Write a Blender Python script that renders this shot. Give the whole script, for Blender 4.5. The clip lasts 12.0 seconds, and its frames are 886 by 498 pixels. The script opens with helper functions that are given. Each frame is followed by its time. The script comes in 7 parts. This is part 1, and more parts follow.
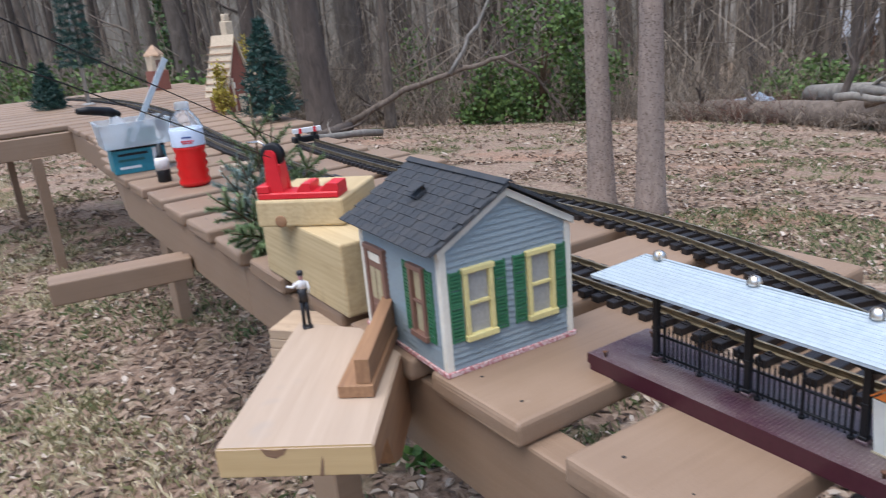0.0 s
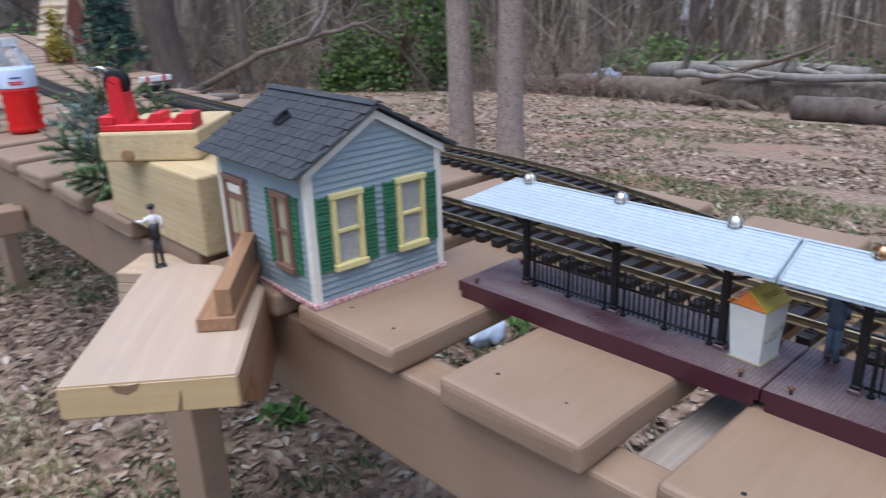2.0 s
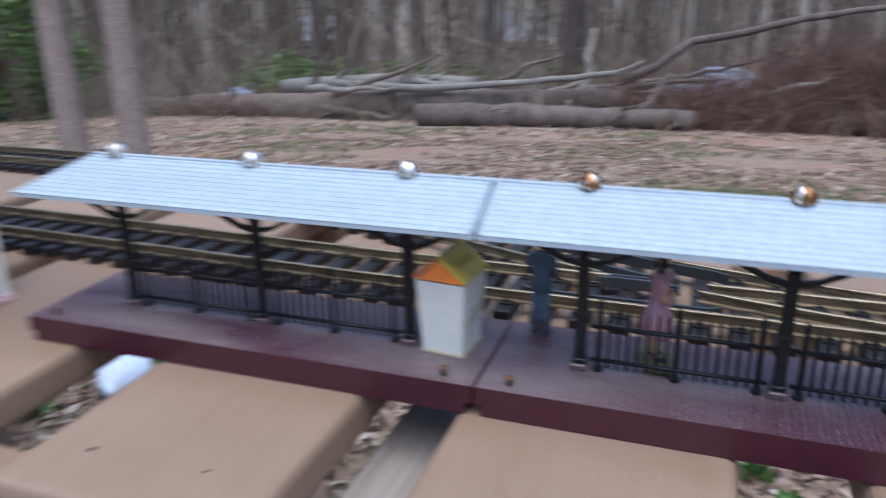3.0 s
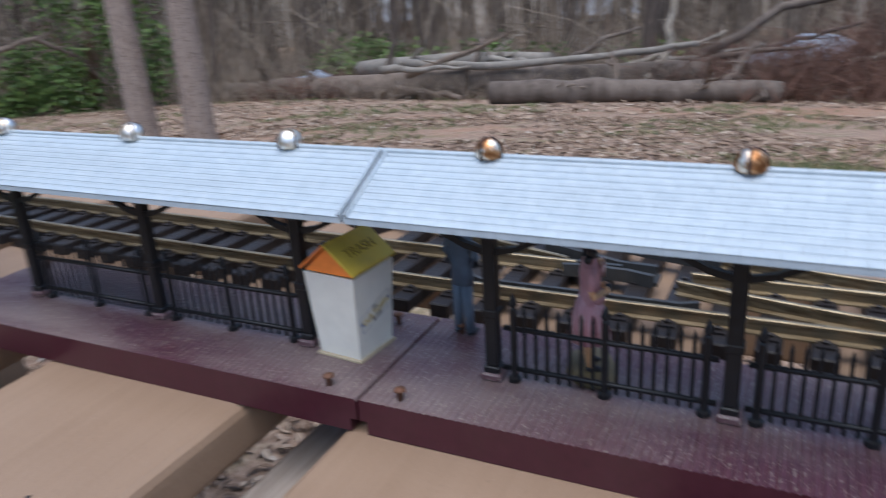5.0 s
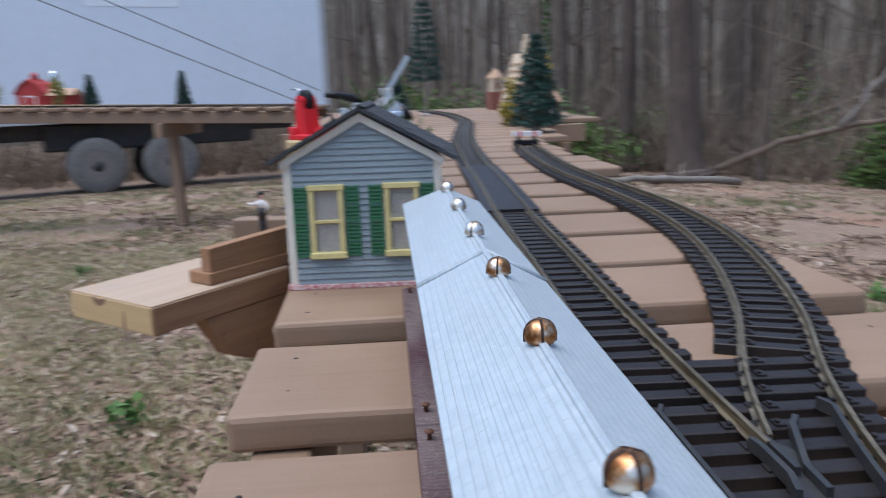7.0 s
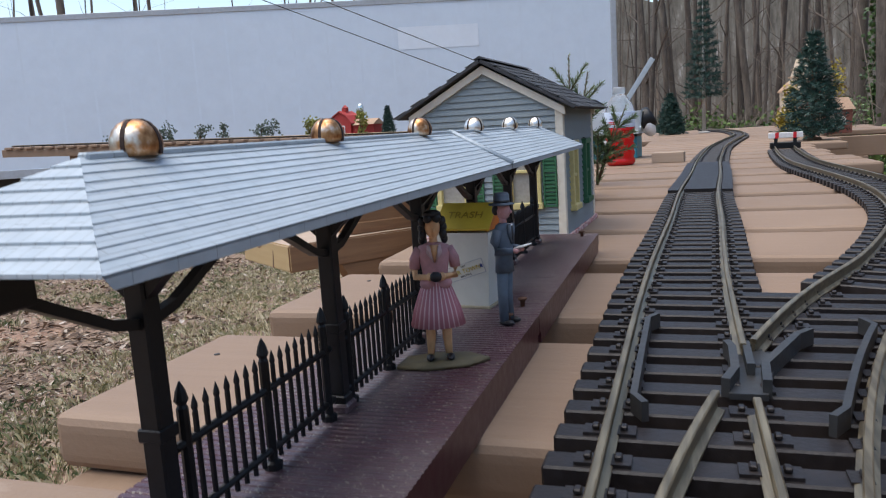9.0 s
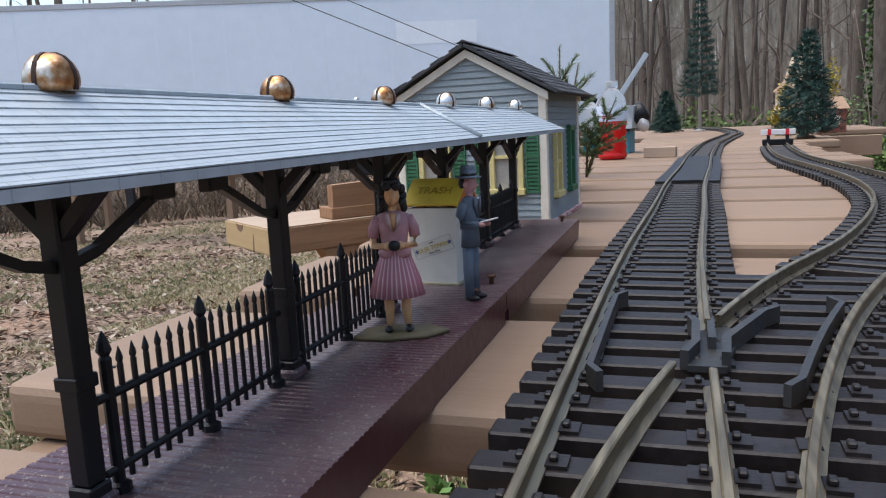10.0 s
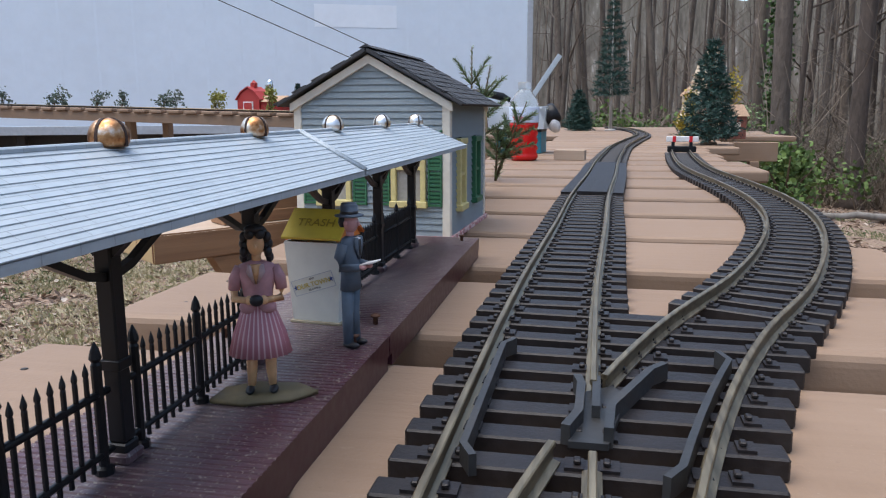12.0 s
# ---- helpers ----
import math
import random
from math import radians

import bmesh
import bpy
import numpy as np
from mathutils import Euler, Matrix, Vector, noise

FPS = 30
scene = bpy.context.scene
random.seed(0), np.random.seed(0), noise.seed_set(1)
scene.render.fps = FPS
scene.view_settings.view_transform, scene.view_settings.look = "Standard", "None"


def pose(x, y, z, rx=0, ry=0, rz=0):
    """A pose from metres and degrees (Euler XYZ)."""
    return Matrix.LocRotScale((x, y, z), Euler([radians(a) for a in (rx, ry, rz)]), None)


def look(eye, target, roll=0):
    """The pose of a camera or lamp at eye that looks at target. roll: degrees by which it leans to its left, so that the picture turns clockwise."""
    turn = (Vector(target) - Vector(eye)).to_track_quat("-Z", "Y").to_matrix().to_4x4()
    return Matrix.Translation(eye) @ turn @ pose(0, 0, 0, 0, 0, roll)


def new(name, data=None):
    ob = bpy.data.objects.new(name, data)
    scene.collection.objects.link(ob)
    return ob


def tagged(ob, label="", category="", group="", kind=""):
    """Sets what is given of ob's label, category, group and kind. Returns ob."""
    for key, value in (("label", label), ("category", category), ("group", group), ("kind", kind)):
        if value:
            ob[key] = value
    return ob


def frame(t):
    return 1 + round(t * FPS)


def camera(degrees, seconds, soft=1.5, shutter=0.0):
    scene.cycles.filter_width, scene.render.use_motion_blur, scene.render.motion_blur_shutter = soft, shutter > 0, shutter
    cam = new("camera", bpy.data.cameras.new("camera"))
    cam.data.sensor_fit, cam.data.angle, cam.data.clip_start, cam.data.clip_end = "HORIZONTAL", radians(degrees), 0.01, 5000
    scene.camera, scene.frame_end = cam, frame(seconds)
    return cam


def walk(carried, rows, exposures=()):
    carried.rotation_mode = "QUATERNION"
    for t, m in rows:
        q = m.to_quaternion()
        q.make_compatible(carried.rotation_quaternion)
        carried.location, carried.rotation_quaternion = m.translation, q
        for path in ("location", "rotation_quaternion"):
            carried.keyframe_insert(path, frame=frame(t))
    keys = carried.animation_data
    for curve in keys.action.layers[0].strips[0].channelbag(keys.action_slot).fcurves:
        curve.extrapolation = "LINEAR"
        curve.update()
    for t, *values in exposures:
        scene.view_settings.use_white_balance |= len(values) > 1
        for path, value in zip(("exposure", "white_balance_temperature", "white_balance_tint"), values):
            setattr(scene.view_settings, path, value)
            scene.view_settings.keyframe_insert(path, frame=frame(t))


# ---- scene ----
cam = camera(60.9, 12.0, 1.1, 0.5)
PATH = [
    (0, (-0.539, -0.179, 0.806), (0.476, 1.44, 0.215), -5.1),
    (0.5, (-0.525, -0.181, 0.79), (0.588, 1.362, 0.175), -3.6),
    (1, (-0.538, -0.185, 0.789), (0.617, 1.316, 0.144), -2.4),
    (1.5, (-0.551, -0.179, 0.778), (0.618, 1.298, 0.105), -2.0),
    (2, (-0.541, -0.166, 0.763), (0.74, 1.209, 0.079), -2.1),
    (2.5, (-0.504, -0.129, 0.737), (1.008, 0.985, 0.048), -2.3),
    (3, (-0.413, -0.092, 0.688), (1.364, 0.548, 0.032), -1.0),
    (3.2, (-0.382, -0.081, 0.665), (1.459, 0.379, 0.033), -0.7),
    (4.8, (-0.325, -0.14, 0.661), (1.418, 0.547, -0.039), -3.0),
    (5, (-0.329, -0.144, 0.667), (1.349, 0.69, -0.031), -3.6),
    (5.5, (-0.311, -0.202, 0.674), (1.147, 1.009, 0.037), -4.6),
    (6, (-0.249, -0.285, 0.682), (0.887, 1.27, 0.141), -3.9),
    (6.5, (-0.191, -0.319, 0.681), (0.484, 1.506, 0.184), -2.7),
    (7, (-0.13, -0.352, 0.682), (0.01, 1.609, 0.254), -1.9),
    (7.5, (-0.069, -0.36, 0.672), (-0.342, 1.58, 0.328), -3.4),
    (7.7, (-0.048, -0.34, 0.654), (-0.405, 1.593, 0.345), -3.4),
    (9.3, (0.025, -0.346, 0.596), (-0.601, 1.529, 0.287), -3.5),
    (9.5, (0.027, -0.343, 0.591), (-0.595, 1.533, 0.281), -3.2),
    (10, (0.032, -0.338, 0.592), (-0.571, 1.544, 0.275), -2.8),
    (10.5, (0.031, -0.335, 0.594), (-0.529, 1.559, 0.278), -2.1),
    (11, (0.031, -0.327, 0.602), (-0.469, 1.581, 0.274), -1.4),
    (11.5, (0.037, -0.312, 0.608), (-0.396, 1.61, 0.267), -0.7),
    (12, (0.039, -0.308, 0.611), (-0.344, 1.622, 0.255), -0.2),
]
walk(cam, [(t, look(eye, target, roll)) for t, eye, target, roll in PATH],
     exposures=[(0.0, 1.0, 6400, 10), (1.5, 0.95, 6250, 10), (3.0, 0.9, 5800, 10), (5.0, 0.78, 6250, 10), (5.5, 0.70, 6550, 10), (6.5, 0.72, 6450, 10), (7.5, 0.72, 6050, 10), (9.3, 0.85, 6950, 10), (10.5, 1.0, 6850, 10), (12.0, 1.0, 6750, 10)])

# ------------------------------------------------------------------ light
def ground_z(x, y):
    """The yard falls away from the railway, more towards the wood."""
    r = math.hypot(x, y)
    d = min(max(0.0, r - 1.0), 36.0)
    base = -(0.062 + 0.07 * max(0.0, x / max(r, 0.01))) * d * d / (d + 1.0)
    dip = min(1.0, max(0.0, (y - 8.0) / 5.0)) * min(1.0, max(0.0, (1.5 - x) / 3.0))
    return base - 0.22 * dip + 0.012 * noise.noise((x * 1.3, y * 1.3, 0.0)) + 0.004 * noise.noise((x * 6, y * 6, 3.0))


world = bpy.data.worlds.new("overcast_sky")
scene.world = world
world.use_nodes = True
wn = world.node_tree.nodes
sky = wn.new("ShaderNodeTexSky")
sky.sky_type = "NISHITA"
sky.sun_disc = False
sky.sun_elevation, sky.sun_rotation = radians(72), radians(250)
sky.air_density, sky.dust_density, sky.ozone_density = 1.0, 1.0, 1.0
wn["Background"].inputs["Strength"].default_value = 0.14
world.node_tree.links.new(sky.outputs["Color"], wn["Background"].inputs["Color"])

sun = new("sun", bpy.data.lights.new("sun", "SUN"))
sun.data.energy, sun.data.angle, sun.data.color = 2.0, radians(70), (1.0, 0.98, 0.97)
sun.matrix_world = look((-1.7, -0.6, 6.0), (0, 0, 0.3))


# ------------------------------------------------------------------ materials
class Nodes:
    """A short way to write a node material."""

    def __init__(self, name, rough=0.6, metal=0.0):
        self.mat = bpy.data.materials.new(name)
        self.mat.use_nodes = True
        self.t = self.mat.node_tree
        self.b = self.t.nodes["Principled BSDF"]
        self.b.inputs["Roughness"].default_value = rough
        self.b.inputs["Metallic"].default_value = metal
        self.co = self.t.nodes.new("ShaderNodeTexCoord").outputs["Object"]

    def link(self, a, b):
        self.t.links.new(a, b)

    def scaled(self, s, src=None):
        m = self.t.nodes.new("ShaderNodeMapping")
        m.inputs["Scale"].default_value = s if isinstance(s, tuple) else (s, s, s)
        self.link(src or self.co, m.inputs["Vector"])
        return m.outputs["Vector"]

    def shifted(self, s):
        """Object coordinates moved by the object's own random number, so that pieces on one mesh differ."""
        info = self.t.nodes.new("ShaderNodeObjectInfo")
        add = self.t.nodes.new("ShaderNodeVectorMath")
        add.operation = "ADD"
        mul = self.t.nodes.new("ShaderNodeMath")
        mul.operation = "MULTIPLY"
        mul.inputs[1].default_value = 37.0
        self.link(info.outputs["Random"], mul.inputs[0])
        self.link(self.co, add.inputs[0])
        self.link(mul.outputs[0], add.inputs[1])
        return self.scaled(s, add.outputs[0])

    def noise(self, s, detail=4.0, src=None, rough=0.55, dist=0.0):
        n = self.t.nodes.new("ShaderNodeTexNoise")
        n.inputs["Scale"].default_value = 1.0
        n.inputs["Detail"].default_value = detail
        n.inputs["Roughness"].default_value = rough
        n.inputs["Distortion"].default_value = dist
        self.link(src or self.scaled(s), n.inputs["Vector"])
        return n.outputs["Fac"]

    def ramp(self, fac, stops):
        r = self.t.nodes.new("ShaderNodeValToRGB")
        e = r.color_ramp.elements
        while len(e) < len(stops):
            e.new(0.5)
        for el, (p, c) in zip(e, stops):
            el.position = p
            el.color = (*c, 1.0) if len(c) == 3 else c
        self.link(fac, r.inputs["Fac"])
        return r.outputs["Color"]

    def mix(self, fac, a, b, mode="MIX"):
        m = self.t.nodes.new("ShaderNodeMix")
        m.data_type, m.blend_type = "RGBA", mode
        for v, k in ((fac, 0), (a, 6), (b, 7)):
            if isinstance(v, (int, float)):
                m.inputs[k].default_value = v
            elif isinstance(v, tuple):
                m.inputs[k].default_value = (*v, 1.0)
            else:
                self.link(v, m.inputs[k])
        return m.outputs[2]

    def color(self, c):
        if isinstance(c, tuple):
            self.b.inputs["Base Color"].default_value = (*c, 1.0)
        else:
            self.link(c, self.b.inputs["Base Color"])
        return self

    def rough(self, fac, lo, hi):
        m = self.t.nodes.new("ShaderNodeMapRange")
        m.inputs["To Min"].default_value, m.inputs["To Max"].default_value = lo, hi
        self.link(fac, m.inputs["Value"])
        self.link(m.outputs["Result"], self.b.inputs["Roughness"])

    def bump(self, fac, strength=0.3, dist=0.001):
        b = self.t.nodes.new("ShaderNodeBump")
        b.inputs["Strength"].default_value, b.inputs["Distance"].default_value = strength, dist
        self.link(fac, b.inputs["Height"])
        self.link(b.outputs["Normal"], self.b.inputs["Normal"])
        return self

    def random(self):
        return self.t.nodes.new("ShaderNodeObjectInfo").outputs["Random"]

    def island(self):
        return self.t.nodes.new("ShaderNodeNewGeometry").outputs["Random Per Island"]


def shade(c, k):
    return tuple(min(1.0, v * k) for v in c)


def painted(name, c, rough=0.45, grain=220.0, vary=0.12, dirt=0.25, bump=0.15):
    """Paint or moulded plastic with slight mottling and grime."""
    m = Nodes(name, rough)
    src = m.shifted(grain)
    n = m.noise(grain, 5, src)
    big = m.noise(grain * 0.12, 3, m.shifted(grain * 0.12))
    col = m.ramp(n, [(0.25, shade(c, 1 - vary)), (0.75, shade(c, 1 + vary))])
    col = m.mix(m.ramp(big, [(0.45, (0, 0, 0)), (0.75, (dirt, dirt, dirt))]), col, shade((0.28, 0.22, 0.16), 0.7))
    m.color(col)
    m.rough(n, max(0.05, rough - 0.12), min(1.0, rough + 0.15))
    m.bump(n, bump, 0.0006)
    return m.mat


def timber(name, light, dark, axis=0, scale=60.0, rough=0.7, spots=0.0, bump=0.35, ring=9.0, stain=(0.1, 0.07, 0.05)):
    """Wood with grain along one axis of the piece."""
    m = Nodes(name, rough)
    s = [scale, scale, scale]
    s[axis] = scale * 0.06
    fine = m.noise(0, 6, m.shifted(tuple(v * 2.2 for v in s)), 0.65, 0.6)
    broad = m.noise(0, 3, m.shifted(tuple(v * 0.35 for v in s)), 0.5, 1.2)
    wave = m.t.nodes.new("ShaderNodeTexWave")
    wave.bands_direction = ("X", "Y", "Z")[(axis + 1) % 3]
    wave.inputs["Scale"].default_value = ring
    wave.inputs["Distortion"].default_value = 14.0
    wave.inputs["Detail"].default_value = 3.0
    wave.inputs["Detail Scale"].default_value = 0.6
    m.link(m.shifted(tuple(v * 0.06 for v in s)), wave.inputs["Vector"])
    g = m.mix(0.1, fine, wave.outputs["Fac"])
    col = m.ramp(g, [(0.25, dark), (0.75, light)])
    col = m.mix(m.ramp(broad, [(0.5, (0, 0, 0)), (0.8, (0.35, 0.35, 0.35))]), col, shade(dark, 0.75))
    if spots:
        sp = m.noise(0, 2, m.shifted(scale * 0.4))
        col = m.mix(m.ramp(sp, [(0.62, (0, 0, 0)), (0.74, (spots, spots, spots))]), col, stain)
    m.color(col)
    m.rough(fine, rough - 0.1, min(1, rough + 0.15))
    m.bump(fine, bump, 0.0012)
    return m.mat


def stained_deck():
    """Brown deck stain: a thick, even film with little grain, scuffed and dusty in places."""
    m = Nodes("brown_deck_stain", 0.62)
    grain = m.noise(0, 6, m.shifted((5, 150, 150)), 0.6, 0.4)
    blot = m.noise(0, 4, m.shifted(9), 0.6)
    fine = m.noise(0, 3, m.shifted(420))
    col = m.ramp(grain, [(0.25, (0.232, 0.150, 0.094)), (0.75, (0.268, 0.176, 0.114))])
    col = m.mix(m.ramp(blot, [(0.42, (0, 0, 0)), (0.75, (0.5, 0.5, 0.5))]), col, (0.318, 0.220, 0.152))
    col = m.mix(m.ramp(fine, [(0.68, (0, 0, 0)), (0.74, (0.3, 0.3, 0.3))]), col, (0.14, 0.092, 0.06))
    scuff = m.noise(0, 5, m.shifted((26, 60, 60)), 0.7)
    col = m.mix(m.ramp(scuff, [(0.66, (0, 0, 0)), (0.74, (0.35, 0.35, 0.35))]), col, (0.40, 0.31, 0.235))
    dust = m.noise(0, 2, m.shifted(1100))
    col = m.mix(m.ramp(dust, [(0.72, (0, 0, 0)), (0.76, (0.4, 0.4, 0.4))]), col, (0.42, 0.36, 0.30))
    tone = m.ramp(m.random(), [(0.0, (0.9, 0.9, 0.9)), (1.0, (1.08, 1.08, 1.08))])
    m.color(m.mix(1.0, col, tone, "MULTIPLY"))
    m.rough(blot, 0.48, 0.75)
    m.bump(m.mix(0.5, grain, fine), 0.35, 0.0012)
    return m.mat


def plain(name, c, rough=0.5, metal=0.0):
    m = Nodes(name, rough, metal)
    n = m.noise(300, 3)
    m.color(m.ramp(n, [(0.3, shade(c, 0.9)), (0.7, shade(c, 1.1))]))
    return m.mat


M_DECK = stained_deck()
M_BEAM = stained_deck()
M_PINE = timber("raw_pine", (0.455, 0.345, 0.255), (0.375, 0.275, 0.195), 0, 45, 0.76, 0.5, 0.25, 3.0, (0.33, 0.28, 0.235))
M_PINE_END = timber("yellow_pine_end_grain", (0.53, 0.375, 0.19), (0.42, 0.285, 0.13), 1, 40, 0.7, 0.3, 0.25, 12.0)
M_KNOT = timber("dark_pine_knot", (0.26, 0.15, 0.085), (0.15, 0.085, 0.05), 0, 160, 0.7)
M_PINE_OLD = timber("weathered_pine", (0.50, 0.37, 0.25), (0.34, 0.24, 0.16), 0, 70, 0.75, 0.55, 0.35, 4.0, (0.2, 0.16, 0.13))
M_YELLOW = timber("yellow_treated_pine", (0.58, 0.45, 0.255), (0.42, 0.30, 0.15), 1, 55, 0.65, 0.3, 0.25, 16.0)
M_REDWOOD = timber("red_brown_stained_offcut", (0.36, 0.2, 0.1), (0.22, 0.11, 0.055), 0, 80, 0.7, 0.3)
M_GREYWOOD = timber("grey_weathered_lumber", (0.36, 0.31, 0.27), (0.2, 0.165, 0.14), 0, 90, 0.85, 0.4, 0.6)
M_CLAP = painted("blue_grey_clapboard_paint", (0.235, 0.28, 0.295), 0.5, 260, 0.1, 0.16)
M_TRIM = painted("cream_trim_paint", (0.72, 0.67, 0.56), 0.5, 260, 0.06, 0.2)
M_YELLOWFRAME = painted("pale_yellow_window_paint", (0.66, 0.56, 0.24), 0.5, 300, 0.1, 0.2)
M_BROWNFRAME = painted("brown_door_paint", (0.20, 0.105, 0.075), 0.5, 300, 0.1, 0.1)
M_GREEN = painted("green_shutter_paint", (0.032, 0.145, 0.066), 0.5, 300, 0.12, 0.08)
M_SHINGLE = painted("charcoal_shingle", (0.03, 0.033, 0.038), 0.75, 400, 0.3, 0.14, 0.5)
M_BRICKBASE = Nodes("pink_brick_base", 0.7)
_n = M_BRICKBASE.noise(260, 3)
M_BRICKBASE = M_BRICKBASE.color(M_BRICKBASE.ramp(_n, [(0.42, (0.42, 0.13, 0.13)), (0.58, (0.66, 0.5, 0.47))])).mat
M_PANE = plain("frosted_window_pane", (0.34, 0.33, 0.30), 0.2)
M_TAN_BLIND = plain("tan_window_blind", (0.42, 0.36, 0.22), 0.4)
M_BLACK = painted("black_plastic", (0.007, 0.007, 0.008), 0.42, 250, 0.3, 0.015)
M_TIE = painted("dark_brown_sleeper_plastic", (0.0150, 0.0122, 0.0125), 0.45, 330, 0.4, 0.04, 0.5)
for dull in (M_TIE, M_BLACK):
    dull.node_tree.nodes["Principled BSDF"].inputs["Specular IOR Level"].default_value = 0.38
M_FROG = painted("grey_frog_plastic", (0.026, 0.027, 0.028), 0.45, 300, 0.2, 0.08)


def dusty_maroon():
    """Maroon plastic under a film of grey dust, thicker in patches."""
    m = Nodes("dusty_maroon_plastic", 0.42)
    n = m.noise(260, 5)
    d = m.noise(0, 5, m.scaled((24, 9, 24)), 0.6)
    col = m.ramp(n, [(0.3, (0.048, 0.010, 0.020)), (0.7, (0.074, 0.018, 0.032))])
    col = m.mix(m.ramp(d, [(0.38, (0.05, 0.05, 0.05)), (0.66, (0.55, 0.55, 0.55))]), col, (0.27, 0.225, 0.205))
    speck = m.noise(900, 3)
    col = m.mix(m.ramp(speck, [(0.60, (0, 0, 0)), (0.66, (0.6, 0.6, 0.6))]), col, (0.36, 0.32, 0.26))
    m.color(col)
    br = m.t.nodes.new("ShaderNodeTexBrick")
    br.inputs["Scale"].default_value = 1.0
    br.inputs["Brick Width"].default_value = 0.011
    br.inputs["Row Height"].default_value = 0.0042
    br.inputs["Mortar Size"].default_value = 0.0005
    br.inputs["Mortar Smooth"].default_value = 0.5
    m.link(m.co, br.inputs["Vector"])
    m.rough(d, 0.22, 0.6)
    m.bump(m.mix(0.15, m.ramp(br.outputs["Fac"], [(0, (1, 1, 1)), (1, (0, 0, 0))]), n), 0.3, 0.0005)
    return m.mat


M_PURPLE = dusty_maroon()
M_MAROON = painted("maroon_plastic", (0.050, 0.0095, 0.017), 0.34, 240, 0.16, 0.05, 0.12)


def ribbed_roof():
    """Pale plastic moulded as rows of small slates, slightly grimy in the joints."""
    m = Nodes("pale_blue_white_roof_plastic", 0.42)
    br = m.t.nodes.new("ShaderNodeTexBrick")
    br.inputs["Scale"].default_value = 1.0
    br.inputs["Brick Width"].default_value = 0.0105
    br.inputs["Row Height"].default_value = 0.00282
    br.inputs["Mortar Size"].default_value = 0.00018
    br.inputs["Mortar Smooth"].default_value = 0.6
    sep = m.t.nodes.new("ShaderNodeSeparateXYZ")
    com = m.t.nodes.new("ShaderNodeCombineXYZ")
    m.link(m.co, sep.inputs[0])
    m.link(sep.outputs["Y"], com.inputs["X"])
    m.link(sep.outputs["X"], com.inputs["Y"])
    m.link(com.outputs[0], br.inputs["Vector"])
    n = m.noise(190, 5)
    big = m.noise(0, 4, m.scaled((60, 9, 60)))
    col = m.ramp(n, [(0.3, (0.335, 0.395, 0.435)), (0.7, (0.405, 0.465, 0.505))])
    col = m.mix(m.ramp(big, [(0.45, (0, 0, 0)), (0.8, (0.35, 0.35, 0.35))]), col, (0.31, 0.335, 0.345))
    m.color(m.mix(m.ramp(br.outputs["Fac"], [(0.0, (0, 0, 0)), (1.0, (0.4, 0.4, 0.4))]), col, (0.2, 0.22, 0.23)))
    m.rough(n, 0.32, 0.55)
    inv = m.ramp(br.outputs["Fac"], [(0, (1, 1, 1)), (1, (0, 0, 0))])
    m.bump(inv, 0.5, 0.0004)
    return m.mat


M_ROOFWHITE = ribbed_roof()
M_RED = painted("red_plastic", (0.62, 0.018, 0.028), 0.35, 150, 0.06, 0.02, 0.05)
M_WHITE = painted("off_white_plastic", (0.68, 0.66, 0.58), 0.45, 160, 0.05, 0.16)
M_ORANGE = painted("faded_orange_yellow_lid", (0.75, 0.2, 0.03), 0.5, 60, 0.35, 0.05)
M_LIDYELLOW = painted("yellow_lid", (0.62, 0.44, 0.04), 0.5, 60, 0.2, 0.2)
M_BLUE = plain("blue_ink", (0.02, 0.06, 0.24), 0.5)
M_INK = plain("dark_grey_ink", (0.12, 0.11, 0.1), 0.6)
M_LIDINK = plain("brown_ink", (0.33, 0.22, 0.02), 0.6)


def rail_metal():
    m = Nodes("tarnished_brass_rail", 0.32, 0.75)
    n = m.noise(160, 5, m.scaled((400, 30, 400)))
    m.color(m.ramp(n, [(0.3, (0.13, 0.098, 0.058)), (0.7, (0.37, 0.30, 0.195))]))
    m.rough(n, 0.22, 0.5)
    return m.mat


def brass_bell(name, stops):
    m = Nodes(name, 0.3, 1.0)
    n = m.noise(0, 4, m.shifted(190))
    m.color(m.ramp(n, stops))
    m.rough(n, 0.18, 0.6)
    return m.mat


M_RAIL = rail_metal()
M_BELL = brass_bell("copper_tarnished_bell", [(0.38, (0.76, 0.67, 0.55)), (0.50, (0.5, 0.26, 0.12)), (0.62, (0.20, 0.08, 0.03))])
M_BELL_PALE = brass_bell("pale_brass_bell", [(0.46, (0.86, 0.83, 0.78)), (0.60, (0.68, 0.55, 0.38)), (0.72, (0.34, 0.18, 0.07))])
M_SILVER = plain("worn_chrome", (0.75, 0.73, 0.68), 0.18, 1.0)


# ------------------------------------------------------------------ mesh tools
def rod_profile(n, r):
    return [(r * math.cos(2 * math.pi * i / n), r * math.sin(2 * math.pi * i / n)) for i in range(n)]


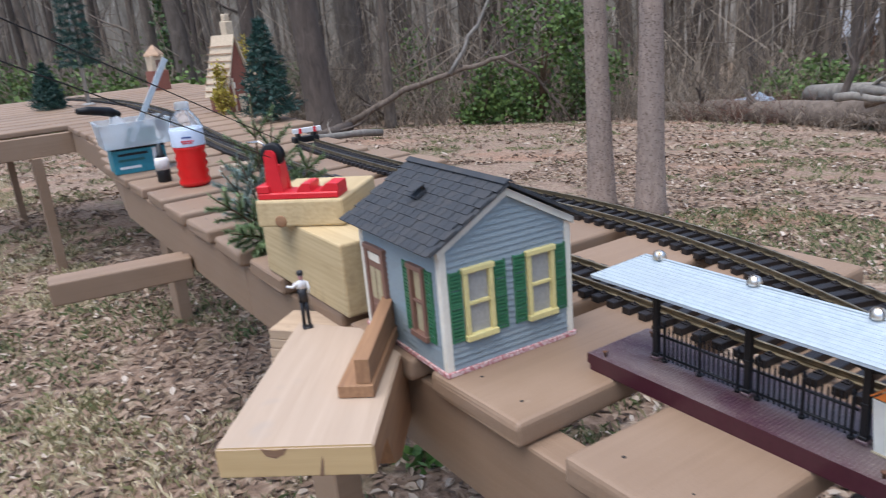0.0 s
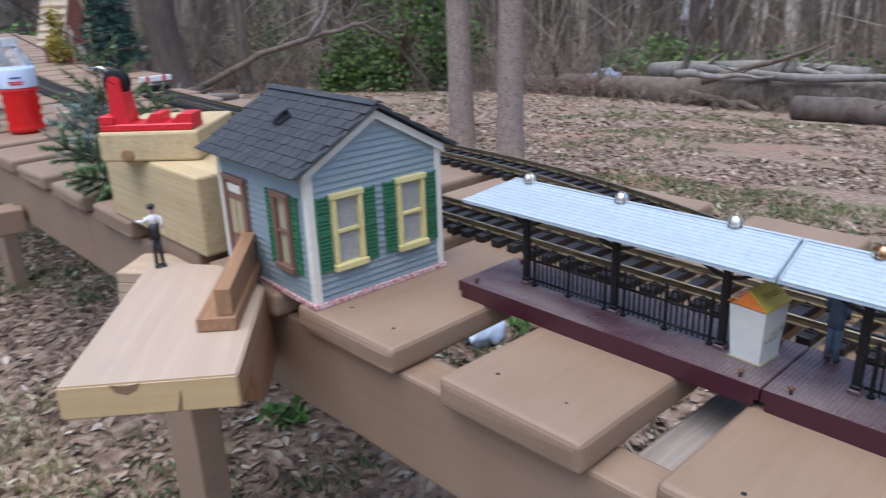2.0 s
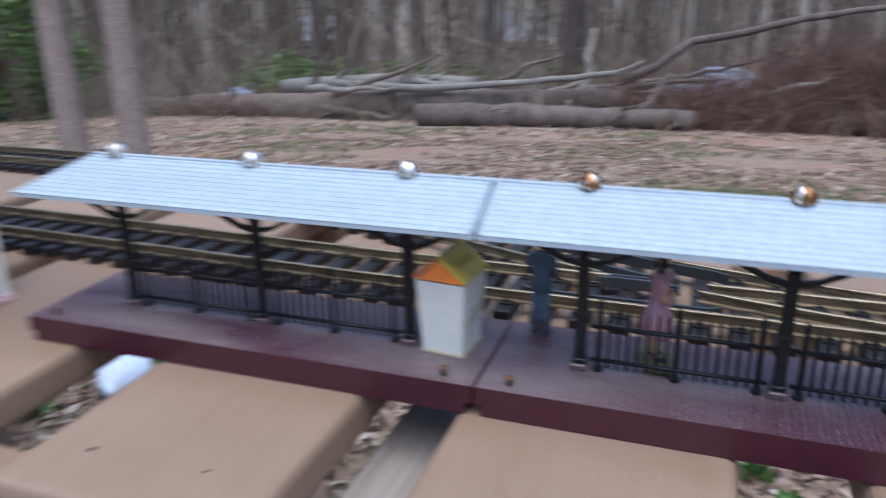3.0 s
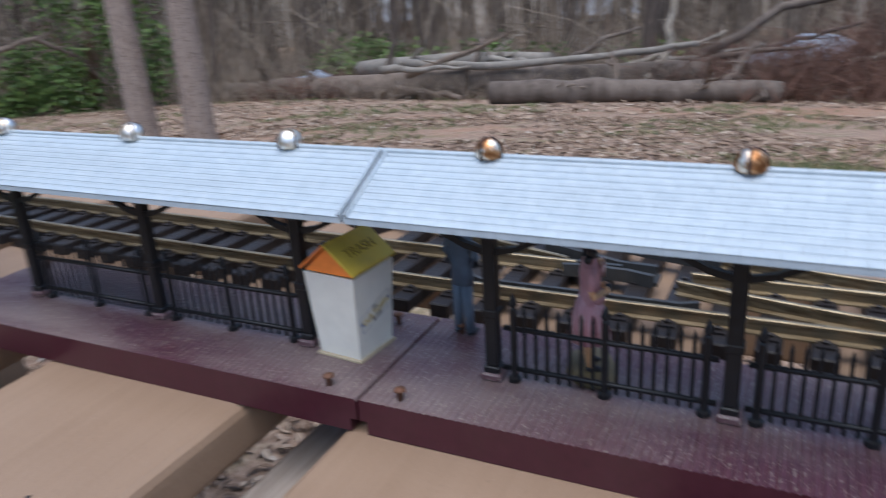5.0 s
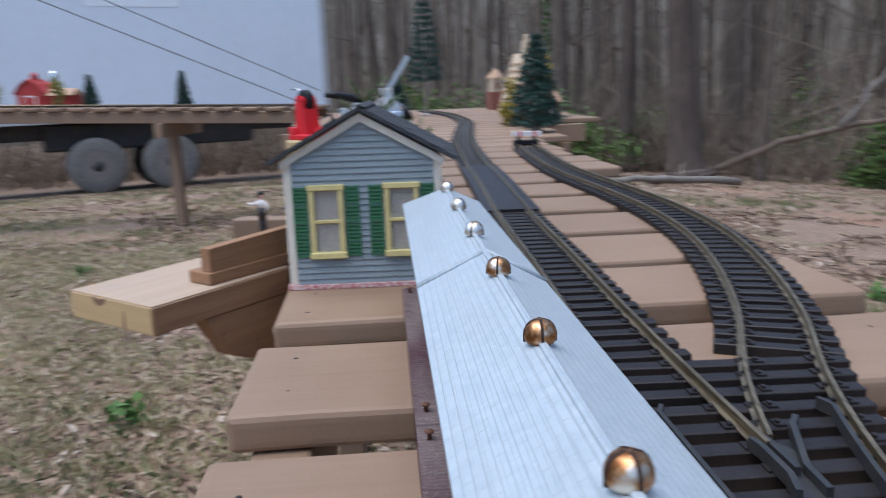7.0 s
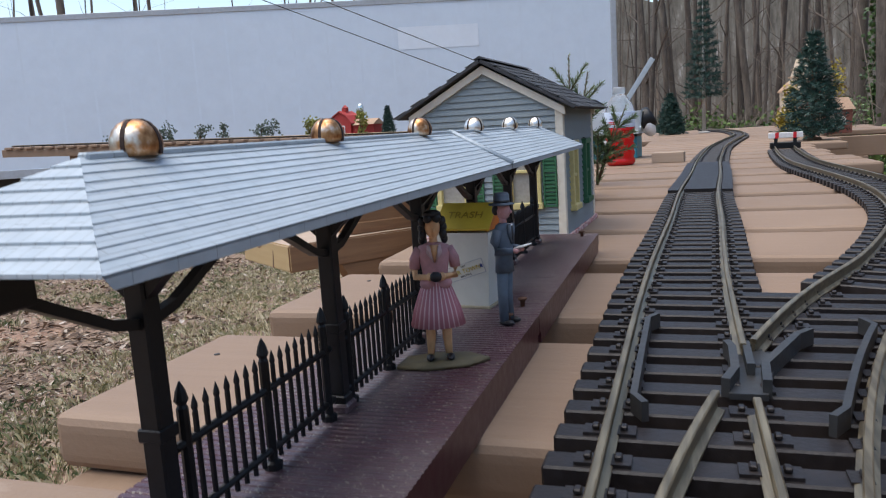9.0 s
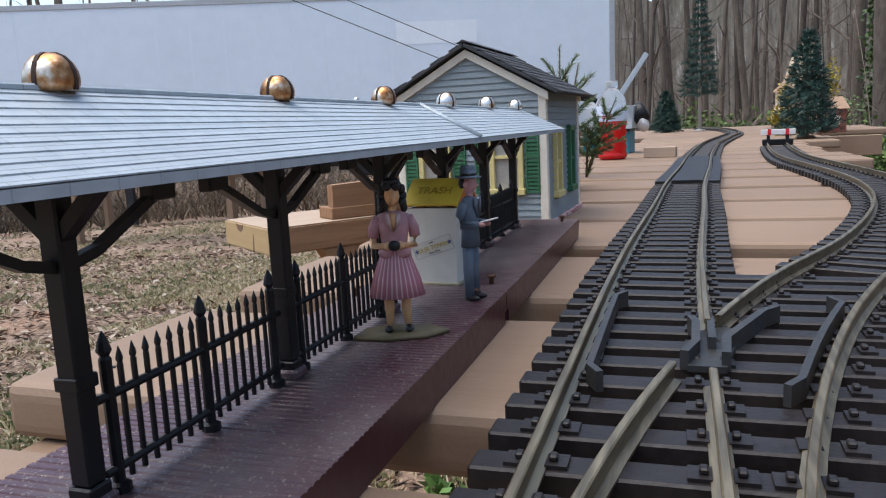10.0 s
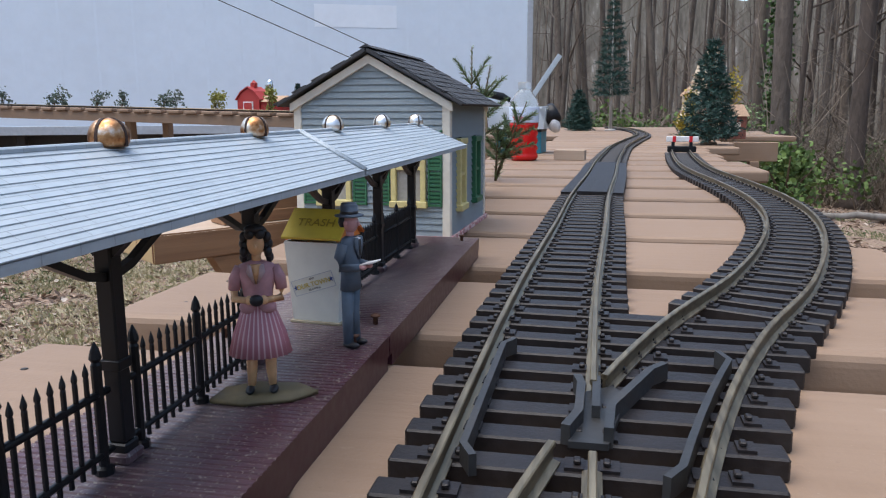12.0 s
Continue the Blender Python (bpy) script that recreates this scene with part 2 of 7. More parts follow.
def bm_box(x0, y0, z0, x1, y1, z1, bevel=0.0, seg=1, bm=None):
    own = bm is None
    b = bmesh.new()
    v = [b.verts.new(p) for p in ((x0, y0, z0), (x1, y0, z0), (x1, y1, z0), (x0, y1, z0), (x0, y0, z1), (x1, y0, z1), (x1, y1, z1), (x0, y1, z1))]
    for f in ((3, 2, 1, 0), (4, 5, 6, 7), (0, 1, 5, 4), (1, 2, 6, 5), (2, 3, 7, 6), (3, 0, 4, 7)):
        b.faces.new([v[i] for i in f])
    if bevel:
        bmesh.ops.bevel(b, geom=b.edges[:], offset=bevel, segments=seg, affect="EDGES", profile=0.5)
    if own:
        return b
    return absorb(bm, b)


def absorb(bm, other, m=None, mat=0):
    """Adds the faces of other to bm, moved by m."""
    table = {}
    for v in other.verts:
        table[v] = bm.verts.new(m @ v.co if m else v.co)
    for f in other.faces:
        try:
            g = bm.faces.new([table[v] for v in f.verts])
            g.smooth = f.smooth
            g.material_index = mat if mat else f.material_index
        except ValueError:
            pass
    other.free()
    return bm


def bm_prism(outline, y0, y1, axis="y"):
    """An outline in two axes, drawn out along the third."""
    b = bmesh.new()

    def place(p, t):
        return {"y": (p[0], t, p[1]), "z": (p[0], p[1], t), "x": (t, p[0], p[1])}[axis]
    a = [b.verts.new(place(p, y0)) for p in outline]
    c = [b.verts.new(place(p, y1)) for p in outline]
    n = len(outline)
    b.faces.new(a)
    b.faces.new(c[::-1])
    for i in range(n):
        b.faces.new((a[i], c[i], c[(i + 1) % n], a[(i + 1) % n]))
    bmesh.ops.recalc_face_normals(b, faces=b.faces[:])
    return b


def bm_lathe(profile, n=20, smooth=True):
    """A turned shape about z, from rows of (radius, height)."""
    b = bmesh.new()
    rings = []
    for r, z in profile:
        rings.append([b.verts.new((r * math.cos(2 * math.pi * i / n), r * math.sin(2 * math.pi * i / n), z)) for i in range(n)] if r > 1e-6 else [b.verts.new((0, 0, z))])
    for p, q in zip(rings, rings[1:]):
        for i in range(n):
            j = (i + 1) % n
            if len(p) == 1 and len(q) == 1:
                continue
            f = b.faces.new((p[0], q[j], q[i]) if len(p) == 1 else (p[i], p[j], q[0]) if len(q) == 1 else (p[i], p[j], q[j], q[i]))
            f.smooth = smooth
    if len(rings[0]) > 1:
        b.faces.new(rings[0][::-1])
    if len(rings[-1]) > 1:
        b.faces.new(rings[-1])
    return b


def bm_tube(points, radii, n=8, cap=True):
    """A round bar or limb along points; radii is a number or one for each point."""
    b = bmesh.new()
    pts = [Vector(p) for p in points]
    if isinstance(radii, (int, float)):
        radii = [radii] * len(pts)
    rings = []
    up = Vector((0.13, 0.31, 0.94))
    for i, p in enumerate(pts):
        d = (pts[min(i + 1, len(pts) - 1)] - pts[max(i - 1, 0)]).normalized()
        s = d.cross(up)
        if s.length < 0.05:
            s = d.cross(Vector((1, 0, 0)))
        s.normalize()
        t = s.cross(d)
        rings.append([b.verts.new(p + radii[i] * (math.cos(2 * math.pi * k / n) * s + math.sin(2 * math.pi * k / n) * t)) for k in range(n)])
    for p, q in zip(rings, rings[1:]):
        for i in range(n):
            f = b.faces.new((p[i], p[(i + 1) % n], q[(i + 1) % n], q[i]))
            f.smooth = True
    if cap:
        b.faces.new(rings[0][::-1])
        b.faces.new(rings[-1])
    return b


def bm_sweep(profile, points):
    """A profile (sideways, up) carried level along a path of plan points with heights."""
    b = bmesh.new()
    pts = [Vector(p) for p in points]
    rings = []
    for i, p in enumerate(pts):
        d = (pts[min(i + 1, len(pts) - 1)] - pts[max(i - 1, 0)])
        d.z = 0
        d.normalize()
        s = Vector((d.y, -d.x, 0))
        rings.append([b.verts.new(p + s * u + Vector((0, 0, v))) for u, v in profile])
    n = len(profile)
    for p, q in zip(rings, rings[1:]):
        for i in range(n):
            b.faces.new((p[i], p[(i + 1) % n], q[(i + 1) % n], q[i]))
    b.faces.new(rings[0][::-1])
    b.faces.new(rings[-1])
    bmesh.ops.recalc_face_normals(b, faces=b.faces[:])
    return b


def mesh_of(name, bm, *mats):
    me = bpy.data.meshes.new(name)
    bm.to_mesh(me)
    bm.free()
    for m in mats:
        me.materials.append(m)
    return me


def part(name, bm, material, parent=None, label="", at=None):
    """Links a bmesh, or a mesh made before, as one mesh object under a thing or a part."""
    me = bm if isinstance(bm, bpy.types.Mesh) else mesh_of(name, bm, *(material if isinstance(material, (list, tuple)) else (material,)))
    ob = new(name, me)
    if parent:
        ob.parent = parent
    if at is not None:
        ob.matrix_basis = at
    if label:
        ob["label"] = label
    return ob


def thing(name, at, label, category, group="", kind=""):
    ob = new(name)
    ob.empty_display_size = 0.02
    ob.matrix_basis = at
    return tagged(ob, label, category, group, kind)


def move(x, y, z, rz=0.0):
    return pose(x, y, z, 0, 0, rz)


DECK = 0.5

# ------------------------------------------------------------------ ground
def leaf_litter():
    m = Nodes("leaf_litter_and_thin_grass", 0.95)
    a = m.noise(0.9, 5)
    b = m.noise(38, 6)
    c = m.noise(5.0, 5)
    earth = m.ramp(b, [(0.28, (0.12, 0.074, 0.048)), (0.5, (0.25, 0.168, 0.118)), (0.68, (0.38, 0.285, 0.215))])
    grass = m.ramp(b, [(0.3, (0.075, 0.082, 0.035)), (0.55, (0.17, 0.16, 0.075)), (0.75, (0.33, 0.27, 0.175))])
    clay = m.ramp(b, [(0.3, (0.23, 0.11, 0.06)), (0.7, (0.38, 0.21, 0.13))])
    col = m.mix(m.ramp(c, [(0.52, (0, 0, 0)), (0.66, (0.6, 0.6, 0.6))]), earth, grass)
    col = m.mix(m.ramp(a, [(0.55, (0, 0, 0)), (0.68, (0.6, 0.6, 0.6))]), col, clay)
    m.color(col)
    m.bump(b, 0.9, 0.02)
    return m.mat


M_GROUND = leaf_litter()


def build_ground():
    """One sheet, fine near the railway and coarse to the horizon."""
    bm = bmesh.new()
    radii = [0.0] + [0.25 * 1.085 ** i for i in range(95)]
    n = 96
    rings = []
    for r in radii:
        if r == 0:
            rings.append([bm.verts.new((0, 0, ground_z(0, 0)))])
        else:
            rings.append([bm.verts.new((r * math.cos(2 * math.pi * i / n), r * math.sin(2 * math.pi * i / n), ground_z(r * math.cos(2 * math.pi * i / n), r * math.sin(2 * math.pi * i / n)))) for i in range(n)])
    for p, q in zip(rings, rings[1:]):
        for i in range(n):
            j = (i + 1) % n
            f = bm.faces.new((p[0], q[i], q[j]) if len(p) == 1 else (p[i], q[i], q[j], p[j]))
            f.smooth = True
    tagged(part("ground", bm, M_GROUND), "yard of dry leaf litter and thin grass", "ground", kind="structure")


build_ground()


# ------------------------------------------------------------------ trestle deck
def worn_plank(length, width, thick, seed):
    """A deck board along x with rounded edges, slight bow and chipped ends."""
    rnd = random.Random(seed)
    b = bm_box(0, 0, 0, length, width, thick)
    bmesh.ops.subdivide_edges(b, edges=[e for e in b.edges if abs(e.verts[0].co.x - e.verts[1].co.x) > 0.1], cuts=9)
    bmesh.ops.bevel(b, geom=[e for e in b.edges if len(e.link_faces) == 2 and e.calc_face_angle(0) > 1.0], offset=0.0072, segments=4, affect="EDGES", profile=0.6)
    for v in b.verts:
        k = noise.noise((v.co.x * 9 + seed, v.co.y * 20, v.co.z * 20 + seed))
        v.co.z += 0.0007 * k
        v.co.y += 0.0008 * k
        if v.co.x < 0.012 or v.co.x > length - 0.012:
            v.co.x += 0.0016 * noise.noise((v.co.y * 90 + seed, v.co.z * 140, seed * 3.1))
    for f in b.faces:
        f.smooth = False
    return b


PLANK_T = 0.024
FRONTS = [-0.98, -0.807, -0.634, -0.461, -0.288, -0.116, 0.056, 0.233, 0.390, 0.550, 0.714]
while FRONTS[-1] < 5.2:
    FRONTS.append(FRONTS[-1] + 0.166)
trestle = thing("railway_trestle", move(0, 0, 0), "raised brown-stained timber trestle carrying garden railway track", "trestle")


def bend(y):
    """Sideways shift of the deck towards its far end."""
    t = min(1.0, max(0.0, (y - 1.7) / 1.0))
    return 0.10 * t * t * (3 - 2 * t)


NAIL = mesh_of("nail_head", bm_lathe([(0.0016, -0.0006), (0.0016, 0.0002), (0, 0.0003)], 8), M_TIE)
rnd = random.Random(4)
for k, y in enumerate(FRONTS):
    left = -0.226 + rnd.uniform(-0.006, 0.006) + bend(y)
    right = 0.262 + rnd.uniform(-0.02, 0.02) + (0.10 if y > 1.2 else 0.0) + (0.1 if y > 2.2 else 0) + bend(y) * 0.6
    if k == 7:
        right = 0.275
    if y > 3.3:
        left -= 0.42 + 0.1 * rnd.random()
        right += 0.38 + 0.06 * rnd.random()
    part("plank", worn_plank(right - left, 0.126 + rnd.uniform(-0.003, 0.003), PLANK_T, k), M_DECK, trestle,
         at=pose(left, y, DECK - PLANK_T, 0, 0, rnd.uniform(-0.7, 0.7)))
    if y < 1.4:
        for nx in (left + 0.028, right - 0.05):
            for ny in (y + 0.03, y + 0.088):
                part("nail_head", NAIL, None, trestle, at=move(nx + rnd.uniform(-0.006, 0.006), ny + rnd.uniform(-0.006, 0.006), DECK))


def beam(name, a, b_, w, h, mat, parent, label="", bevel=0.003):
    """A squared timber from a to b, its top along that line."""
    a, b_ = Vector(a), Vector(b_)
    d = b_ - a
    bm = bm_box(0, -w / 2, -h, d.length, w / 2, 0, bevel, 2)
    yaw = math.degrees(math.atan2(d.y, d.x))
    tilt = -math.degrees(math.atan2(d.z, math.hypot(d.x, d.y)))
    return part(name, bm, mat, parent, label, at=pose(a.x, a.y, a.z, 0, tilt, yaw))


UNDER = DECK - PLANK_T
for x in (-0.199, 0.215):
    pts = [(-1.0, 0), (0.9, 0), (1.8, 0), (2.4, 0), (3.3, 0)]
    last = None
    for y, _ in pts:
        cur = (x + bend(y), y, UNDER - 0.0005)
        if last:
            beam("beam", last, cur, 0.036, 0.086, M_BEAM, trestle)
        last = cur
beam("beam", (0.85, 3.33, UNDER - 0.0005), (-0.62, 3.33, UNDER - 0.0005), 0.036, 0.086, M_BEAM, trestle)
beam("beam", (0.85, 5.25, UNDER - 0.0005), (-0.62, 5.25, UNDER - 0.0005), 0.036, 0.086, M_BEAM, trestle)
for x, y in ((-0.199, -0.62), (0.215, -0.62), (-0.06, 2.15), (0.215, 0.82), (0.30, 2.15), (-0.27, 3.33), (0.36, 3.33), (-0.27, 5.25), (0.75, 5.25), (0.75, 3.33), (-0.199, 0.70)):
    for gx in (x,):
        g = ground_z(gx, y)
        part("post", bm_box(-0.019, -0.044, g - 0.03, 0.019, 0.044, UNDER - 0.086, 0.002), M_BEAM, trestle, at=move(gx, y, 0))
# cross pieces under the boards, and the long rail under the tracks
beam("brace", (-0.20, 0.036, UNDER - 0.012), (0.25, 0.03, UNDER - 0.012), 0.042, 0.036, M_GREYWOOD, trestle, "bare grey weathered cross board")
beam("brace", (-0.20, -0.42, UNDER - 0.03), (0.25, -0.42, UNDER - 0.03), 0.036, 0.06, M_BEAM, trestle)
beam("brace", (-0.20, 1.30, UNDER - 0.03), (0.25, 1.30, UNDER - 0.03), 0.036, 0.06, M_BEAM, trestle)
beam("outrigger", (-0.218, 1.225, 0.418), (-0.458, 1.262, 0.418), 0.036, 0.042, M_BEAM, trestle)
beam("outrigger", (-0.218, 1.275, 0.412), (-0.455, 1.312, 0.412), 0.03, 0.036, M_BEAM, trestle)


# ------------------------------------------------------------------ track
GAUGE = 0.0440
TIE_T = 0.0078
RAIL_PROFILE = [(-0.0029, 0), (0.0029, 0), (0.0029, 0.0008), (0.0006, 0.0015), (0.0006, 0.0050), (0.0013, 0.0056), (0.0013, 0.0069), (0.0009, 0.0073),
                (-0.0009, 0.0073), (-0.0013, 0.0069), (-0.0013, 0.0056), (-0.0006, 0.0050), (-0.0006, 0.0015), (-0.0029, 0.0008)]


def spline(keys, step=0.02):
    """A smooth plan line through keys (x by y)."""
    ys = [k[1] for k in keys]
    xs = [k[0] for k in keys]
    m = [(xs[min(i + 1, len(xs) - 1)] - xs[max(i - 1, 0)]) / (ys[min(i + 1, len(ys) - 1)] - ys[max(i - 1, 0)]) for i in range(len(xs))]
    out, y = [], ys[0]
    while y <= ys[-1]:
        i = max(j for j in range(len(ys) - 1) if ys[j] <= y + 1e-9)
        h = ys[i + 1] - ys[i]
        t = (y - ys[i]) / h
        x = (2 * t ** 3 - 3 * t ** 2 + 1) * xs[i] + (t ** 3 - 2 * t ** 2 + t) * h * m[i] + (-2 * t ** 3 + 3 * t ** 2) * xs[i + 1] + (t ** 3 - t ** 2) * h * m[i + 1]
        out.append((x, y))
        y += step
    return out


def offset(line, d):
    """The line moved d to its right."""
    out = []
    for i, (x, y) in enumerate(line):
        ax, ay = line[max(i - 1, 0)]
        bx, by = line[min(i + 1, len(line) - 1)]
        n = math.hypot(bx - ax, by - ay)
        out.append((x + d * (by - ay) / n, y - d * (bx - ax) / n))
    return out


MAIN = spline([(0.0195, -1.0), (0.0195, -0.2), (0.021, 0.1), (0.030, 0.37), (0.037, 0.62), (0.053, 0.93), (0.066, 1.25), (0.086, 1.6), (0.118, 2.05), (0.18, 2.6), (0.25, 3.2), (0.27, 3.8), (0.245, 4.4), (0.15, 5.1)])
SIDE = spline([(0.0195, -0.42), (0.024, -0.30), (0.035, -0.18), (0.060, -0.064), (0.094, 0.04), (0.146, 0.16), (0.194, 0.31), (0.226, 0.46), (0.240, 0.62), (0.238, 0.78), (0.224, 1.1), (0.236, 1.4), (0.266, 1.80)])


def between(line, y0, y1):
    return [p for p in line if y0 <= p[1] <= y1]


def rail(line, parent, label=""):
    return part("rail", bm_sweep(RAIL_PROFILE, [(x, y, DECK + TIE_T - 0.0002) for x, y in line]), M_RAIL, parent, label)


def tie_mesh(length, chairs):
    """A sleeper along x with bevelled top and the cast rail chairs with their bolt heads."""
    bm = bmesh.new()
    bm_box(-length / 2, -0.0055, 0, length / 2, 0.0055, TIE_T, 0.0007, 1, bm)
    for c in chairs:
        for s in (-1, 1):
            bm_box(c + s * 0.0052 - 0.0028, -0.0036, TIE_T, c + s * 0.0052 + 0.0028, 0.0036, TIE_T + 0.0011, 0, 1, bm)
            bm_box(c + s * 0.0043 - 0.0011, -0.0016, TIE_T + 0.0011, c + s * 0.0043 + 0.0011, 0.0016, TIE_T + 0.0027, 0.0004, 1, bm)
    return mesh_of("tie", bm, M_TIE)


TIE = tie_mesh(0.079, (-GAUGE / 2, GAUGE / 2))


def lay_ties(line, y0, y1, step, parent):
    acc, out = 0.0, []
    pts = between(line, y0, y1)
    for (ax, ay), (bx, by) in zip(pts, pts[1:]):
        seg = math.hypot(bx - ax, by - ay)
        while acc <= seg:
            t = acc / seg
            yaw = math.degrees(math.atan2(by - ay, bx - ax)) - 90
            part("tie", TIE, None, parent, at=move(ax + t * (bx - ax), ay + t * (by - ay), DECK, yaw + random.uniform(-0.5, 0.5)))
            acc += step
        acc -= seg


main_track = thing("main_track", move(0, 0, 0), "straight garden railway track, brass rails on dark plastic sleepers", "railway track", "railway tracks")
rail(offset(MAIN, -GAUGE / 2), main_track)
rail(between(offset(MAIN, GAUGE / 2), -0.042, 9), main_track)
rail(between(offset(MAIN, GAUGE / 2), -9, -0.088), main_track)
lay_ties(MAIN, 0.088, 5.1, 0.0225, main_track)
lay_ties(MAIN, -1.0, -0.41, 0.0225, main_track)

line = between(MAIN, 0.645, 1.25)
part("rerailer_plate", bm_sweep([(-GAUGE / 2 + 0.003, 0.0), (GAUGE / 2 - 0.003, 0.0), (GAUGE / 2 - 0.003, 0.0046), (-GAUGE / 2 + 0.003, 0.0046)], [(x, y, DECK + TIE_T) for x, y in line]), M_TIE, main_track, "smooth dark plate between the rails")
for d in (-GAUGE / 2 - 0.0105, GAUGE / 2 + 0.0105):
    part("rerailer_plate", bm_sweep([(-0.0065, 0.0), (0.0065, 0.0), (0.0065, 0.0036), (-0.0065, 0.0036)], [(x, y, DECK + TIE_T) for x, y in between(offset(MAIN, d), 0.645, 1.25)]), M_TIE, main_track)

siding = thing("siding_track", move(0, 0, 0), "curved siding track ending at a buffer stop", "railway track", "railway tracks")
rail(between(offset(SIDE, GAUGE / 2), -0.36, 9), siding)
rail(between(offset(SIDE, -GAUGE / 2), -0.048, 9), siding)
rail(between(offset(SIDE, -GAUGE / 2), -0.33, -0.082), siding)
lay_ties(SIDE, 0.085, 1.76, 0.0225, siding)

turnout = thing("turnout", move(0, 0, 0), "dark plastic railway points with a cast frog and check rails", "railway points")
y = -0.40
while y < 0.085:
    a = -0.0195
    sx = [p for p in SIDE if p[1] >= y][0][0]
    b_ = max(0.0585, sx + 0.0395)
    skew = 10.0 * max(0.0, min(1.0, (y + 0.05) / 0.12)) if y > -0.05 else 0.0
    cx = (a + b_) / 2
    chairs = [0.0195 - GAUGE / 2 - cx, 0.0195 + GAUGE / 2 - cx, sx + GAUGE / 2 - cx]
    if sx - GAUGE / 2 > 0.052:
        chairs.append(sx - GAUGE / 2 - cx)
    part("tie", tie_mesh(b_ - a, chairs), None, turnout, at=move(cx, y, DECK, -skew * 0.35))
    y += 0.0217


def on(line, y):
    return min(line, key=lambda p: abs(p[1] - y))


check = [(-0.0012, 0), (0.0012, 0), (0.0012, 0.0068), (-0.0012, 0.0068)]
Z_T = DECK + TIE_T
inner = offset(MAIN, -GAUGE / 2 + 0.0062)
seg = between(inner, -0.118, 0.005)
ends = [(seg[0][0] + 0.004, seg[0][1] - 0.008)] + seg + [(seg[-1][0] + 0.004, seg[-1][1] + 0.008)]
part("check_rail", bm_sweep(check, [(x, y, Z_T) for x, y in ends]), M_FROG, turnout)
inner = offset(SIDE, GAUGE / 2 - 0.0062)
seg = between(inner, -0.118, 0.005)
ends = [(seg[0][0] - 0.005, seg[0][1] - 0.008)] + seg + [(seg[-1][0] - 0.003, seg[-1][1] + 0.010)]
part("check_rail", bm_sweep(check, [(x, y, Z_T) for x, y in ends]), M_FROG, turnout)
fx, fy = on(offset(MAIN, GAUGE / 2), -0.068)
frog = bm_prism([(fx - 0.0075, fy - 0.024), (fx + 0.005, fy - 0.024), (fx + 0.012, fy + 0.02), (fx + 0.007, fy + 0.028), (fx - 0.003, fy + 0.02)], Z_T, Z_T + 0.0022, "z")
part("frog", frog, M_FROG, turnout, "grey cast plastic frog")
part("wing_rail", bm_sweep([(-0.0015, 0), (0.0015, 0), (0.0015, 0.0068), (-0.0015, 0.0068)],
     [(fx - 0.0058, fy + 0.026, Z_T), (fx - 0.0042, fy + 0.018, Z_T), (fx - 0.0046, fy - 0.008, Z_T), (fx - 0.0085, fy - 0.022, Z_T)]), M_FROG, turnout)
part("wing_rail", bm_sweep([(-0.0015, 0), (0.0015, 0), (0.0015, 0.0068), (-0.0015, 0.0068)],
     [(fx + 0.0275, fy + 0.046, Z_T), (fx + 0.0215, fy + 0.038, Z_T), (fx + 0.006, fy - 0.002, Z_T), (fx + 0.0048, fy - 0.022, Z_T)]), M_FROG, turnout)
part("frog_nose", bm_sweep([(-0.0014, 0), (0.0014, 0), (0.0014, 0.0066), (-0.0014, 0.0066)], [(fx + 0.001, fy - 0.004, Z_T), (fx + 0.0012, fy + 0.026, Z_T)]), M_FROG, turnout)
part("point_blade", bm_sweep([(-0.0009, 0), (0.0009, 0), (0.0009, 0.0066), (-0.0009, 0.0066)], [(x + 0.004, y, Z_T) for x, y in between(offset(MAIN, -GAUGE / 2), -0.36, -0.22)]), M_RAIL, turnout)


# ------------------------------------------------------------------ platform with canopy
PX0, PX1, PTOP = -0.1215, -0.0462, 0.5150
SPACING = 0.087
HALF = 0.2665
RIDGE_Z, EAVE_Z, RIDGE_X = 0.6032, 0.5868, -0.0847
EAVES = (-0.1180, -0.0555)


def grooved_top(length):
    """A platform slab whose top has fine cross grooves."""
    top = PTOP - DECK
    n = int(length / 0.0031)
    p = length / n
    o = [(0.0032, 0.0002), (0.0032, 0.0058), (0.0, 0.0058), (0.0, top - 0.0012)]
    for i in range(n):
        y0 = i * p
        o += [(y0 + 0.12 * p, top - 0.0004), (y0 + 0.22 * p, top), (y0 + 0.82 * p, top), (y0 + 0.92 * p, top - 0.0004)]
    o += [(length, top - 0.0012), (length, 0.0058), (length - 0.0032, 0.0058), (length - 0.0032, 0.0002)]
    bm = bm_prism(o, PX0, PX1, "x")
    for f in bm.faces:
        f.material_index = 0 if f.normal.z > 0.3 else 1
    return bm


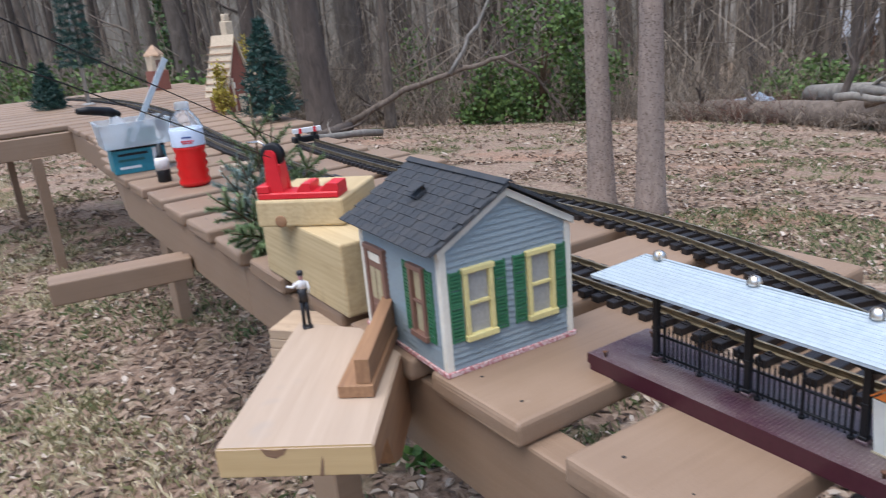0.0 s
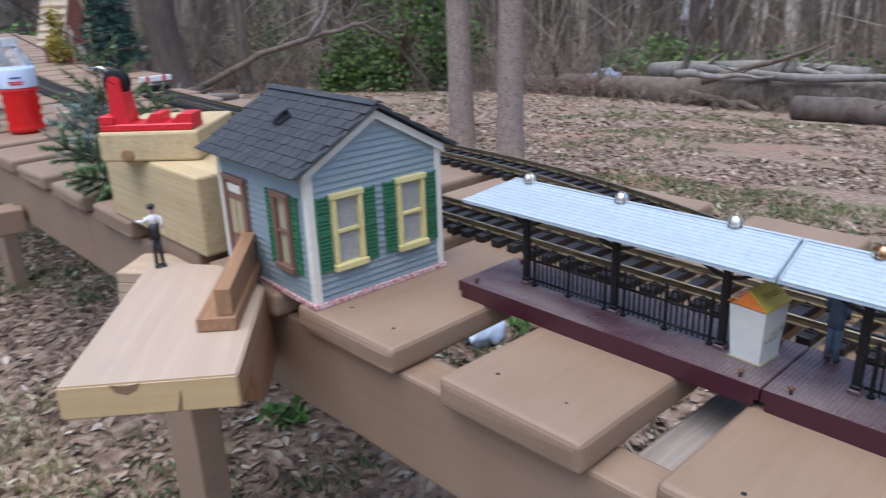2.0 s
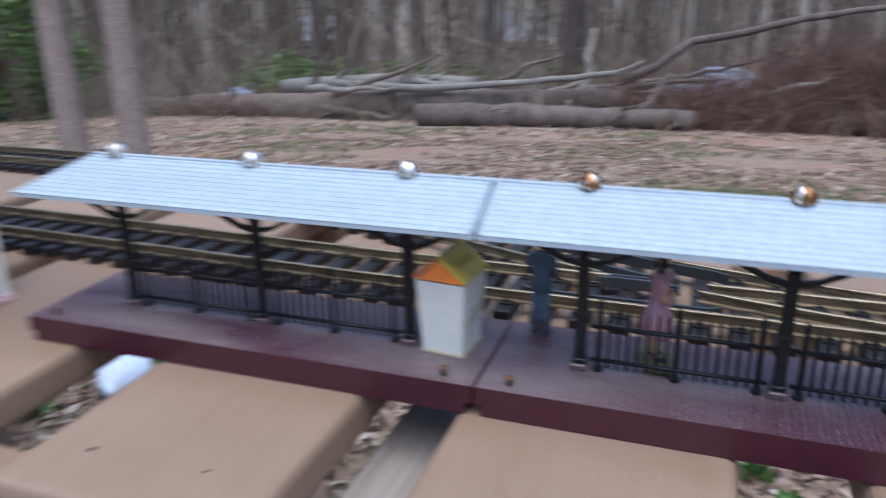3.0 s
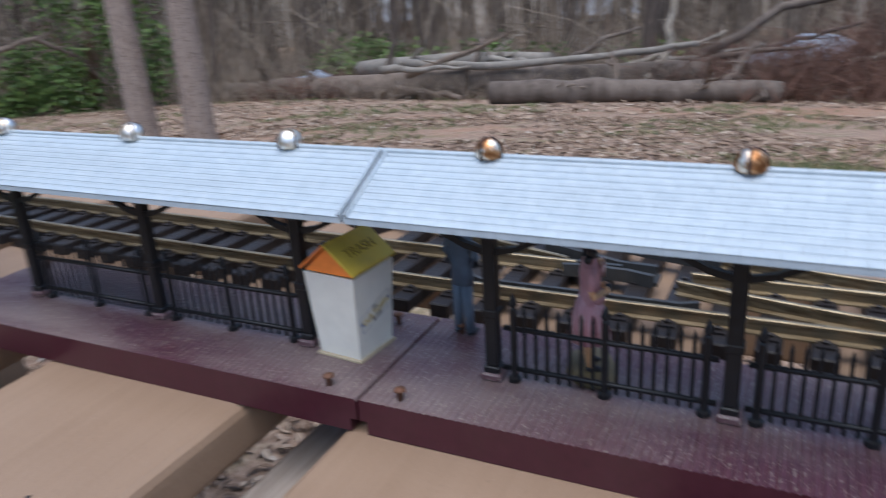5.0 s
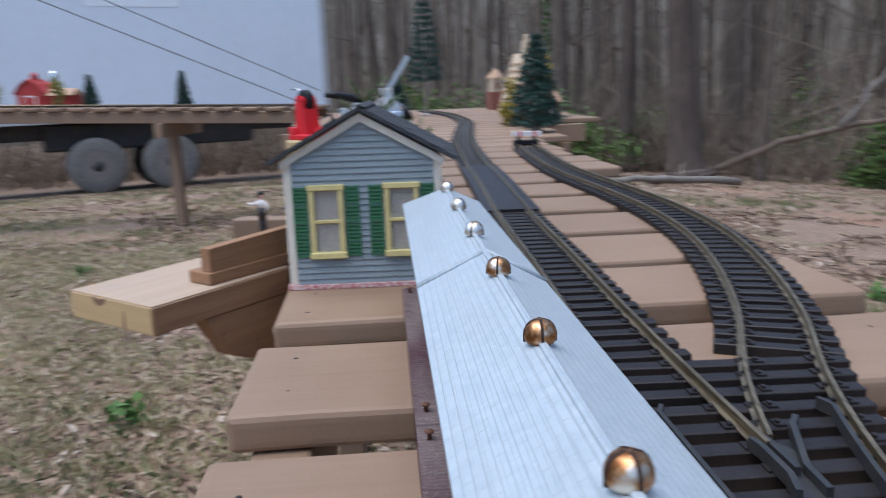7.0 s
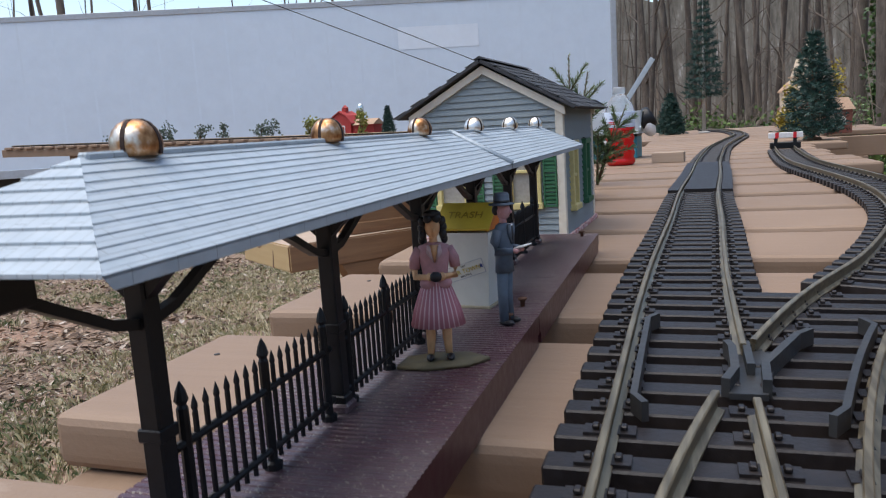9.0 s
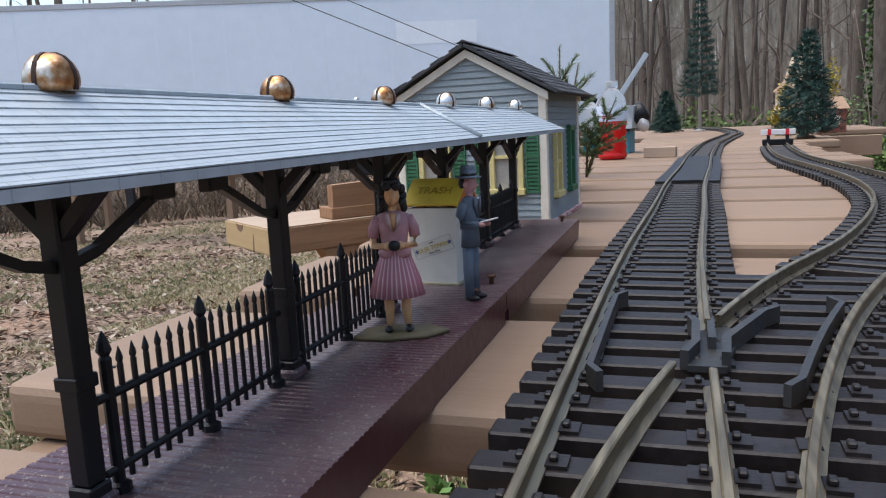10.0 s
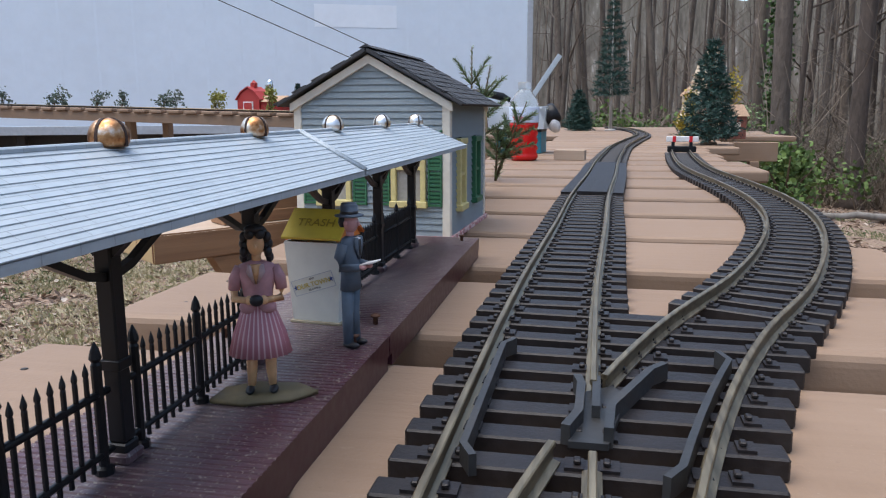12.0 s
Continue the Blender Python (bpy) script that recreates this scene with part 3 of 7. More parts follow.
def canopy_half(sign, hip_end):
    """One slope of the canopy as lapped strips; the far end is hipped."""
    bm = bmesh.new()
    rows = 11
    ex = EAVES[0] if sign < 0 else EAVES[1]
    for i in range(rows):
        t0, t1 = i / rows, (i + 1) / rows
        xa, xb = RIDGE_X + (ex - RIDGE_X) * t0, RIDGE_X + (ex - RIDGE_X) * t1
        za, zb = RIDGE_Z + (EAVE_Z - RIDGE_Z) * t0, RIDGE_Z + (EAVE_Z - RIDGE_Z) * t1
        ya, yb = hip_end - 0.030 * (1 - t0), hip_end - 0.030 * (1 - t1)
        lift = 0.00028
        v = [bm.verts.new(p) for p in ((xa, 0, za), (xa, ya, za), (xb, yb, zb + lift), (xb, 0, zb + lift), (xb, yb, zb - 0.0002), (xb, 0, zb - 0.0002))]
        bm.faces.new((v[0], v[1], v[2], v[3]))
        bm.faces.new((v[3], v[2], v[4], v[5]))
    xe, ze = ex, EAVE_Z
    v = [bm.verts.new(p) for p in ((RIDGE_X, 0, RIDGE_Z - 0.003), (RIDGE_X, hip_end - 0.034, RIDGE_Z - 0.003), (xe, hip_end - 0.002, ze - 0.0022), (xe, 0, ze - 0.0022), (xe, 0, ze), (xe, hip_end, ze))]
    bm.faces.new((v[0], v[3], v[2], v[1]))
    bm.faces.new((v[3], v[4], v[5], v[2]))
    bmesh.ops.recalc_face_normals(bm, faces=bm.faces[:])
    return bm


def canopy_hip(hip_end):
    bm = bmesh.new()
    rows = 9
    for i in range(rows):
        t0, t1 = i / rows, (i + 1) / rows
        f = lambda t: (RIDGE_X + (EAVES[0] - RIDGE_X) * t, RIDGE_X + (EAVES[1] - RIDGE_X) * t, hip_end - 0.030 * (1 - t), RIDGE_Z + (EAVE_Z - RIDGE_Z) * t)
        a, b_, y, z = f(t0)
        c, d, y2, z2 = f(t1)
        q = [bm.verts.new(p) for p in ((a, y, z), (b_, y, z), (d, y2, z2 + 0.0005), (c, y2, z2 + 0.0005), (d, y2, z2 - 0.0002), (c, y2, z2 - 0.0002))]
        if i:
            bm.faces.new((q[0], q[1], q[2], q[3]))
        else:
            bm.faces.new((q[0], q[2], q[3]))
        bm.faces.new((q[3], q[2], q[4], q[5]))
    bmesh.ops.recalc_face_normals(bm, faces=bm.faces[:])
    return bm


def post_mesh():
    """A square canopy post with base flange and the cross arm that carries the roof."""
    bm = bmesh.new()
    h = EAVE_Z - PTOP
    bm_box(-0.0032, -0.0032, 0, 0.0032, 0.0032, 0.006, 0.0005, 1, bm)
    bm_box(-0.0026, -0.0026, 0.006, 0.0026, 0.0026, h + 0.008, 0.0005, 1, bm)
    bm_box(-0.0031, -0.0031, 0.027, 0.0031, 0.0031, 0.030, 0.0003, 1, bm)
    return mesh_of("post", bm, M_BLACK)


def bracket_mesh(sign):
    h = EAVE_Z - PTOP
    o = [(0.0, h - 0.012), (0.0, h - 0.016), (sign * 0.013, h - 0.0035), (sign * 0.026, h - 0.0025), (sign * 0.026, h - 0.0005), (sign * 0.012, h - 0.0005)]
    return mesh_of("bracket", bm_prism(o, -0.0018, 0.0018), M_BLACK)


def arm_mesh():
    h = EAVE_Z - PTOP
    bm = bm_prism([(0.0, h - 0.0180), (0.0, h - 0.0205), (0.010, h - 0.0182), (0.030, h - 0.0085), (0.030, h - 0.0060), (0.010, h - 0.0158)], -0.0013, 0.0013, "x")
    bm_box(-0.0019, 0.0275, h - 0.0085, 0.0019, 0.0365, h - 0.0006, 0.0004, 1, bm)
    return mesh_of("long_bracket", bm, M_BLACK)


def picket_mesh(r, h):
    return mesh_of("picket", bm_lathe([(r, 0), (r, h * 0.86), (r * 0.8, h * 0.875), (r * 1.2, h * 0.9), (r * 1.0, h * 0.93), (r * 0.1, h)], 6, False), M_BLACK)


def newel_mesh(h):
    return mesh_of("newel", bm_lathe([(0.0026, 0), (0.0026, 0.0018), (0.0014, 0.0024), (0.0014, h * 0.83), (0.0010, h * 0.85), (0.0017, h * 0.88), (0.0012, h * 0.94), (0.0002, h)], 8, False), M_BLACK)


POST, BR_A, BR_B, ARM = post_mesh(), bracket_mesh(-1), bracket_mesh(1), arm_mesh()
PICKET, NEWEL = picket_mesh(0.00075, 0.0305), newel_mesh(0.037)
# Bell cuts are not open: the shade inside is a dark strip on the shell.
M_SLOT = plain("dark_slot_shade", (0.03, 0.012, 0.007), 0.8)
BELL = mesh_of("bell", bm_lathe([(0.0, -0.0012), (0.0045, -0.0012), (0.0051, 0.0), (0.0052, 0.0012), (0.0050, 0.0026), (0.0043, 0.0042), (0.0032, 0.0054), (0.0017, 0.0061), (0.0, 0.0063)], 28), M_BELL)
BELL_PALE = BELL.copy()
BELL_PALE.materials.clear()
BELL_PALE.materials.append(M_BELL_PALE)
BELL_SLOT = mesh_of("bell_slot", bm_prism([(-0.00530, -0.0010), (0.00530, -0.0010), (0.00532, 0.0012), (0.00512, 0.0026), (0.00442, 0.0043), (0.0033, 0.0055), (0.0017, 0.00622), (-0.0017, 0.00622), (-0.0033, 0.0055), (-0.00442, 0.0043), (-0.00512, 0.0026), (-0.00532, 0.0012)], -0.00045, 0.00045), M_SLOT)


def platform_section(flip, label):
    """Half of the station platform: slab, three posts, canopy slopes and two fence panels, built towards +y."""
    s = -1 if flip else 1
    ob = thing("station_platform", move(0, 0, DECK), label, "platform", "platform sections")

    def put(name, me, mat, m, lab=""):
        return part(name, me, mat, ob, lab, at=m)
    slab = grooved_top(HALF - 0.0012)
    roof = [canopy_half(-1, HALF - 0.004), canopy_half(1, HALF - 0.004)]
    hip = canopy_hip(HALF - 0.004)
    lift = Matrix.Translation((0, 0, -DECK))
    for b in (slab, *roof, hip):
        for v in b.verts:
            v.co.y = s * (v.co.y + 0.0006)
        if flip:
            bmesh.ops.reverse_faces(b, faces=b.faces[:])
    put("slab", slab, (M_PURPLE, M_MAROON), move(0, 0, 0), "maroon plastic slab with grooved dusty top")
    for b in roof:
        put("canopy", b, M_ROOFWHITE, lift, "pale blue-white ribbed plastic canopy")
    put("canopy", hip, M_ROOFWHITE, lift, "pale blue-white hipped canopy end")
    ridge = put("ridge", bm_box(RIDGE_X - 0.0013, min(0, s * (HALF - 0.034)), RIDGE_Z - 0.0008, RIDGE_X + 0.0013, max(0, s * (HALF - 0.034)), RIDGE_Z + 0.0008, 0.0004), M_ROOFWHITE, lift)
    for side in (0, 1):
        a = Vector((RIDGE_X, s * 0.0016, RIDGE_Z + 0.0004))
        b = Vector((EAVES[side], s * 0.0016, EAVE_Z + 0.0006))
        put("seam", bm_tube([a, b], 0.0009, 6), M_ROOFWHITE, lift)
    yy = [s * SPACING * (k + 0.5) for k in range(3)]
    px = -0.0882
    for y in yy:
        base = move(px, y, PTOP - DECK)
        put("post", POST, None, base)
        put("bracket", BR_A, None, base)
        put("bracket", BR_B, None, base)
        put("long_bracket", ARM, None, base)
        put("long_bracket", ARM, None, base @ pose(0, 0, 0, 0, 0, 180))
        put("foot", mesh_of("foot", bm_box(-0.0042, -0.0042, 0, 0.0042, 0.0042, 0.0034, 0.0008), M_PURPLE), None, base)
        bell = put("bell", BELL if flip else BELL_PALE, None, move(RIDGE_X, y, RIDGE_Z - DECK + 0.0006), "tarnished brass bell")
        for turn_deg in (0, 90):
            part("slot", BELL_SLOT, None, bell, at=pose(0, 0, 0, 0, 0, 25 + 900 * y + turn_deg))
    put("eave_beam", bm_box(px - 0.0017, min(yy) - 0.028, EAVE_Z - 0.0030, px + 0.0017, max(yy) + 0.028, EAVE_Z + 0.004, 0.0004), M_BLACK, lift)
    for y0, y1 in zip(yy, yy[1:]):
        a, b = min(y0, y1) + 0.0085, max(y0, y1) - 0.0085
        for h in (0.0055, 0.0225):
            put("fence_rail", bm_tube([(px, a - 0.004, PTOP - DECK + h), (px, b + 0.004, PTOP - DECK + h)], 0.0011, 6), M_BLACK, move(0, 0, 0))
        for y in (a, (a + b) / 2, b):
            put("newel", NEWEL, None, move(px, y, PTOP - DECK))
        for half in (0, 1):
            p, q = (a, (a + b) / 2) if half == 0 else ((a + b) / 2, b)
            for i in range(1, 8):
                put("picket", PICKET, None, move(px, p + (q - p) * i / 8, PTOP - DECK + 0.002))
    for y in (0.016, 0.25):
        for x in (PX0 + 0.006, PX1 - 0.011):
            put("screw", bm_lathe([(0.0012, 0), (0.0012, 0.0035), (0.0024, 0.0042), (0.0024, 0.005), (0, 0.0056)], 8), M_RUST, move(x, s * y, PTOP - DECK - 0.0005), "rusty screw head")
    return ob


M_RUST = painted("rusty_screw", (0.12, 0.05, 0.025), 0.7, 500, 0.4, 0.1)
platform_section(False, "maroon toy station platform with pale canopy, beside the model house")
platform_section(True, "maroon toy station platform with pale canopy, beside the points")


# ------------------------------------------------------------------ model house
HX, HY, HW, HL, WALL_H, RISE = -0.2215, 0.3355, 0.1395, 0.158, 0.1215, 0.0385


def clap_wall(width, height, rise, holes):
    """A wall in the x-z plane, its outside towards -y, of lapped boards; over the eaves it narrows to a gable."""
    boards = []
    step, t = 0.0057, 0.0011
    z = 0.0
    top = height + rise
    while z < top - 1e-6:
        z1 = min(z + step, top)
        cut = lambda q: 0.0 if q <= height or not rise else (q - height) / rise * width / 2
        cuts = sorted({z, z1, *[h for hole in holes for h in hole[2:] if z < h < z1]})
        spans = [(cut(z), width - cut(z), cut(z1), width - cut(z1))]
        pieces = []
        for a, b_, c, d in spans:
            xs = sorted([(h[0], h[1]) for h in holes if h[2] < z1 - 1e-6 and h[3] > z + 1e-6])
            at = a
            left = True
            for h0, h1 in xs:
                pieces.append((at, h0, c if left else at, h0))
                at, left = h1, False
            pieces.append((at, b_, c if left else at, d))
        for a, b_, c, d in pieces:
            if b_ - a < 1e-5:
                continue
            bm = bmesh.new()
            boards.append(bm)
            v = [bm.verts.new(p) for p in ((a, -t - 0.0004, z), (b_, -t - 0.0004, z), (d, -0.0001, z1), (c, -0.0001, z1), (a, 0.0025, z), (b_, 0.0025, z), (d, 0.0025, z1), (c, 0.0025, z1))]
            for f in ((0, 1, 2, 3), (4, 5, 1, 0), (7, 6, 5, 4), (3, 2, 6, 7), (0, 3, 7, 4), (1, 5, 6, 2)):
                bm.faces.new([v[i] for i in f])
        z = z1
    return boards


def clad(side, width, height, rise, holes, label="blue-grey clapboard side wall"):
    """A wall panel with its clapboards nailed on; the openings stay open in the boards."""
    o = [(0.0006, 0.0), (width - 0.0006, 0.0), (width - 0.0006, height), (0.0006, height)]
    if rise:
        o.insert(3, (width / 2, height + rise - 0.0006))
    panel = part("wall", bm_prism(o, 0.0026, 0.0045), M_CLAP, house, label, at=wall_frame(side))
    for bm in clap_wall(width, height, rise, holes):
        part("clapboard", bm, M_CLAP, panel)


house = thing("model_house", move(HX, HY, DECK, -2.6), "blue-grey clapboard model house with charcoal shingle roof, standing on the deck", "model house")


def wall_frame(side):
    """Where a wall's left lower corner stands, seen from outside."""
    return {"front": move(0, 0, 0.004), "yard": pose(0, HL, 0.004, 0, 0, -90), "track": pose(HW, 0, 0.004, 0, 0, 90), "back": pose(HW, HL, 0.004, 0, 0, 180)}[side]


def window(fr, x, z, w, h, mat, pane, shutters=True):
    """A sash window with frame, bars, sill, pane and two louvred shutters, on the wall fr."""
    bar = 0.0046
    win = part("window", bm_box(0, -0.0048, 0, bar, 0.0006, h, 0.0005), mat, house, "pale sash window" if mat is M_YELLOWFRAME else "brown sash window", at=fr @ move(x, 0, z))
    part("stile", bm_box(w - bar, -0.0048, 0, w, 0.0006, h, 0.0005), mat, win)
    part("head", bm_box(-0.0012, -0.0056, h - bar * 0.9, w + 0.0012, 0.0006, h + 0.0008, 0.0005), mat, win)
    part("sill", bm_box(-0.0012, -0.0066, -0.001, w + 0.0012, 0.0006, bar, 0.0005), mat, win)
    part("meeting_rail", bm_box(bar, -0.0036, h * 0.5 - 0.0014, w - bar, 0.0004, h * 0.5 + 0.0014, 0.0003), mat, win)
    part("pane", bm_box(bar * 0.8, -0.0006, bar * 0.8, w - bar * 0.8, 0.0002, h - bar * 0.8), pane, win)
    if shutters:
        sw = w * 0.40
        for sx in (-sw - 0.0018, w + 0.0018):
            sh = part("shutter", bm_box(0, -0.0030, 0, 0.0016, -0.0008, h, 0.0003), M_GREEN, win, "green louvred shutter", at=move(sx, 0, 0))
            part("stile", bm_box(sw - 0.0016, -0.0030, 0, sw, -0.0008, h, 0.0003), M_GREEN, sh)
            part("backing", bm_box(0.001, -0.0013, 0.0004, sw - 0.001, -0.0004, h - 0.0004), M_GREEN, sh)
            louv = bmesh.new()
            n = 19
            for i in range(n):
                z0 = h * (i + 0.12) / n
                if abs(i - n // 2) < 1:
                    bm_box(0.001, -0.0031, z0, sw - 0.001, -0.0012, z0 + h / n * 0.9, 0, 1, louv)
                else:
                    bm_box(0.0014, -0.0026, z0, sw - 0.0014, -0.0012, z0 + h / n * 0.55, 0, 1, louv)
            part("louvre_panel", louv, M_GREEN, sh)
    return win


front = wall_frame("front")
clad("front", HW, WALL_H - 0.004, RISE, [(0.0225, 0.0490, 0.0290, 0.0905), (0.0910, 0.1175, 0.0290, 0.0905)], "blue-grey clapboard gable wall")
window(front, 0.0200, 0.0265, 0.0312, 0.0660, M_YELLOWFRAME, M_PANE)
window(front, 0.0885, 0.0265, 0.0312, 0.0660, M_YELLOWFRAME, M_PANE)
yard = wall_frame("yard")
clad("yard", HL, WALL_H - 0.004, 0, [(0.018, 0.050, 0.002, 0.086), (0.1075, 0.1285, 0.025, 0.089)])
window(yard, 0.1045, 0.0225, 0.0270, 0.0690, M_BROWNFRAME, M_TAN_BLIND)
track_side = wall_frame("track")
clad("track", HL, WALL_H - 0.004, 0, [(0.030, 0.050, 0.022, 0.080), (0.098, 0.118, 0.022, 0.080)])
window(track_side, 0.0265, 0.0205, 0.0270, 0.063, M_YELLOWFRAME, M_PANE, False)
window(track_side, 0.0945, 0.0205, 0.0270, 0.063, M_GREEN, M_PANE, False)
back = wall_frame("back")
clad("back", HW, WALL_H - 0.004, RISE, [], "blue-grey clapboard gable wall")

door = part("door", bm_box(0, -0.0036, 0, 0.0380, 0.0004, 0.0880, 0.0005), M_BROWNFRAME, house, "brown panelled door with a transom light", at=yard @ move(0.0150, 0, 0.0015))
part("transom", bm_box(0.0065, -0.0042, 0.0745, 0.0315, -0.0032, 0.0825), M_TRIM, door)
for dx in (0.0075, 0.0205):
    part("pane", bm_box(dx, -0.0042, 0.034, dx + 0.0100, -0.0032, 0.067), M_TAN_BLIND, door)
    part("panel", bm_box(dx, -0.0048, 0.007, dx + 0.0100, -0.0030, 0.028, 0.0008), M_BROWNFRAME, door)
part("door_frame", bm_box(-0.0020, -0.0054, 0.0, 0.0040, 0.0004, 0.0890, 0.0005), M_BROWNFRAME, door)
part("door_frame", bm_box(0.0340, -0.0054, 0.0, 0.0400, 0.0004, 0.0890, 0.0005), M_BROWNFRAME, door)
part("door_frame", bm_box(-0.0028, -0.0060, 0.0852, 0.0408, 0.0004, 0.0905, 0.0005), M_BROWNFRAME, door)
part("knob", bm_lathe([(0.0009, 0), (0.0015, 0.0014), (0.0008, 0.0024), (0, 0.0026)], 8), M_BELL, door, at=pose(0.0310, -0.0040, 0.036, 90))

for cx, cy in ((0, 0), (HW, 0), (0, HL), (HW, HL)):
    sx, sy = (-1 if cx == 0 else 1), (-1 if cy == 0 else 1)
    bm = bm_box(-0.0036, -0.0036, 0.003, 0.0036, 0.0036, WALL_H - 0.001, 0.0006)
    part("corner_board", bm, M_TRIM, house, at=move(cx - sx * 0.0018, cy - sy * 0.0018, 0))
for cy, dy in ((0, -0.0024), (HL, 0.0024)):
    for sx in (-1, 1):
        o = [(0.0, 0.0), (0.0, -0.0072), (HW / 2 + 0.004, RISE * -1.0 - 0.0095), (HW / 2 + 0.004, RISE * -1.0 - 0.0025)]
        bm = bm_prism([(HW / 2 + sx * p[0], WALL_H + RISE + p[1]) for p in o], cy + dy - 0.002, cy + dy + 0.002)
        part("barge_board", bm, M_TRIM, house, "cream gable trim")
for sy in (-0.0028, HL + 0.0028):
    part("base_course", bm_box(-0.003, sy - 0.0012, 0.0002, HW + 0.003, sy + 0.0012, 0.0048, 0.0005), M_BRICKBASE, house, "pink brick-printed base strip")
for sx in (-0.0028, HW + 0.0028):
    part("base_course", bm_box(sx - 0.0012, -0.003, 0.0002, sx + 0.0012, HL + 0.003, 0.0048, 0.0005), M_BRICKBASE, house, "pink brick-printed base strip")

# roof: two boards with lapped shingles
OVER_E, OVER_G = 0.0115, 0.0105
slope_len = math.hypot(HW / 2 + OVER_E, (HW / 2 + OVER_E) * RISE / (HW / 2)) + 0.002
pitch = math.degrees(math.atan2(RISE, HW / 2))
SHINGLE = None
for sx in (-1, 1):
    fr = Matrix.Translation((HW / 2, -OVER_G, WALL_H + RISE + 0.0022)) @ (pose(0, 0, 0, 0, pitch, 0) if sx > 0 else pose(0, HL + 2 * OVER_G, 0, 0, 0, 180) @ pose(0, 0, 0, 0, pitch, 0))
    depth = HL + 2 * OVER_G
    slope = part("roof_slope", bm_box(0, 0, 0, slope_len, depth, 0.0022, 0.0003), M_SHINGLE, house, "charcoal shingled roof slope", at=fr)
    rows, cols = 9, 15
    rw, cw = slope_len / rows, depth / cols
    if SHINGLE is None:
        b = bm_box(-0.0006, 0.0004, 0, rw * 1.28, cw - 0.0004, 0.0013)
        for v in b.verts:
            if v.co.x < rw * 0.5:
                v.co.z -= 0.0011 * (1 if v.co.z < 0.0005 else 0.9)
        SHINGLE = mesh_of("shingle", b, M_SHINGLE)
    for i in range(rows):
        for j in range(cols - (i % 2)):
            part("shingle", SHINGLE, None, slope, at=pose(rw * i, cw * (j + 0.5 * (i % 2)), 0.0030 + random.uniform(-0.0002, 0.0002), 0, 1.2, random.uniform(-0.6, 0.6)))
    if sx < 0:
        vent = part("roof_vent", bm_box(-0.007, -0.006, 0, 0.007, 0.006, 0.003, 0.0003), M_SHINGLE, house, "small tin roof vent", at=fr @ move(slope_len * 0.42, depth * 0.46, 0.004))
        part("hood", bm_prism([(-0.008, 0.0072), (0.0068, 0.0095), (0.0068, 0.0103), (-0.008, 0.0084)], -0.0072, 0.0072), M_SHINGLE, vent)
        part("cheek", bm_prism([(-0.007, 0.003), (-0.007, 0.0076), (-0.0045, 0.003)], -0.006, 0.006), M_BLACK, vent)
part("ridge_cap", bm_prism([(HW / 2 - 0.006, WALL_H + RISE + 0.0050), (HW / 2, WALL_H + RISE + 0.0082), (HW / 2 + 0.006, WALL_H + RISE + 0.0050), (HW / 2, WALL_H + RISE + 0.0060)], -OVER_G, HL + OVER_G), M_SHINGLE, house)


# ------------------------------------------------------------------ things on the deck


def frame_at(x, y, z, deg):
    return pose(x, y, z, 0, 0, deg)


def pine_shelf():
    """A short raw board that juts out over the yard, on a bracket."""
    ob = thing("pine_shelf", move(0, 0, 0), "short raw pine board jutting out over the yard", "shelf")
    o = [(-0.4287, 0.348), (-0.3322, 0.272), (-0.2345, 0.397), (-0.2345, 0.478), (-0.277, 0.541)]
    b = bm_prism(o, 0.4815, 0.5075, "z")
    bmesh.ops.bevel(b, geom=b.edges[:], offset=0.0014, segments=2, affect="EDGES")
    b.normal_update()
    for f in b.faces:
        if f.normal.dot(Vector((-0.619, -0.786, 0))) > 0.9:
            f.material_index = 1
        elif f.normal.dot(Vector((0.788, -0.616, 0))) > 0.9:
            f.material_index = 2
    inv = pose(-0.4287, 0.348, 0, 0, 0, 51.8)
    bmesh.ops.transform(b, matrix=inv.inverted(), verts=b.verts[:])
    part("board", b, (M_PINE, M_PINE_END, M_REDWOOD), ob, at=inv)
    end = Matrix.Translation((-0.4287, 0.348, 0.4945)) @ pose(0, 0, 0, 0, 0, -38.2)
    part("knot", bm_prism([(0.036, 0.0122), (0.040, 0.0060), (0.047, 0.0038), (0.054, 0.0070), (0.057, 0.0122), (0.047, 0.0105)], -0.0003, 0.0002), M_KNOT, ob, "dark split knot in the end grain", at=end)
    part("crack", bm_prism([(0.079, -0.0125), (0.0825, -0.0125), (0.0838, 0.002), (0.0830, 0.005)], -0.0003, 0.0002), M_KNOT, ob, "dark crack in the end grain", at=end)
    fr = pose(-0.320, 0.296, 0, 0, 0, 52)
    part("bracket", bm_prism([(0.028, 0.4812), (0.17, 0.4812), (0.17, 0.425), (0.085, 0.425), (0.052, 0.440)], -0.004, 0.016), M_REDWOOD, ob, "dark offcut bracket", at=fr)
    return ob


pine_shelf()

offcut = thing("wood_offcuts", frame_at(-0.3205, 0.3545, 0.5078, 50.5), "two red-brown offcuts nailed into an angle, lying on the shelf", "wood offcut")
part("base_strip", bm_box(0, -0.031, 0, 0.130, 0, 0.0115, 0.0008), M_REDWOOD, offcut)
part("upright_strip", bm_prism([(0.003, 0.0118), (0.126, 0.0118), (0.136, 0.0385), (0.003, 0.0335)], -0.0285, -0.0165), M_REDWOOD, offcut)

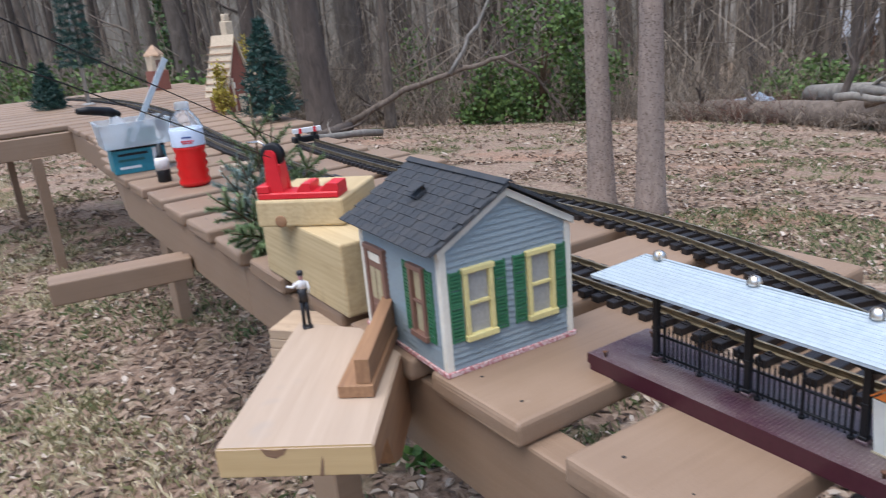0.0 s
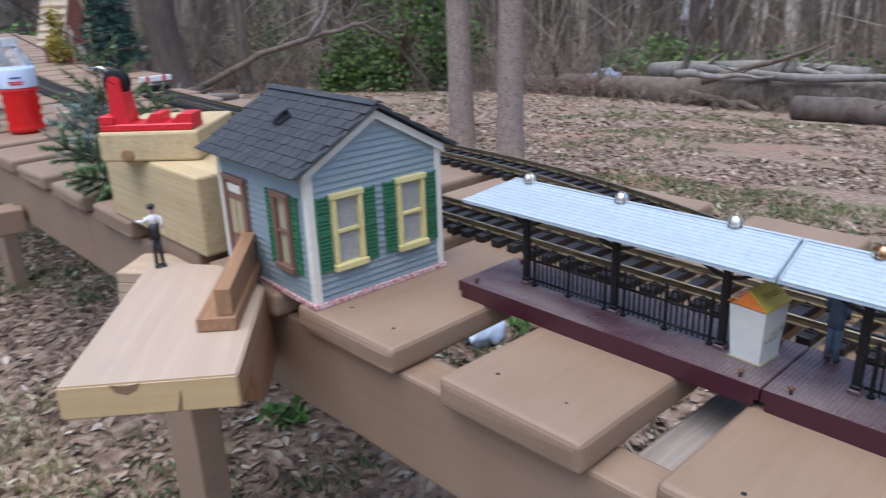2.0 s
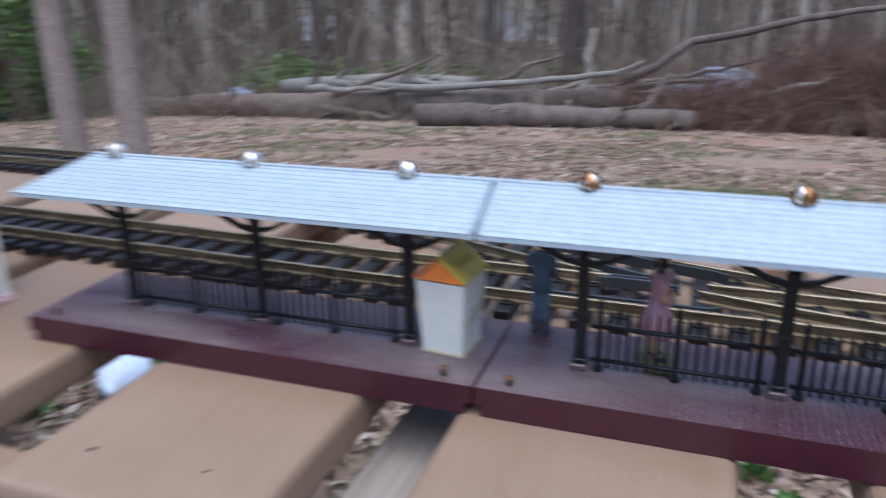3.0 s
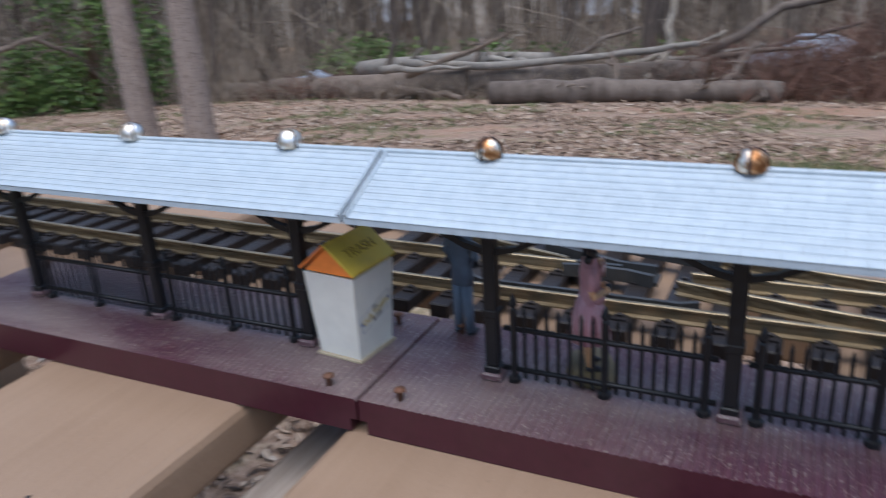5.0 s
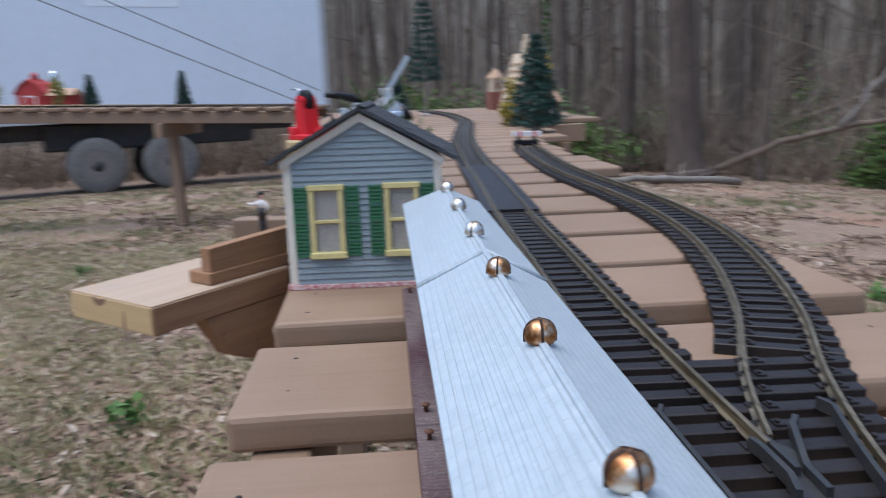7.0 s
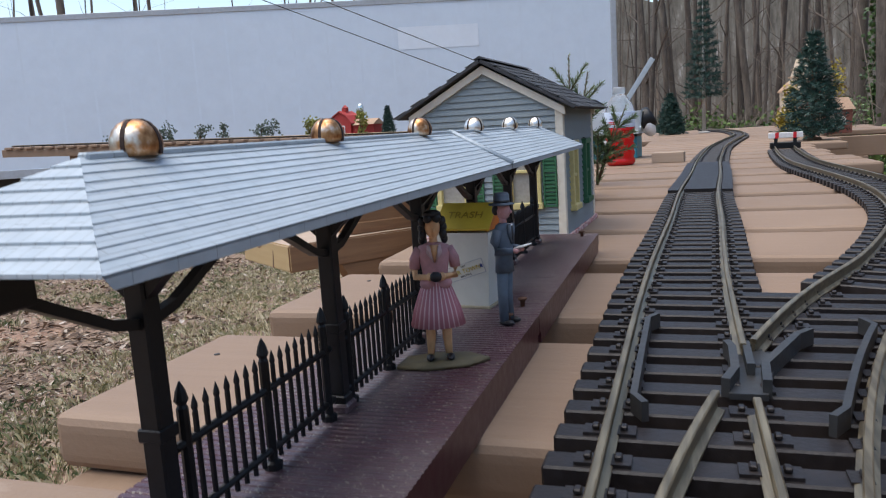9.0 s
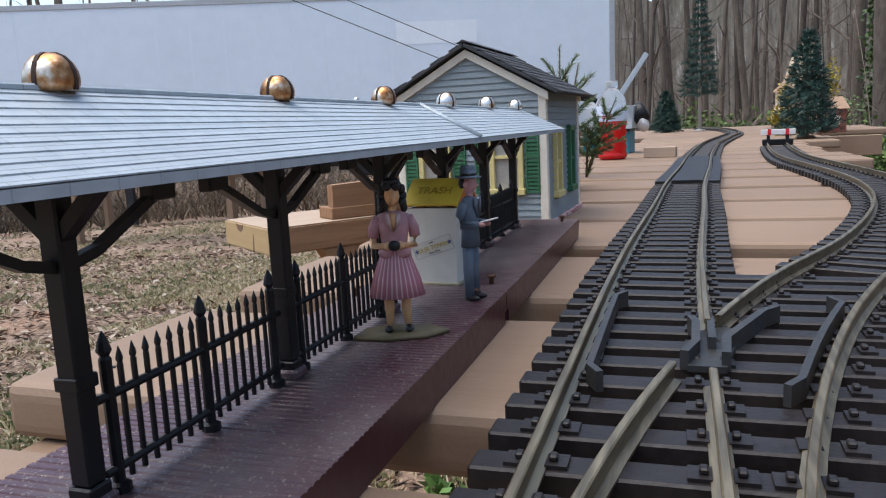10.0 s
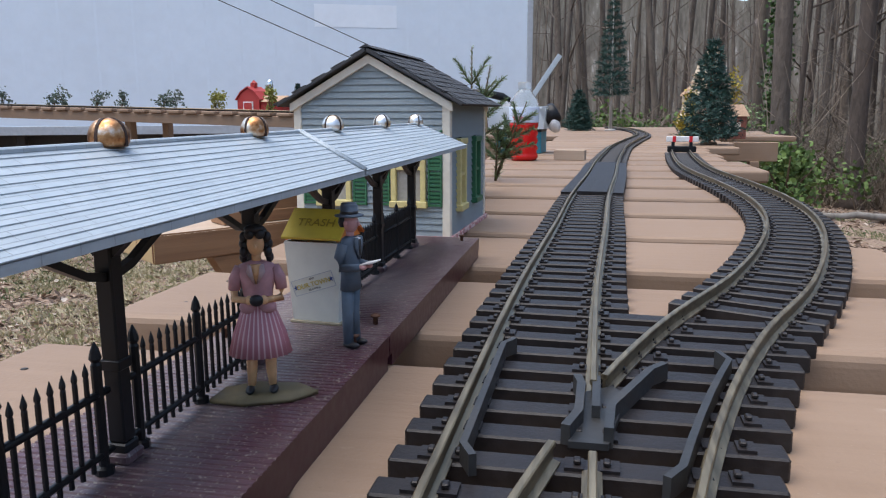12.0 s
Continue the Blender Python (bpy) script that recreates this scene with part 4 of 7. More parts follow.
stack = thing("laminated_offcut", frame_at(-0.291, 0.612, 0.434, -51.5), "weathered laminated timber offcut leaning on the trestle", "wood offcut")
for i in range(4):
    part("layer", bm_box(0.001 * i, 0, 0.0118 * i, 0.125 - 0.003 * i, 0.06, 0.0118 * i + 0.0113, 0.0008), M_PINE_OLD, stack)

block = thing("treated_pine_block", move(-0.2262, 0.524, DECK), "thick yellow treated pine block standing on the deck", "wood block")
part("block", bm_box(0, 0, 0.0003, 0.11, 0.238, 0.0845, 0.003, 2), M_YELLOW, block)
top_fr = pose(-0.262, 0.668, 0.5848, 0, 0, -45.6)
lid = thing("treated_pine_board", top_fr, "yellow treated pine board laid across the block", "wood board")
part("board", bm_box(0, 0, 0, 0.109, 0.125, 0.0322, 0.003, 2), M_YELLOW, lid)
part("knot", bm_lathe([(0.0075, 0), (0.006, 0.0006), (0, 0.0008)], 12), M_REDWOOD, lid, at=pose(0.03, -0.0001, 0.007, 90))

toy = thing("red_pulley_tower", pose(-0.2585, 0.667, 0.6172, 0, 0, -45.6), "red plastic toy cableway station with a pulley wheel", "toy cableway")
part("base", bm_box(0, 0.002, 0, 0.1, 0.036, 0.0075, 0.0012), M_RED, toy)
part("step", bm_box(0.0, 0.002, 0.0075, 0.016, 0.036, 0.0165, 0.001), M_RED, toy)
part("step", bm_prism([(0.048, 0.0075), (0.066, 0.0075), (0.066, 0.0175), (0.056, 0.0175)], 0.004, 0.034), M_RED, toy)
part("step", bm_prism([(0.076, 0.0075), (0.1, 0.0075), (0.1, 0.0165), (0.085, 0.0165)], 0.004, 0.034), M_RED, toy)
for yy in (0.006, 0.026):
    part("tower_cheek", bm_prism([(0.011, 0.0075), (0.032, 0.0075), (0.0265, 0.052), (0.022, 0.057), (0.017, 0.057), (0.0135, 0.052)], yy, yy + 0.005), M_RED, toy)
part("tower_back", bm_box(0.0255, 0.009, 0.0075, 0.030, 0.028, 0.040, 0.0008), M_RED, toy)
part("pulley", bm_lathe([(0.003, -0.004), (0.0125, -0.004), (0.0145, -0.003), (0.0115, 0), (0.0145, 0.003), (0.0125, 0.004), (0.003, 0.004)], 20), M_BLACK, toy, "black grooved pulley wheel", at=pose(0.0195, 0.0185, 0.050, 90))
part("hub", bm_lathe([(0.006, -0.0045), (0.006, 0.0045)], 12), M_RED, toy, at=pose(0.0195, 0.0185, 0.050, 90))
part("lever", bm_tube([(0.013, 0.018, 0.060), (0.004, 0.02, 0.066), (-0.012, 0.022, 0.065)], 0.0012, 6), M_SILVER, toy, "bent white wire lever")
M_ROPE = plain("dark_cord", (0.02, 0.02, 0.02), 0.8)
for a, d, n in (((-0.214, 0.683, 0.680), (-0.600, -0.737, 0.310), 4.0), ((-0.216, 0.684, 0.655), (-0.600, -0.737, 0.310), 4.0)):
    pts = [Vector(a) + Vector(d) * n * i / 10 + Vector((0, 0, -0.006 * math.sin(math.pi * i / 10))) for i in range(11)]
    tagged(part("cableway_cord", bm_tube(pts, 0.0005, 5), M_ROPE), "thin black cord stretched from the toy cableway", "cord", "cableway cords")


def star(r, cx, cz, y):
    b = bmesh.new()
    v = [b.verts.new((cx + (r if i % 2 == 0 else r * 0.42) * math.sin(math.pi * i / 5), y, cz + (r if i % 2 == 0 else r * 0.42) * math.cos(math.pi * i / 5))) for i in range(10)]
    b.faces.new(v)
    return b


def lettering(text, size, mat, parent, at, depth=0.0001):
    cu = bpy.data.curves.new("lettering", "FONT")
    cu.body, cu.size, cu.extrude, cu.align_x = text, size, depth, "CENTER"
    tmp = bpy.data.objects.new("lettering", cu)
    scene.collection.objects.link(tmp)
    me = bpy.data.meshes.new_from_object(tmp.evaluated_get(bpy.context.evaluated_depsgraph_get()))
    bpy.data.objects.remove(tmp)
    me.materials.clear()
    me.materials.append(mat)
    return part("lettering", me, None, parent, at=at)


def trash_can():
    """A tapered bin with a gabled swing lid; its track side carries a small banner."""
    ob = thing("trash_can", move(-0.0835, 0.0225, PTOP, -96), "white toy trash can with a faded orange and yellow gabled lid", "trash can")
    lo, hi, h = 0.0105, 0.0128, 0.0385
    b = bmesh.new()
    ring = []
    for z, r in ((0.0, lo), (h, hi), (h, hi - 0.001), (0.004, lo - 0.001)):
        ring.append([b.verts.new((sx * r, sy * r * 1.08, z)) for sx, sy in ((-1, -1), (1, -1), (1, 1), (-1, 1))])
    for p, q in zip(ring, ring[1:]):
        for i in range(4):
            b.faces.new((p[i], p[(i + 1) % 4], q[(i + 1) % 4], q[i]))
    b.faces.new(ring[0][::-1])
    b.faces.new(ring[-1])
    part("body", b, M_WHITE, ob)
    part("plinth", bm_box(-0.0118, -0.0128, -0.0002, 0.0118, 0.0128, 0.0012, 0.0003), M_RUSTY_GLUE, ob, "yellowed glue line")
    r = 0.0136
    gab = [(-r, h + 0.0006), (r, h + 0.0006), (0, h + 0.0125)]
    for y0, y1 in ((-0.0132, -0.0122), (0.0122, 0.0132)):
        part("gable", bm_prism([(-0.0124, h + 0.0006), (0.0124, h + 0.0006), (0, h + 0.0115)], y0, y1), M_ORANGE, ob, "faded orange gable")
    for s in (-1, 1):
        flap = bm_prism([(0, h + 0.0125), (s * r, h + 0.0012), (s * (r + 0.0004), h + 0.0022), (0, h + 0.0137)], -0.0146, 0.0146)
        part("flap", flap, M_LIDYELLOW if s > 0 else M_ORANGE, ob, "yellow swing flap" if s > 0 else "orange swing flap")
    tilt = math.degrees(math.atan2(0.0113, r))
    lettering("TRASH", 0.0062, M_LIDINK, ob, Matrix.Translation((r * 0.62, 0, h + 0.0070)) @ pose(0, 0, 0, 0, 0, 90) @ pose(0, 0, 0, 90 - (90 - tilt) + 0, 0, 0))
    lean = math.degrees(math.atan2(hi - lo, h))
    fr = Matrix.Translation((lo + (hi - lo) * 0.5 + 0.0003, 0, h * 0.5)) @ pose(0, 0, 0, 0, 0, 90) @ pose(0, 0, 0, lean, 0, 0) @ pose(0, 0, 0, 0, -18, 0)
    for sx in (-0.0093, 0.0093):
        part("star", star(0.0015, sx, 0, 0), M_BLUE, ob, "blue printed star", at=fr)
    upright = fr @ Matrix.Translation((0, -0.0002, 0)) @ pose(0, 0, 0, 90, 0, 0)
    lettering("OUR TOWN", 0.0032, M_LIDYELLOW, ob, upright @ move(0, -0.0011, 0))
    lettering("KEEP", 0.0012, M_INK, ob, upright @ move(0, 0.0021, 0))
    lettering("BEAUTIFUL", 0.0013, M_INK, ob, upright @ move(0, -0.0028, 0))
    for z in (0.0036, -0.0036):
        part("banner_line", bm_box(-0.0108, -0.0002, z - 0.00012, 0.0108, 0, z + 0.00012), M_PALELINE, ob, at=fr)
    for x in (-0.0108, 0.0108):
        part("banner_line", bm_box(x - 0.00012, -0.0002, -0.0036, x + 0.00012, 0, 0.0036), M_PALELINE, ob, at=fr)
    return ob


M_PALELINE = plain("grey_printed_line", (0.42, 0.42, 0.45), 0.6)
M_RUSTY_GLUE = painted("yellowed_glue", (0.36, 0.3, 0.2), 0.6, 300, 0.2, 0.3)
trash_can()


# ------------------------------------------------------------------ painted figures, each one plain mesh
M_SKIN = plain("painted_flesh", (0.78, 0.44, 0.22), 0.5)
M_SKIN2 = plain("painted_pink_flesh", (0.58, 0.30, 0.29), 0.5)
M_HAIR = plain("painted_black", (0.015, 0.014, 0.016), 0.45)
M_SUIT = painted("painted_blue_grey_suit", (0.082, 0.112, 0.150), 0.6, 200, 0.25, 0.1)
M_TROUSER = painted("painted_slate_trousers", (0.10, 0.14, 0.185), 0.6, 200, 0.2, 0.1)
M_PINK = painted("painted_pink_blouse", (0.54, 0.27, 0.28), 0.6, 260, 0.2, 0.1)
M_COLLAR = plain("painted_pale_pink", (0.60, 0.42, 0.41), 0.6)
M_PAPER = plain("painted_white", (0.72, 0.7, 0.68), 0.6)
M_MUD = painted("olive_base_plate", (0.13, 0.10, 0.045), 0.6, 260, 0.3, 0.2)


def striped_skirt():
    m = Nodes("pink_pleated_skirt", 0.6)
    g = m.t.nodes.new("ShaderNodeTexGradient")
    g.gradient_type = "RADIAL"
    m.link(m.co, g.inputs["Vector"])
    mul = m.t.nodes.new("ShaderNodeMath")
    mul.operation = "MULTIPLY"
    mul.inputs[1].default_value = 26.0
    m.link(g.outputs["Fac"], mul.inputs[0])
    fr = m.t.nodes.new("ShaderNodeMath")
    fr.operation = "FRACT"
    m.link(mul.outputs[0], fr.inputs[0])
    m.color(m.ramp(fr.outputs[0], [(0.3, (0.46, 0.17, 0.20)), (0.5, (0.78, 0.60, 0.58)), (0.8, (0.46, 0.17, 0.20))]))
    return m.mat


M_SKIRT = striped_skirt()


def figure(bits, mats, name, at, label):
    """One joined mesh from (bmesh, material number) bits."""
    bm = bmesh.new()
    for b, k in bits:
        for f in b.faces:
            f.material_index = k
            f.smooth = True
        absorb(bm, b)
    ob = part(name, bm, mats, at=at)
    return tagged(ob, label, "figurine", "painted figurines")


def oval(cx, cy, cz, rx, ry, rz, n=14):
    b = bm_lathe([(math.sin(math.pi * i / 8), -math.cos(math.pi * i / 8)) if 0 < i < 8 else (0, -math.cos(math.pi * i / 8)) for i in range(9)], n)
    bmesh.ops.transform(b, matrix=Matrix.Translation((cx, cy, cz)) @ Matrix.Diagonal((rx, ry, rz, 1)), verts=b.verts[:])
    return b


def shell(rows, n=18, wave=0, amp=0.0):
    """A body part from rows of (height, half width, half depth, forward shift)."""
    b = bmesh.new()
    rings = []
    for k, (z, rx, ry, dy) in enumerate(rows):
        ring = []
        for i in range(n):
            a = 2 * math.pi * i / n
            s = 1 + (amp * math.cos(wave * a) * (1 - k / max(1, len(rows) - 1)) if wave else 0)
            ring.append(b.verts.new((rx * s * math.cos(a), dy + ry * s * math.sin(a), z)))
        rings.append(ring)
    for p, q in zip(rings, rings[1:]):
        for i in range(n):
            b.faces.new((p[i], p[(i + 1) % n], q[(i + 1) % n], q[i]))
    b.faces.new(rings[0][::-1])
    b.faces.new(rings[-1])
    return b


def lady():
    h = 0.001
    bits = [(bm_prism([(-0.017, -0.006), (-0.006, -0.011), (0.010, -0.0095), (0.019, -0.003), (0.012, 0.006), (-0.002, 0.009), (-0.013, 0.005)], 0.0002, 0.0016, "z"), 3)]
    for sx in (-0.0032, 0.0032):
        bits.append((bm_tube([(sx * 1.1, 0, 0.0035), (sx, 0.0006, 0.010), (sx, 0, 0.018)], [0.0013, 0.0019, 0.0020], 10), 0))
        bits.append((oval(sx * 1.25, -0.0018, 0.0026, 0.0016, 0.0034, 0.0013), 1))
    bits.append((shell([(0.0152, 0.0102, 0.0082, 0), (0.022, 0.0088, 0.0070, 0), (0.029, 0.0064, 0.0052, 0), (0.033, 0.0046, 0.0038, 0)], 52, 26, 0.05), 2))
    bits.append((shell([(0.0295, 0.0062, 0.0048, 0), (0.0335, 0.0046, 0.0036, 0), (0.038, 0.0052, 0.0040, -0.0002), (0.043, 0.0060, 0.0042, -0.0004), (0.0462, 0.0058, 0.0032, 0), (0.0475, 0.002, 0.002, 0)]), 4))
    bits.append((bm_prism([(-0.0017, 0.0468), (0.0017, 0.0468), (0.0, 0.0400)], -0.0052, -0.0030), 0))
    bits.append((bm_tube([(0, 0, 0.046), (0, -0.0004, 0.051)], 0.0016, 10), 0))
    bits.append((oval(0, -0.0010, 0.0533, 0.0029, 0.0031, 0.0042), 0))
    bits.append((oval(0, 0.0010, 0.0562, 0.0040, 0.0036, 0.0036), 1))
    bits.append((oval(0, -0.0028, 0.0585, 0.0034, 0.0018, 0.0016), 1))
    for sx in (-1, 1):
        bits.append((oval(sx * 0.0036, 0.0004, 0.0515, 0.0013, 0.0016, 0.0036), 1))
        bits.append((bm_tube([(sx * 0.0055, 0, 0.0452), (sx * 0.0074, 0.0002, 0.041), (sx * 0.0078, 0, 0.0375)], [0.0019, 0.0022, 0.0020], 10), 4))
        bits.append((bm_tube([(sx * 0.0078, 0, 0.038), (sx * 0.0076, -0.0008, 0.0345), (sx * 0.0028, -0.0058, 0.0350)], [0.0014, 0.0013, 0.0011], 10), 0))
        bits.append((bm_prism([(sx * 0.0004, 0.0402), (sx * 0.0030, 0.0442), (sx * 0.0026, 0.0470), (sx * 0.0014, 0.0466)], -0.0056, -0.0040), 5))
        bits.append((oval(sx * 0.0032, -0.0030, 0.0322, 0.0030, 0.0026, 0.0024), 4))
        bits.append((oval(sx * 0.0024, -0.0062, 0.0352, 0.0014, 0.0013, 0.0016), 0))
        for k, (hx, hy, hz) in enumerate(((0.0038, -0.0008, 0.0555), (0.0042, 0.0004, 0.0530), (0.0040, -0.0010, 0.0505), (0.0043, 0.0010, 0.0484))):
            bits.append((oval(sx * hx, hy, hz, 0.0014, 0.0015, 0.0019), 1))
        bits.append((oval(sx * 0.0017, -0.0036, 0.0568, 0.0017, 0.0011, 0.0017), 1))
    bits.append((oval(0, -0.0042, 0.0526, 0.0006, 0.0009, 0.0011), 0))
    bits.append((oval(0, -0.0070, 0.0352, 0.0024, 0.0014, 0.0020), 1))
    return figure(bits, [M_SKIN, M_HAIR, M_SKIRT, M_MUD, M_PINK, M_COLLAR], "figurine", move(-0.0708, -0.0765, PTOP, 20), "painted lady figurine in pink blouse and striped skirt")


def gentleman():
    bits = []
    for sx in (-0.0026, 0.0026):
        bits.append((bm_tube([(sx * 1.15, 0, 0.002), (sx, 0.0004, 0.014), (sx * 0.9, 0, 0.028)], [0.0021, 0.0023, 0.0028], 10), 1))
        bits.append((oval(sx * 1.3, -0.0014, 0.0014, 0.0017, 0.0040, 0.0014), 2))
    bits.append((shell([(0.0245, 0.0056, 0.0040, 0), (0.031, 0.0051, 0.0036, 0), (0.038, 0.0056, 0.0038, 0), (0.0435, 0.0060, 0.0036, 0), (0.0458, 0.0046, 0.0028, 0), (0.0468, 0.0016, 0.0016, 0)]), 0))
    bits.append((bm_prism([(-0.0013, 0.0462), (0.0013, 0.0462), (0.0, 0.0385)], -0.0044, -0.0026), 4))
    bits.append((bm_tube([(0, 0, 0.0455), (0, -0.0003, 0.0495)], 0.0017, 10), 3))
    bits.append((oval(0, -0.0006, 0.0522, 0.0029, 0.0034, 0.0043), 3))
    bits.append((oval(0, -0.0040, 0.0518, 0.0006, 0.0010, 0.0009), 3))
    bits.append((bm_lathe([(0, 0.0552), (0.0058, 0.0548), (0.0060, 0.0553), (0.0037, 0.0558), (0.0035, 0.0590), (0.0030, 0.0602), (0.0, 0.0598)], 18), 0))
    bits.append((bm_lathe([(0.00375, 0.0557), (0.0037, 0.0570)], 18), 2))
    for sx in (-1, 1):
        bits.append((bm_tube([(sx * 0.0056, 0, 0.0440), (sx * 0.0072, 0.0010, 0.0385), (sx * 0.0070, 0.0006, 0.0345), (sx * 0.0036, -0.0062, 0.0345)], [0.0021, 0.0021, 0.0019, 0.0016], 10), 0))
        bits.append((oval(sx * 0.0026, -0.0072, 0.0345, 0.0014, 0.0018, 0.0012), 3))
        bits.append((bm_prism([(sx * 0.0003, 0.0372), (sx * 0.0028, 0.0425), (sx * 0.0024, 0.0464), (sx * 0.0012, 0.0462)], -0.0047, -0.0033), 0))
        bits.append((oval(sx * 0.0029, 0.0002, 0.0520, 0.0005, 0.0009, 0.0013), 3))
        bits.append((oval(sx * 0.0022, 0.0022, 0.0526, 0.0012, 0.0016, 0.0024), 2))
    bits.append((bm_prism([(-0.0006, 0.0455), (0.0006, 0.0455), (0.0004, 0.0390), (-0.0004, 0.0390)], -0.0049, -0.0040), 2))
    paper = bm_box(-0.0034, -0.0125, 0.0350, 0.0034, -0.0062, 0.0358, 0.0002)
    for v in paper.verts:
        v.co.z += 0.0016 * (-(v.co.y + 0.0062) / 0.0063)
    bits.append((paper, 4))
    return figure(bits, [M_SUIT, M_TROUSER, M_HAIR, M_SKIN2, M_PAPER], "figurine", move(-0.0575, -0.0175, PTOP, 78), "painted gentleman figurine in blue-grey suit and hat")


def workman():
    bits = [(bm_prism([(-0.005, -0.006), (0.005, -0.006), (0.006, 0.004), (-0.005, 0.004)], 0, 0.0014, "z"), 0)]
    for sx in (-0.0024, 0.0024):
        bits.append((bm_tube([(sx * 1.2, 0, 0.002), (sx, 0, 0.016), (sx * 0.9, 0, 0.031)], [0.0019, 0.0021, 0.0026], 8), 0))
        bits.append((oval(sx * 1.3, -0.0016, 0.0022, 0.0016, 0.0036, 0.0014), 0))
    bits.append((shell([(0.0285, 0.0050, 0.0036, 0), (0.036, 0.0048, 0.0034, 0), (0.044, 0.0050, 0.0034, 0)]), 0))
    bits.append((shell([(0.0435, 0.0053, 0.0035, 0), (0.0490, 0.0058, 0.0034, 0), (0.0512, 0.0044, 0.0026, 0), (0.0522, 0.0015, 0.0015, 0)]), 1))
    bits.append((oval(0, -0.0004, 0.0565, 0.0027, 0.0031, 0.0040), 2))
    bits.append((bm_lathe([(0.0032, 0.0578), (0.0036, 0.0600), (0.0030, 0.0622), (0, 0.0628)], 14), 0))
    bits.append((oval(0, -0.0034, 0.0585, 0.0026, 0.0026, 0.0005), 0))
    bits.append((bm_tube([(-0.0052, 0, 0.0495), (-0.0095, -0.002, 0.0465), (-0.0150, -0.004, 0.0490)], [0.0018, 0.0016, 0.0012], 8), 1))
    bits.append((bm_tube([(0.0052, 0, 0.0495), (0.0068, 0, 0.0430), (0.0062, -0.003, 0.0380)], [0.0018, 0.0016, 0.0012], 8), 1))
    return figure(bits, [M_HAIR, M_PAPER, M_SKIN2], "figurine", move(-0.2755, 0.5205, 0.5076, -15), "painted workman figurine in black overalls, on the raw shelf")


lady()
gentleman()
workman()


# ------------------------------------------------------------------ evergreens and sprigs
def foliage(name, a, b, rough=0.6):
    m = Nodes(name, rough)
    m.color(m.ramp(m.island(), [(0.0, a), (1.0, b)]))
    return m.mat


M_FIR = foliage("artificial_fir_green", (0.006, 0.028, 0.022), (0.022, 0.075, 0.055))
M_SPRIG = foliage("sprig_green", (0.075, 0.13, 0.05), (0.22, 0.30, 0.13))
M_SPRIG_BLUE = foliage("sprig_blue_green", (0.13, 0.19, 0.165), (0.30, 0.38, 0.33))
M_STEM = plain("brown_stem", (0.09, 0.055, 0.03), 0.8)
M_PALEPOST = plain("pale_turned_stem", (0.45, 0.42, 0.38), 0.6)


def needles(branches, length, per, seed, width=0.0012):
    """Needle blades round each branch (a, b), as one mesh."""
    rnd = random.Random(seed)
    vs, fs = [], []
    for a, b in branches:
        a, b = Vector(a), Vector(b)
        d = (b - a).normalized()
        for i in range(per):
            t = (i + rnd.random()) / per
            p = a.lerp(b, t)
            r = Vector((rnd.gauss(0, 1), rnd.gauss(0, 1), rnd.gauss(0, 1)))
            r = (r - d * r.dot(d)).normalized()
            q = (r * 0.8 + d * 0.75).normalized() * length * rnd.uniform(0.7, 1.15) * (1.0 - 0.35 * t)
            s = d.cross(r).normalized() * width
            k = len(vs)
            vs += [p - s, p + s, p + q * 0.7 + s * 0.7, p + q, p + q * 0.7 - s * 0.7]
            fs.append((k, k + 1, k + 2, k + 3, k + 4))
    me = bpy.data.meshes.new("needles")
    me.from_pydata([tuple(v) for v in vs], [], fs)
    return me


def conifer(x, y, z, height, radius, bare, label, seed, stem_mat):
    rnd = random.Random(seed)
    ob = thing("artificial_fir_tree", move(x, y, z, rnd.uniform(0, 360)), label, "fir tree", "artificial firs")
    part("trunk", bm_tube([(0, 0, 0), (0, 0, height * 0.5), (0.004, 0, height * 0.97)], [radius * 0.09, radius * 0.07, 0.002], 8), stem_mat, ob)
    part("base", bm_lathe([(radius * 0.28, 0), (radius * 0.26, 0.008), (radius * 0.08, 0.012)], 14), stem_mat, ob)
    br = []
    tiers = 15
    for k in range(tiers):
        t = k / (tiers - 1)
        zc = height * (bare + (0.97 - bare) * t)
        r = radius * (1 - t) ** 0.8 + 0.012
        n = max(4, int(11 * (1 - t) + 4))
        for i in range(n):
            a = 2 * math.pi * (i + rnd.uniform(-0.3, 0.3)) / n + k
            rr = r * rnd.uniform(0.7, 1.12)
            tip = (rr * math.cos(a), rr * math.sin(a), zc + rr * rnd.uniform(-0.1, 0.35))
            br.append(((0, 0, zc), tip))
            mid = Vector(tip) * 0.55 + Vector((0, 0, zc)) * 0.45
            for s in (-1, 1):
                br.append((tuple(mid), (rr * 0.86 * math.cos(a + s * 0.38), rr * 0.86 * math.sin(a + s * 0.38), zc + rr * rnd.uniform(0, 0.35))))
    br.append(((0, 0, height * 0.9), (0, 0, height * 1.02)))
    me = needles(br, radius * 0.2 + 0.006, 15, seed, 0.0016)
    me.materials.append(M_FIR)
    part("crown", me, None, ob, "dark blue-green needles")
    return ob


conifer(0.425, 2.42, DECK, 0.345, 0.104, 0.06, "dark artificial fir tree standing at the deck edge", 11, M_STEM)
conifer(0.135, 4.42, DECK, 0.80, 0.125, 0.27, "tall artificial fir on a pale bare stem", 12, M_PALEPOST)
conifer(-0.055, 4.44, DECK, 0.24, 0.10, 0.02, "broad artificial fir on the far deck", 13, M_STEM)


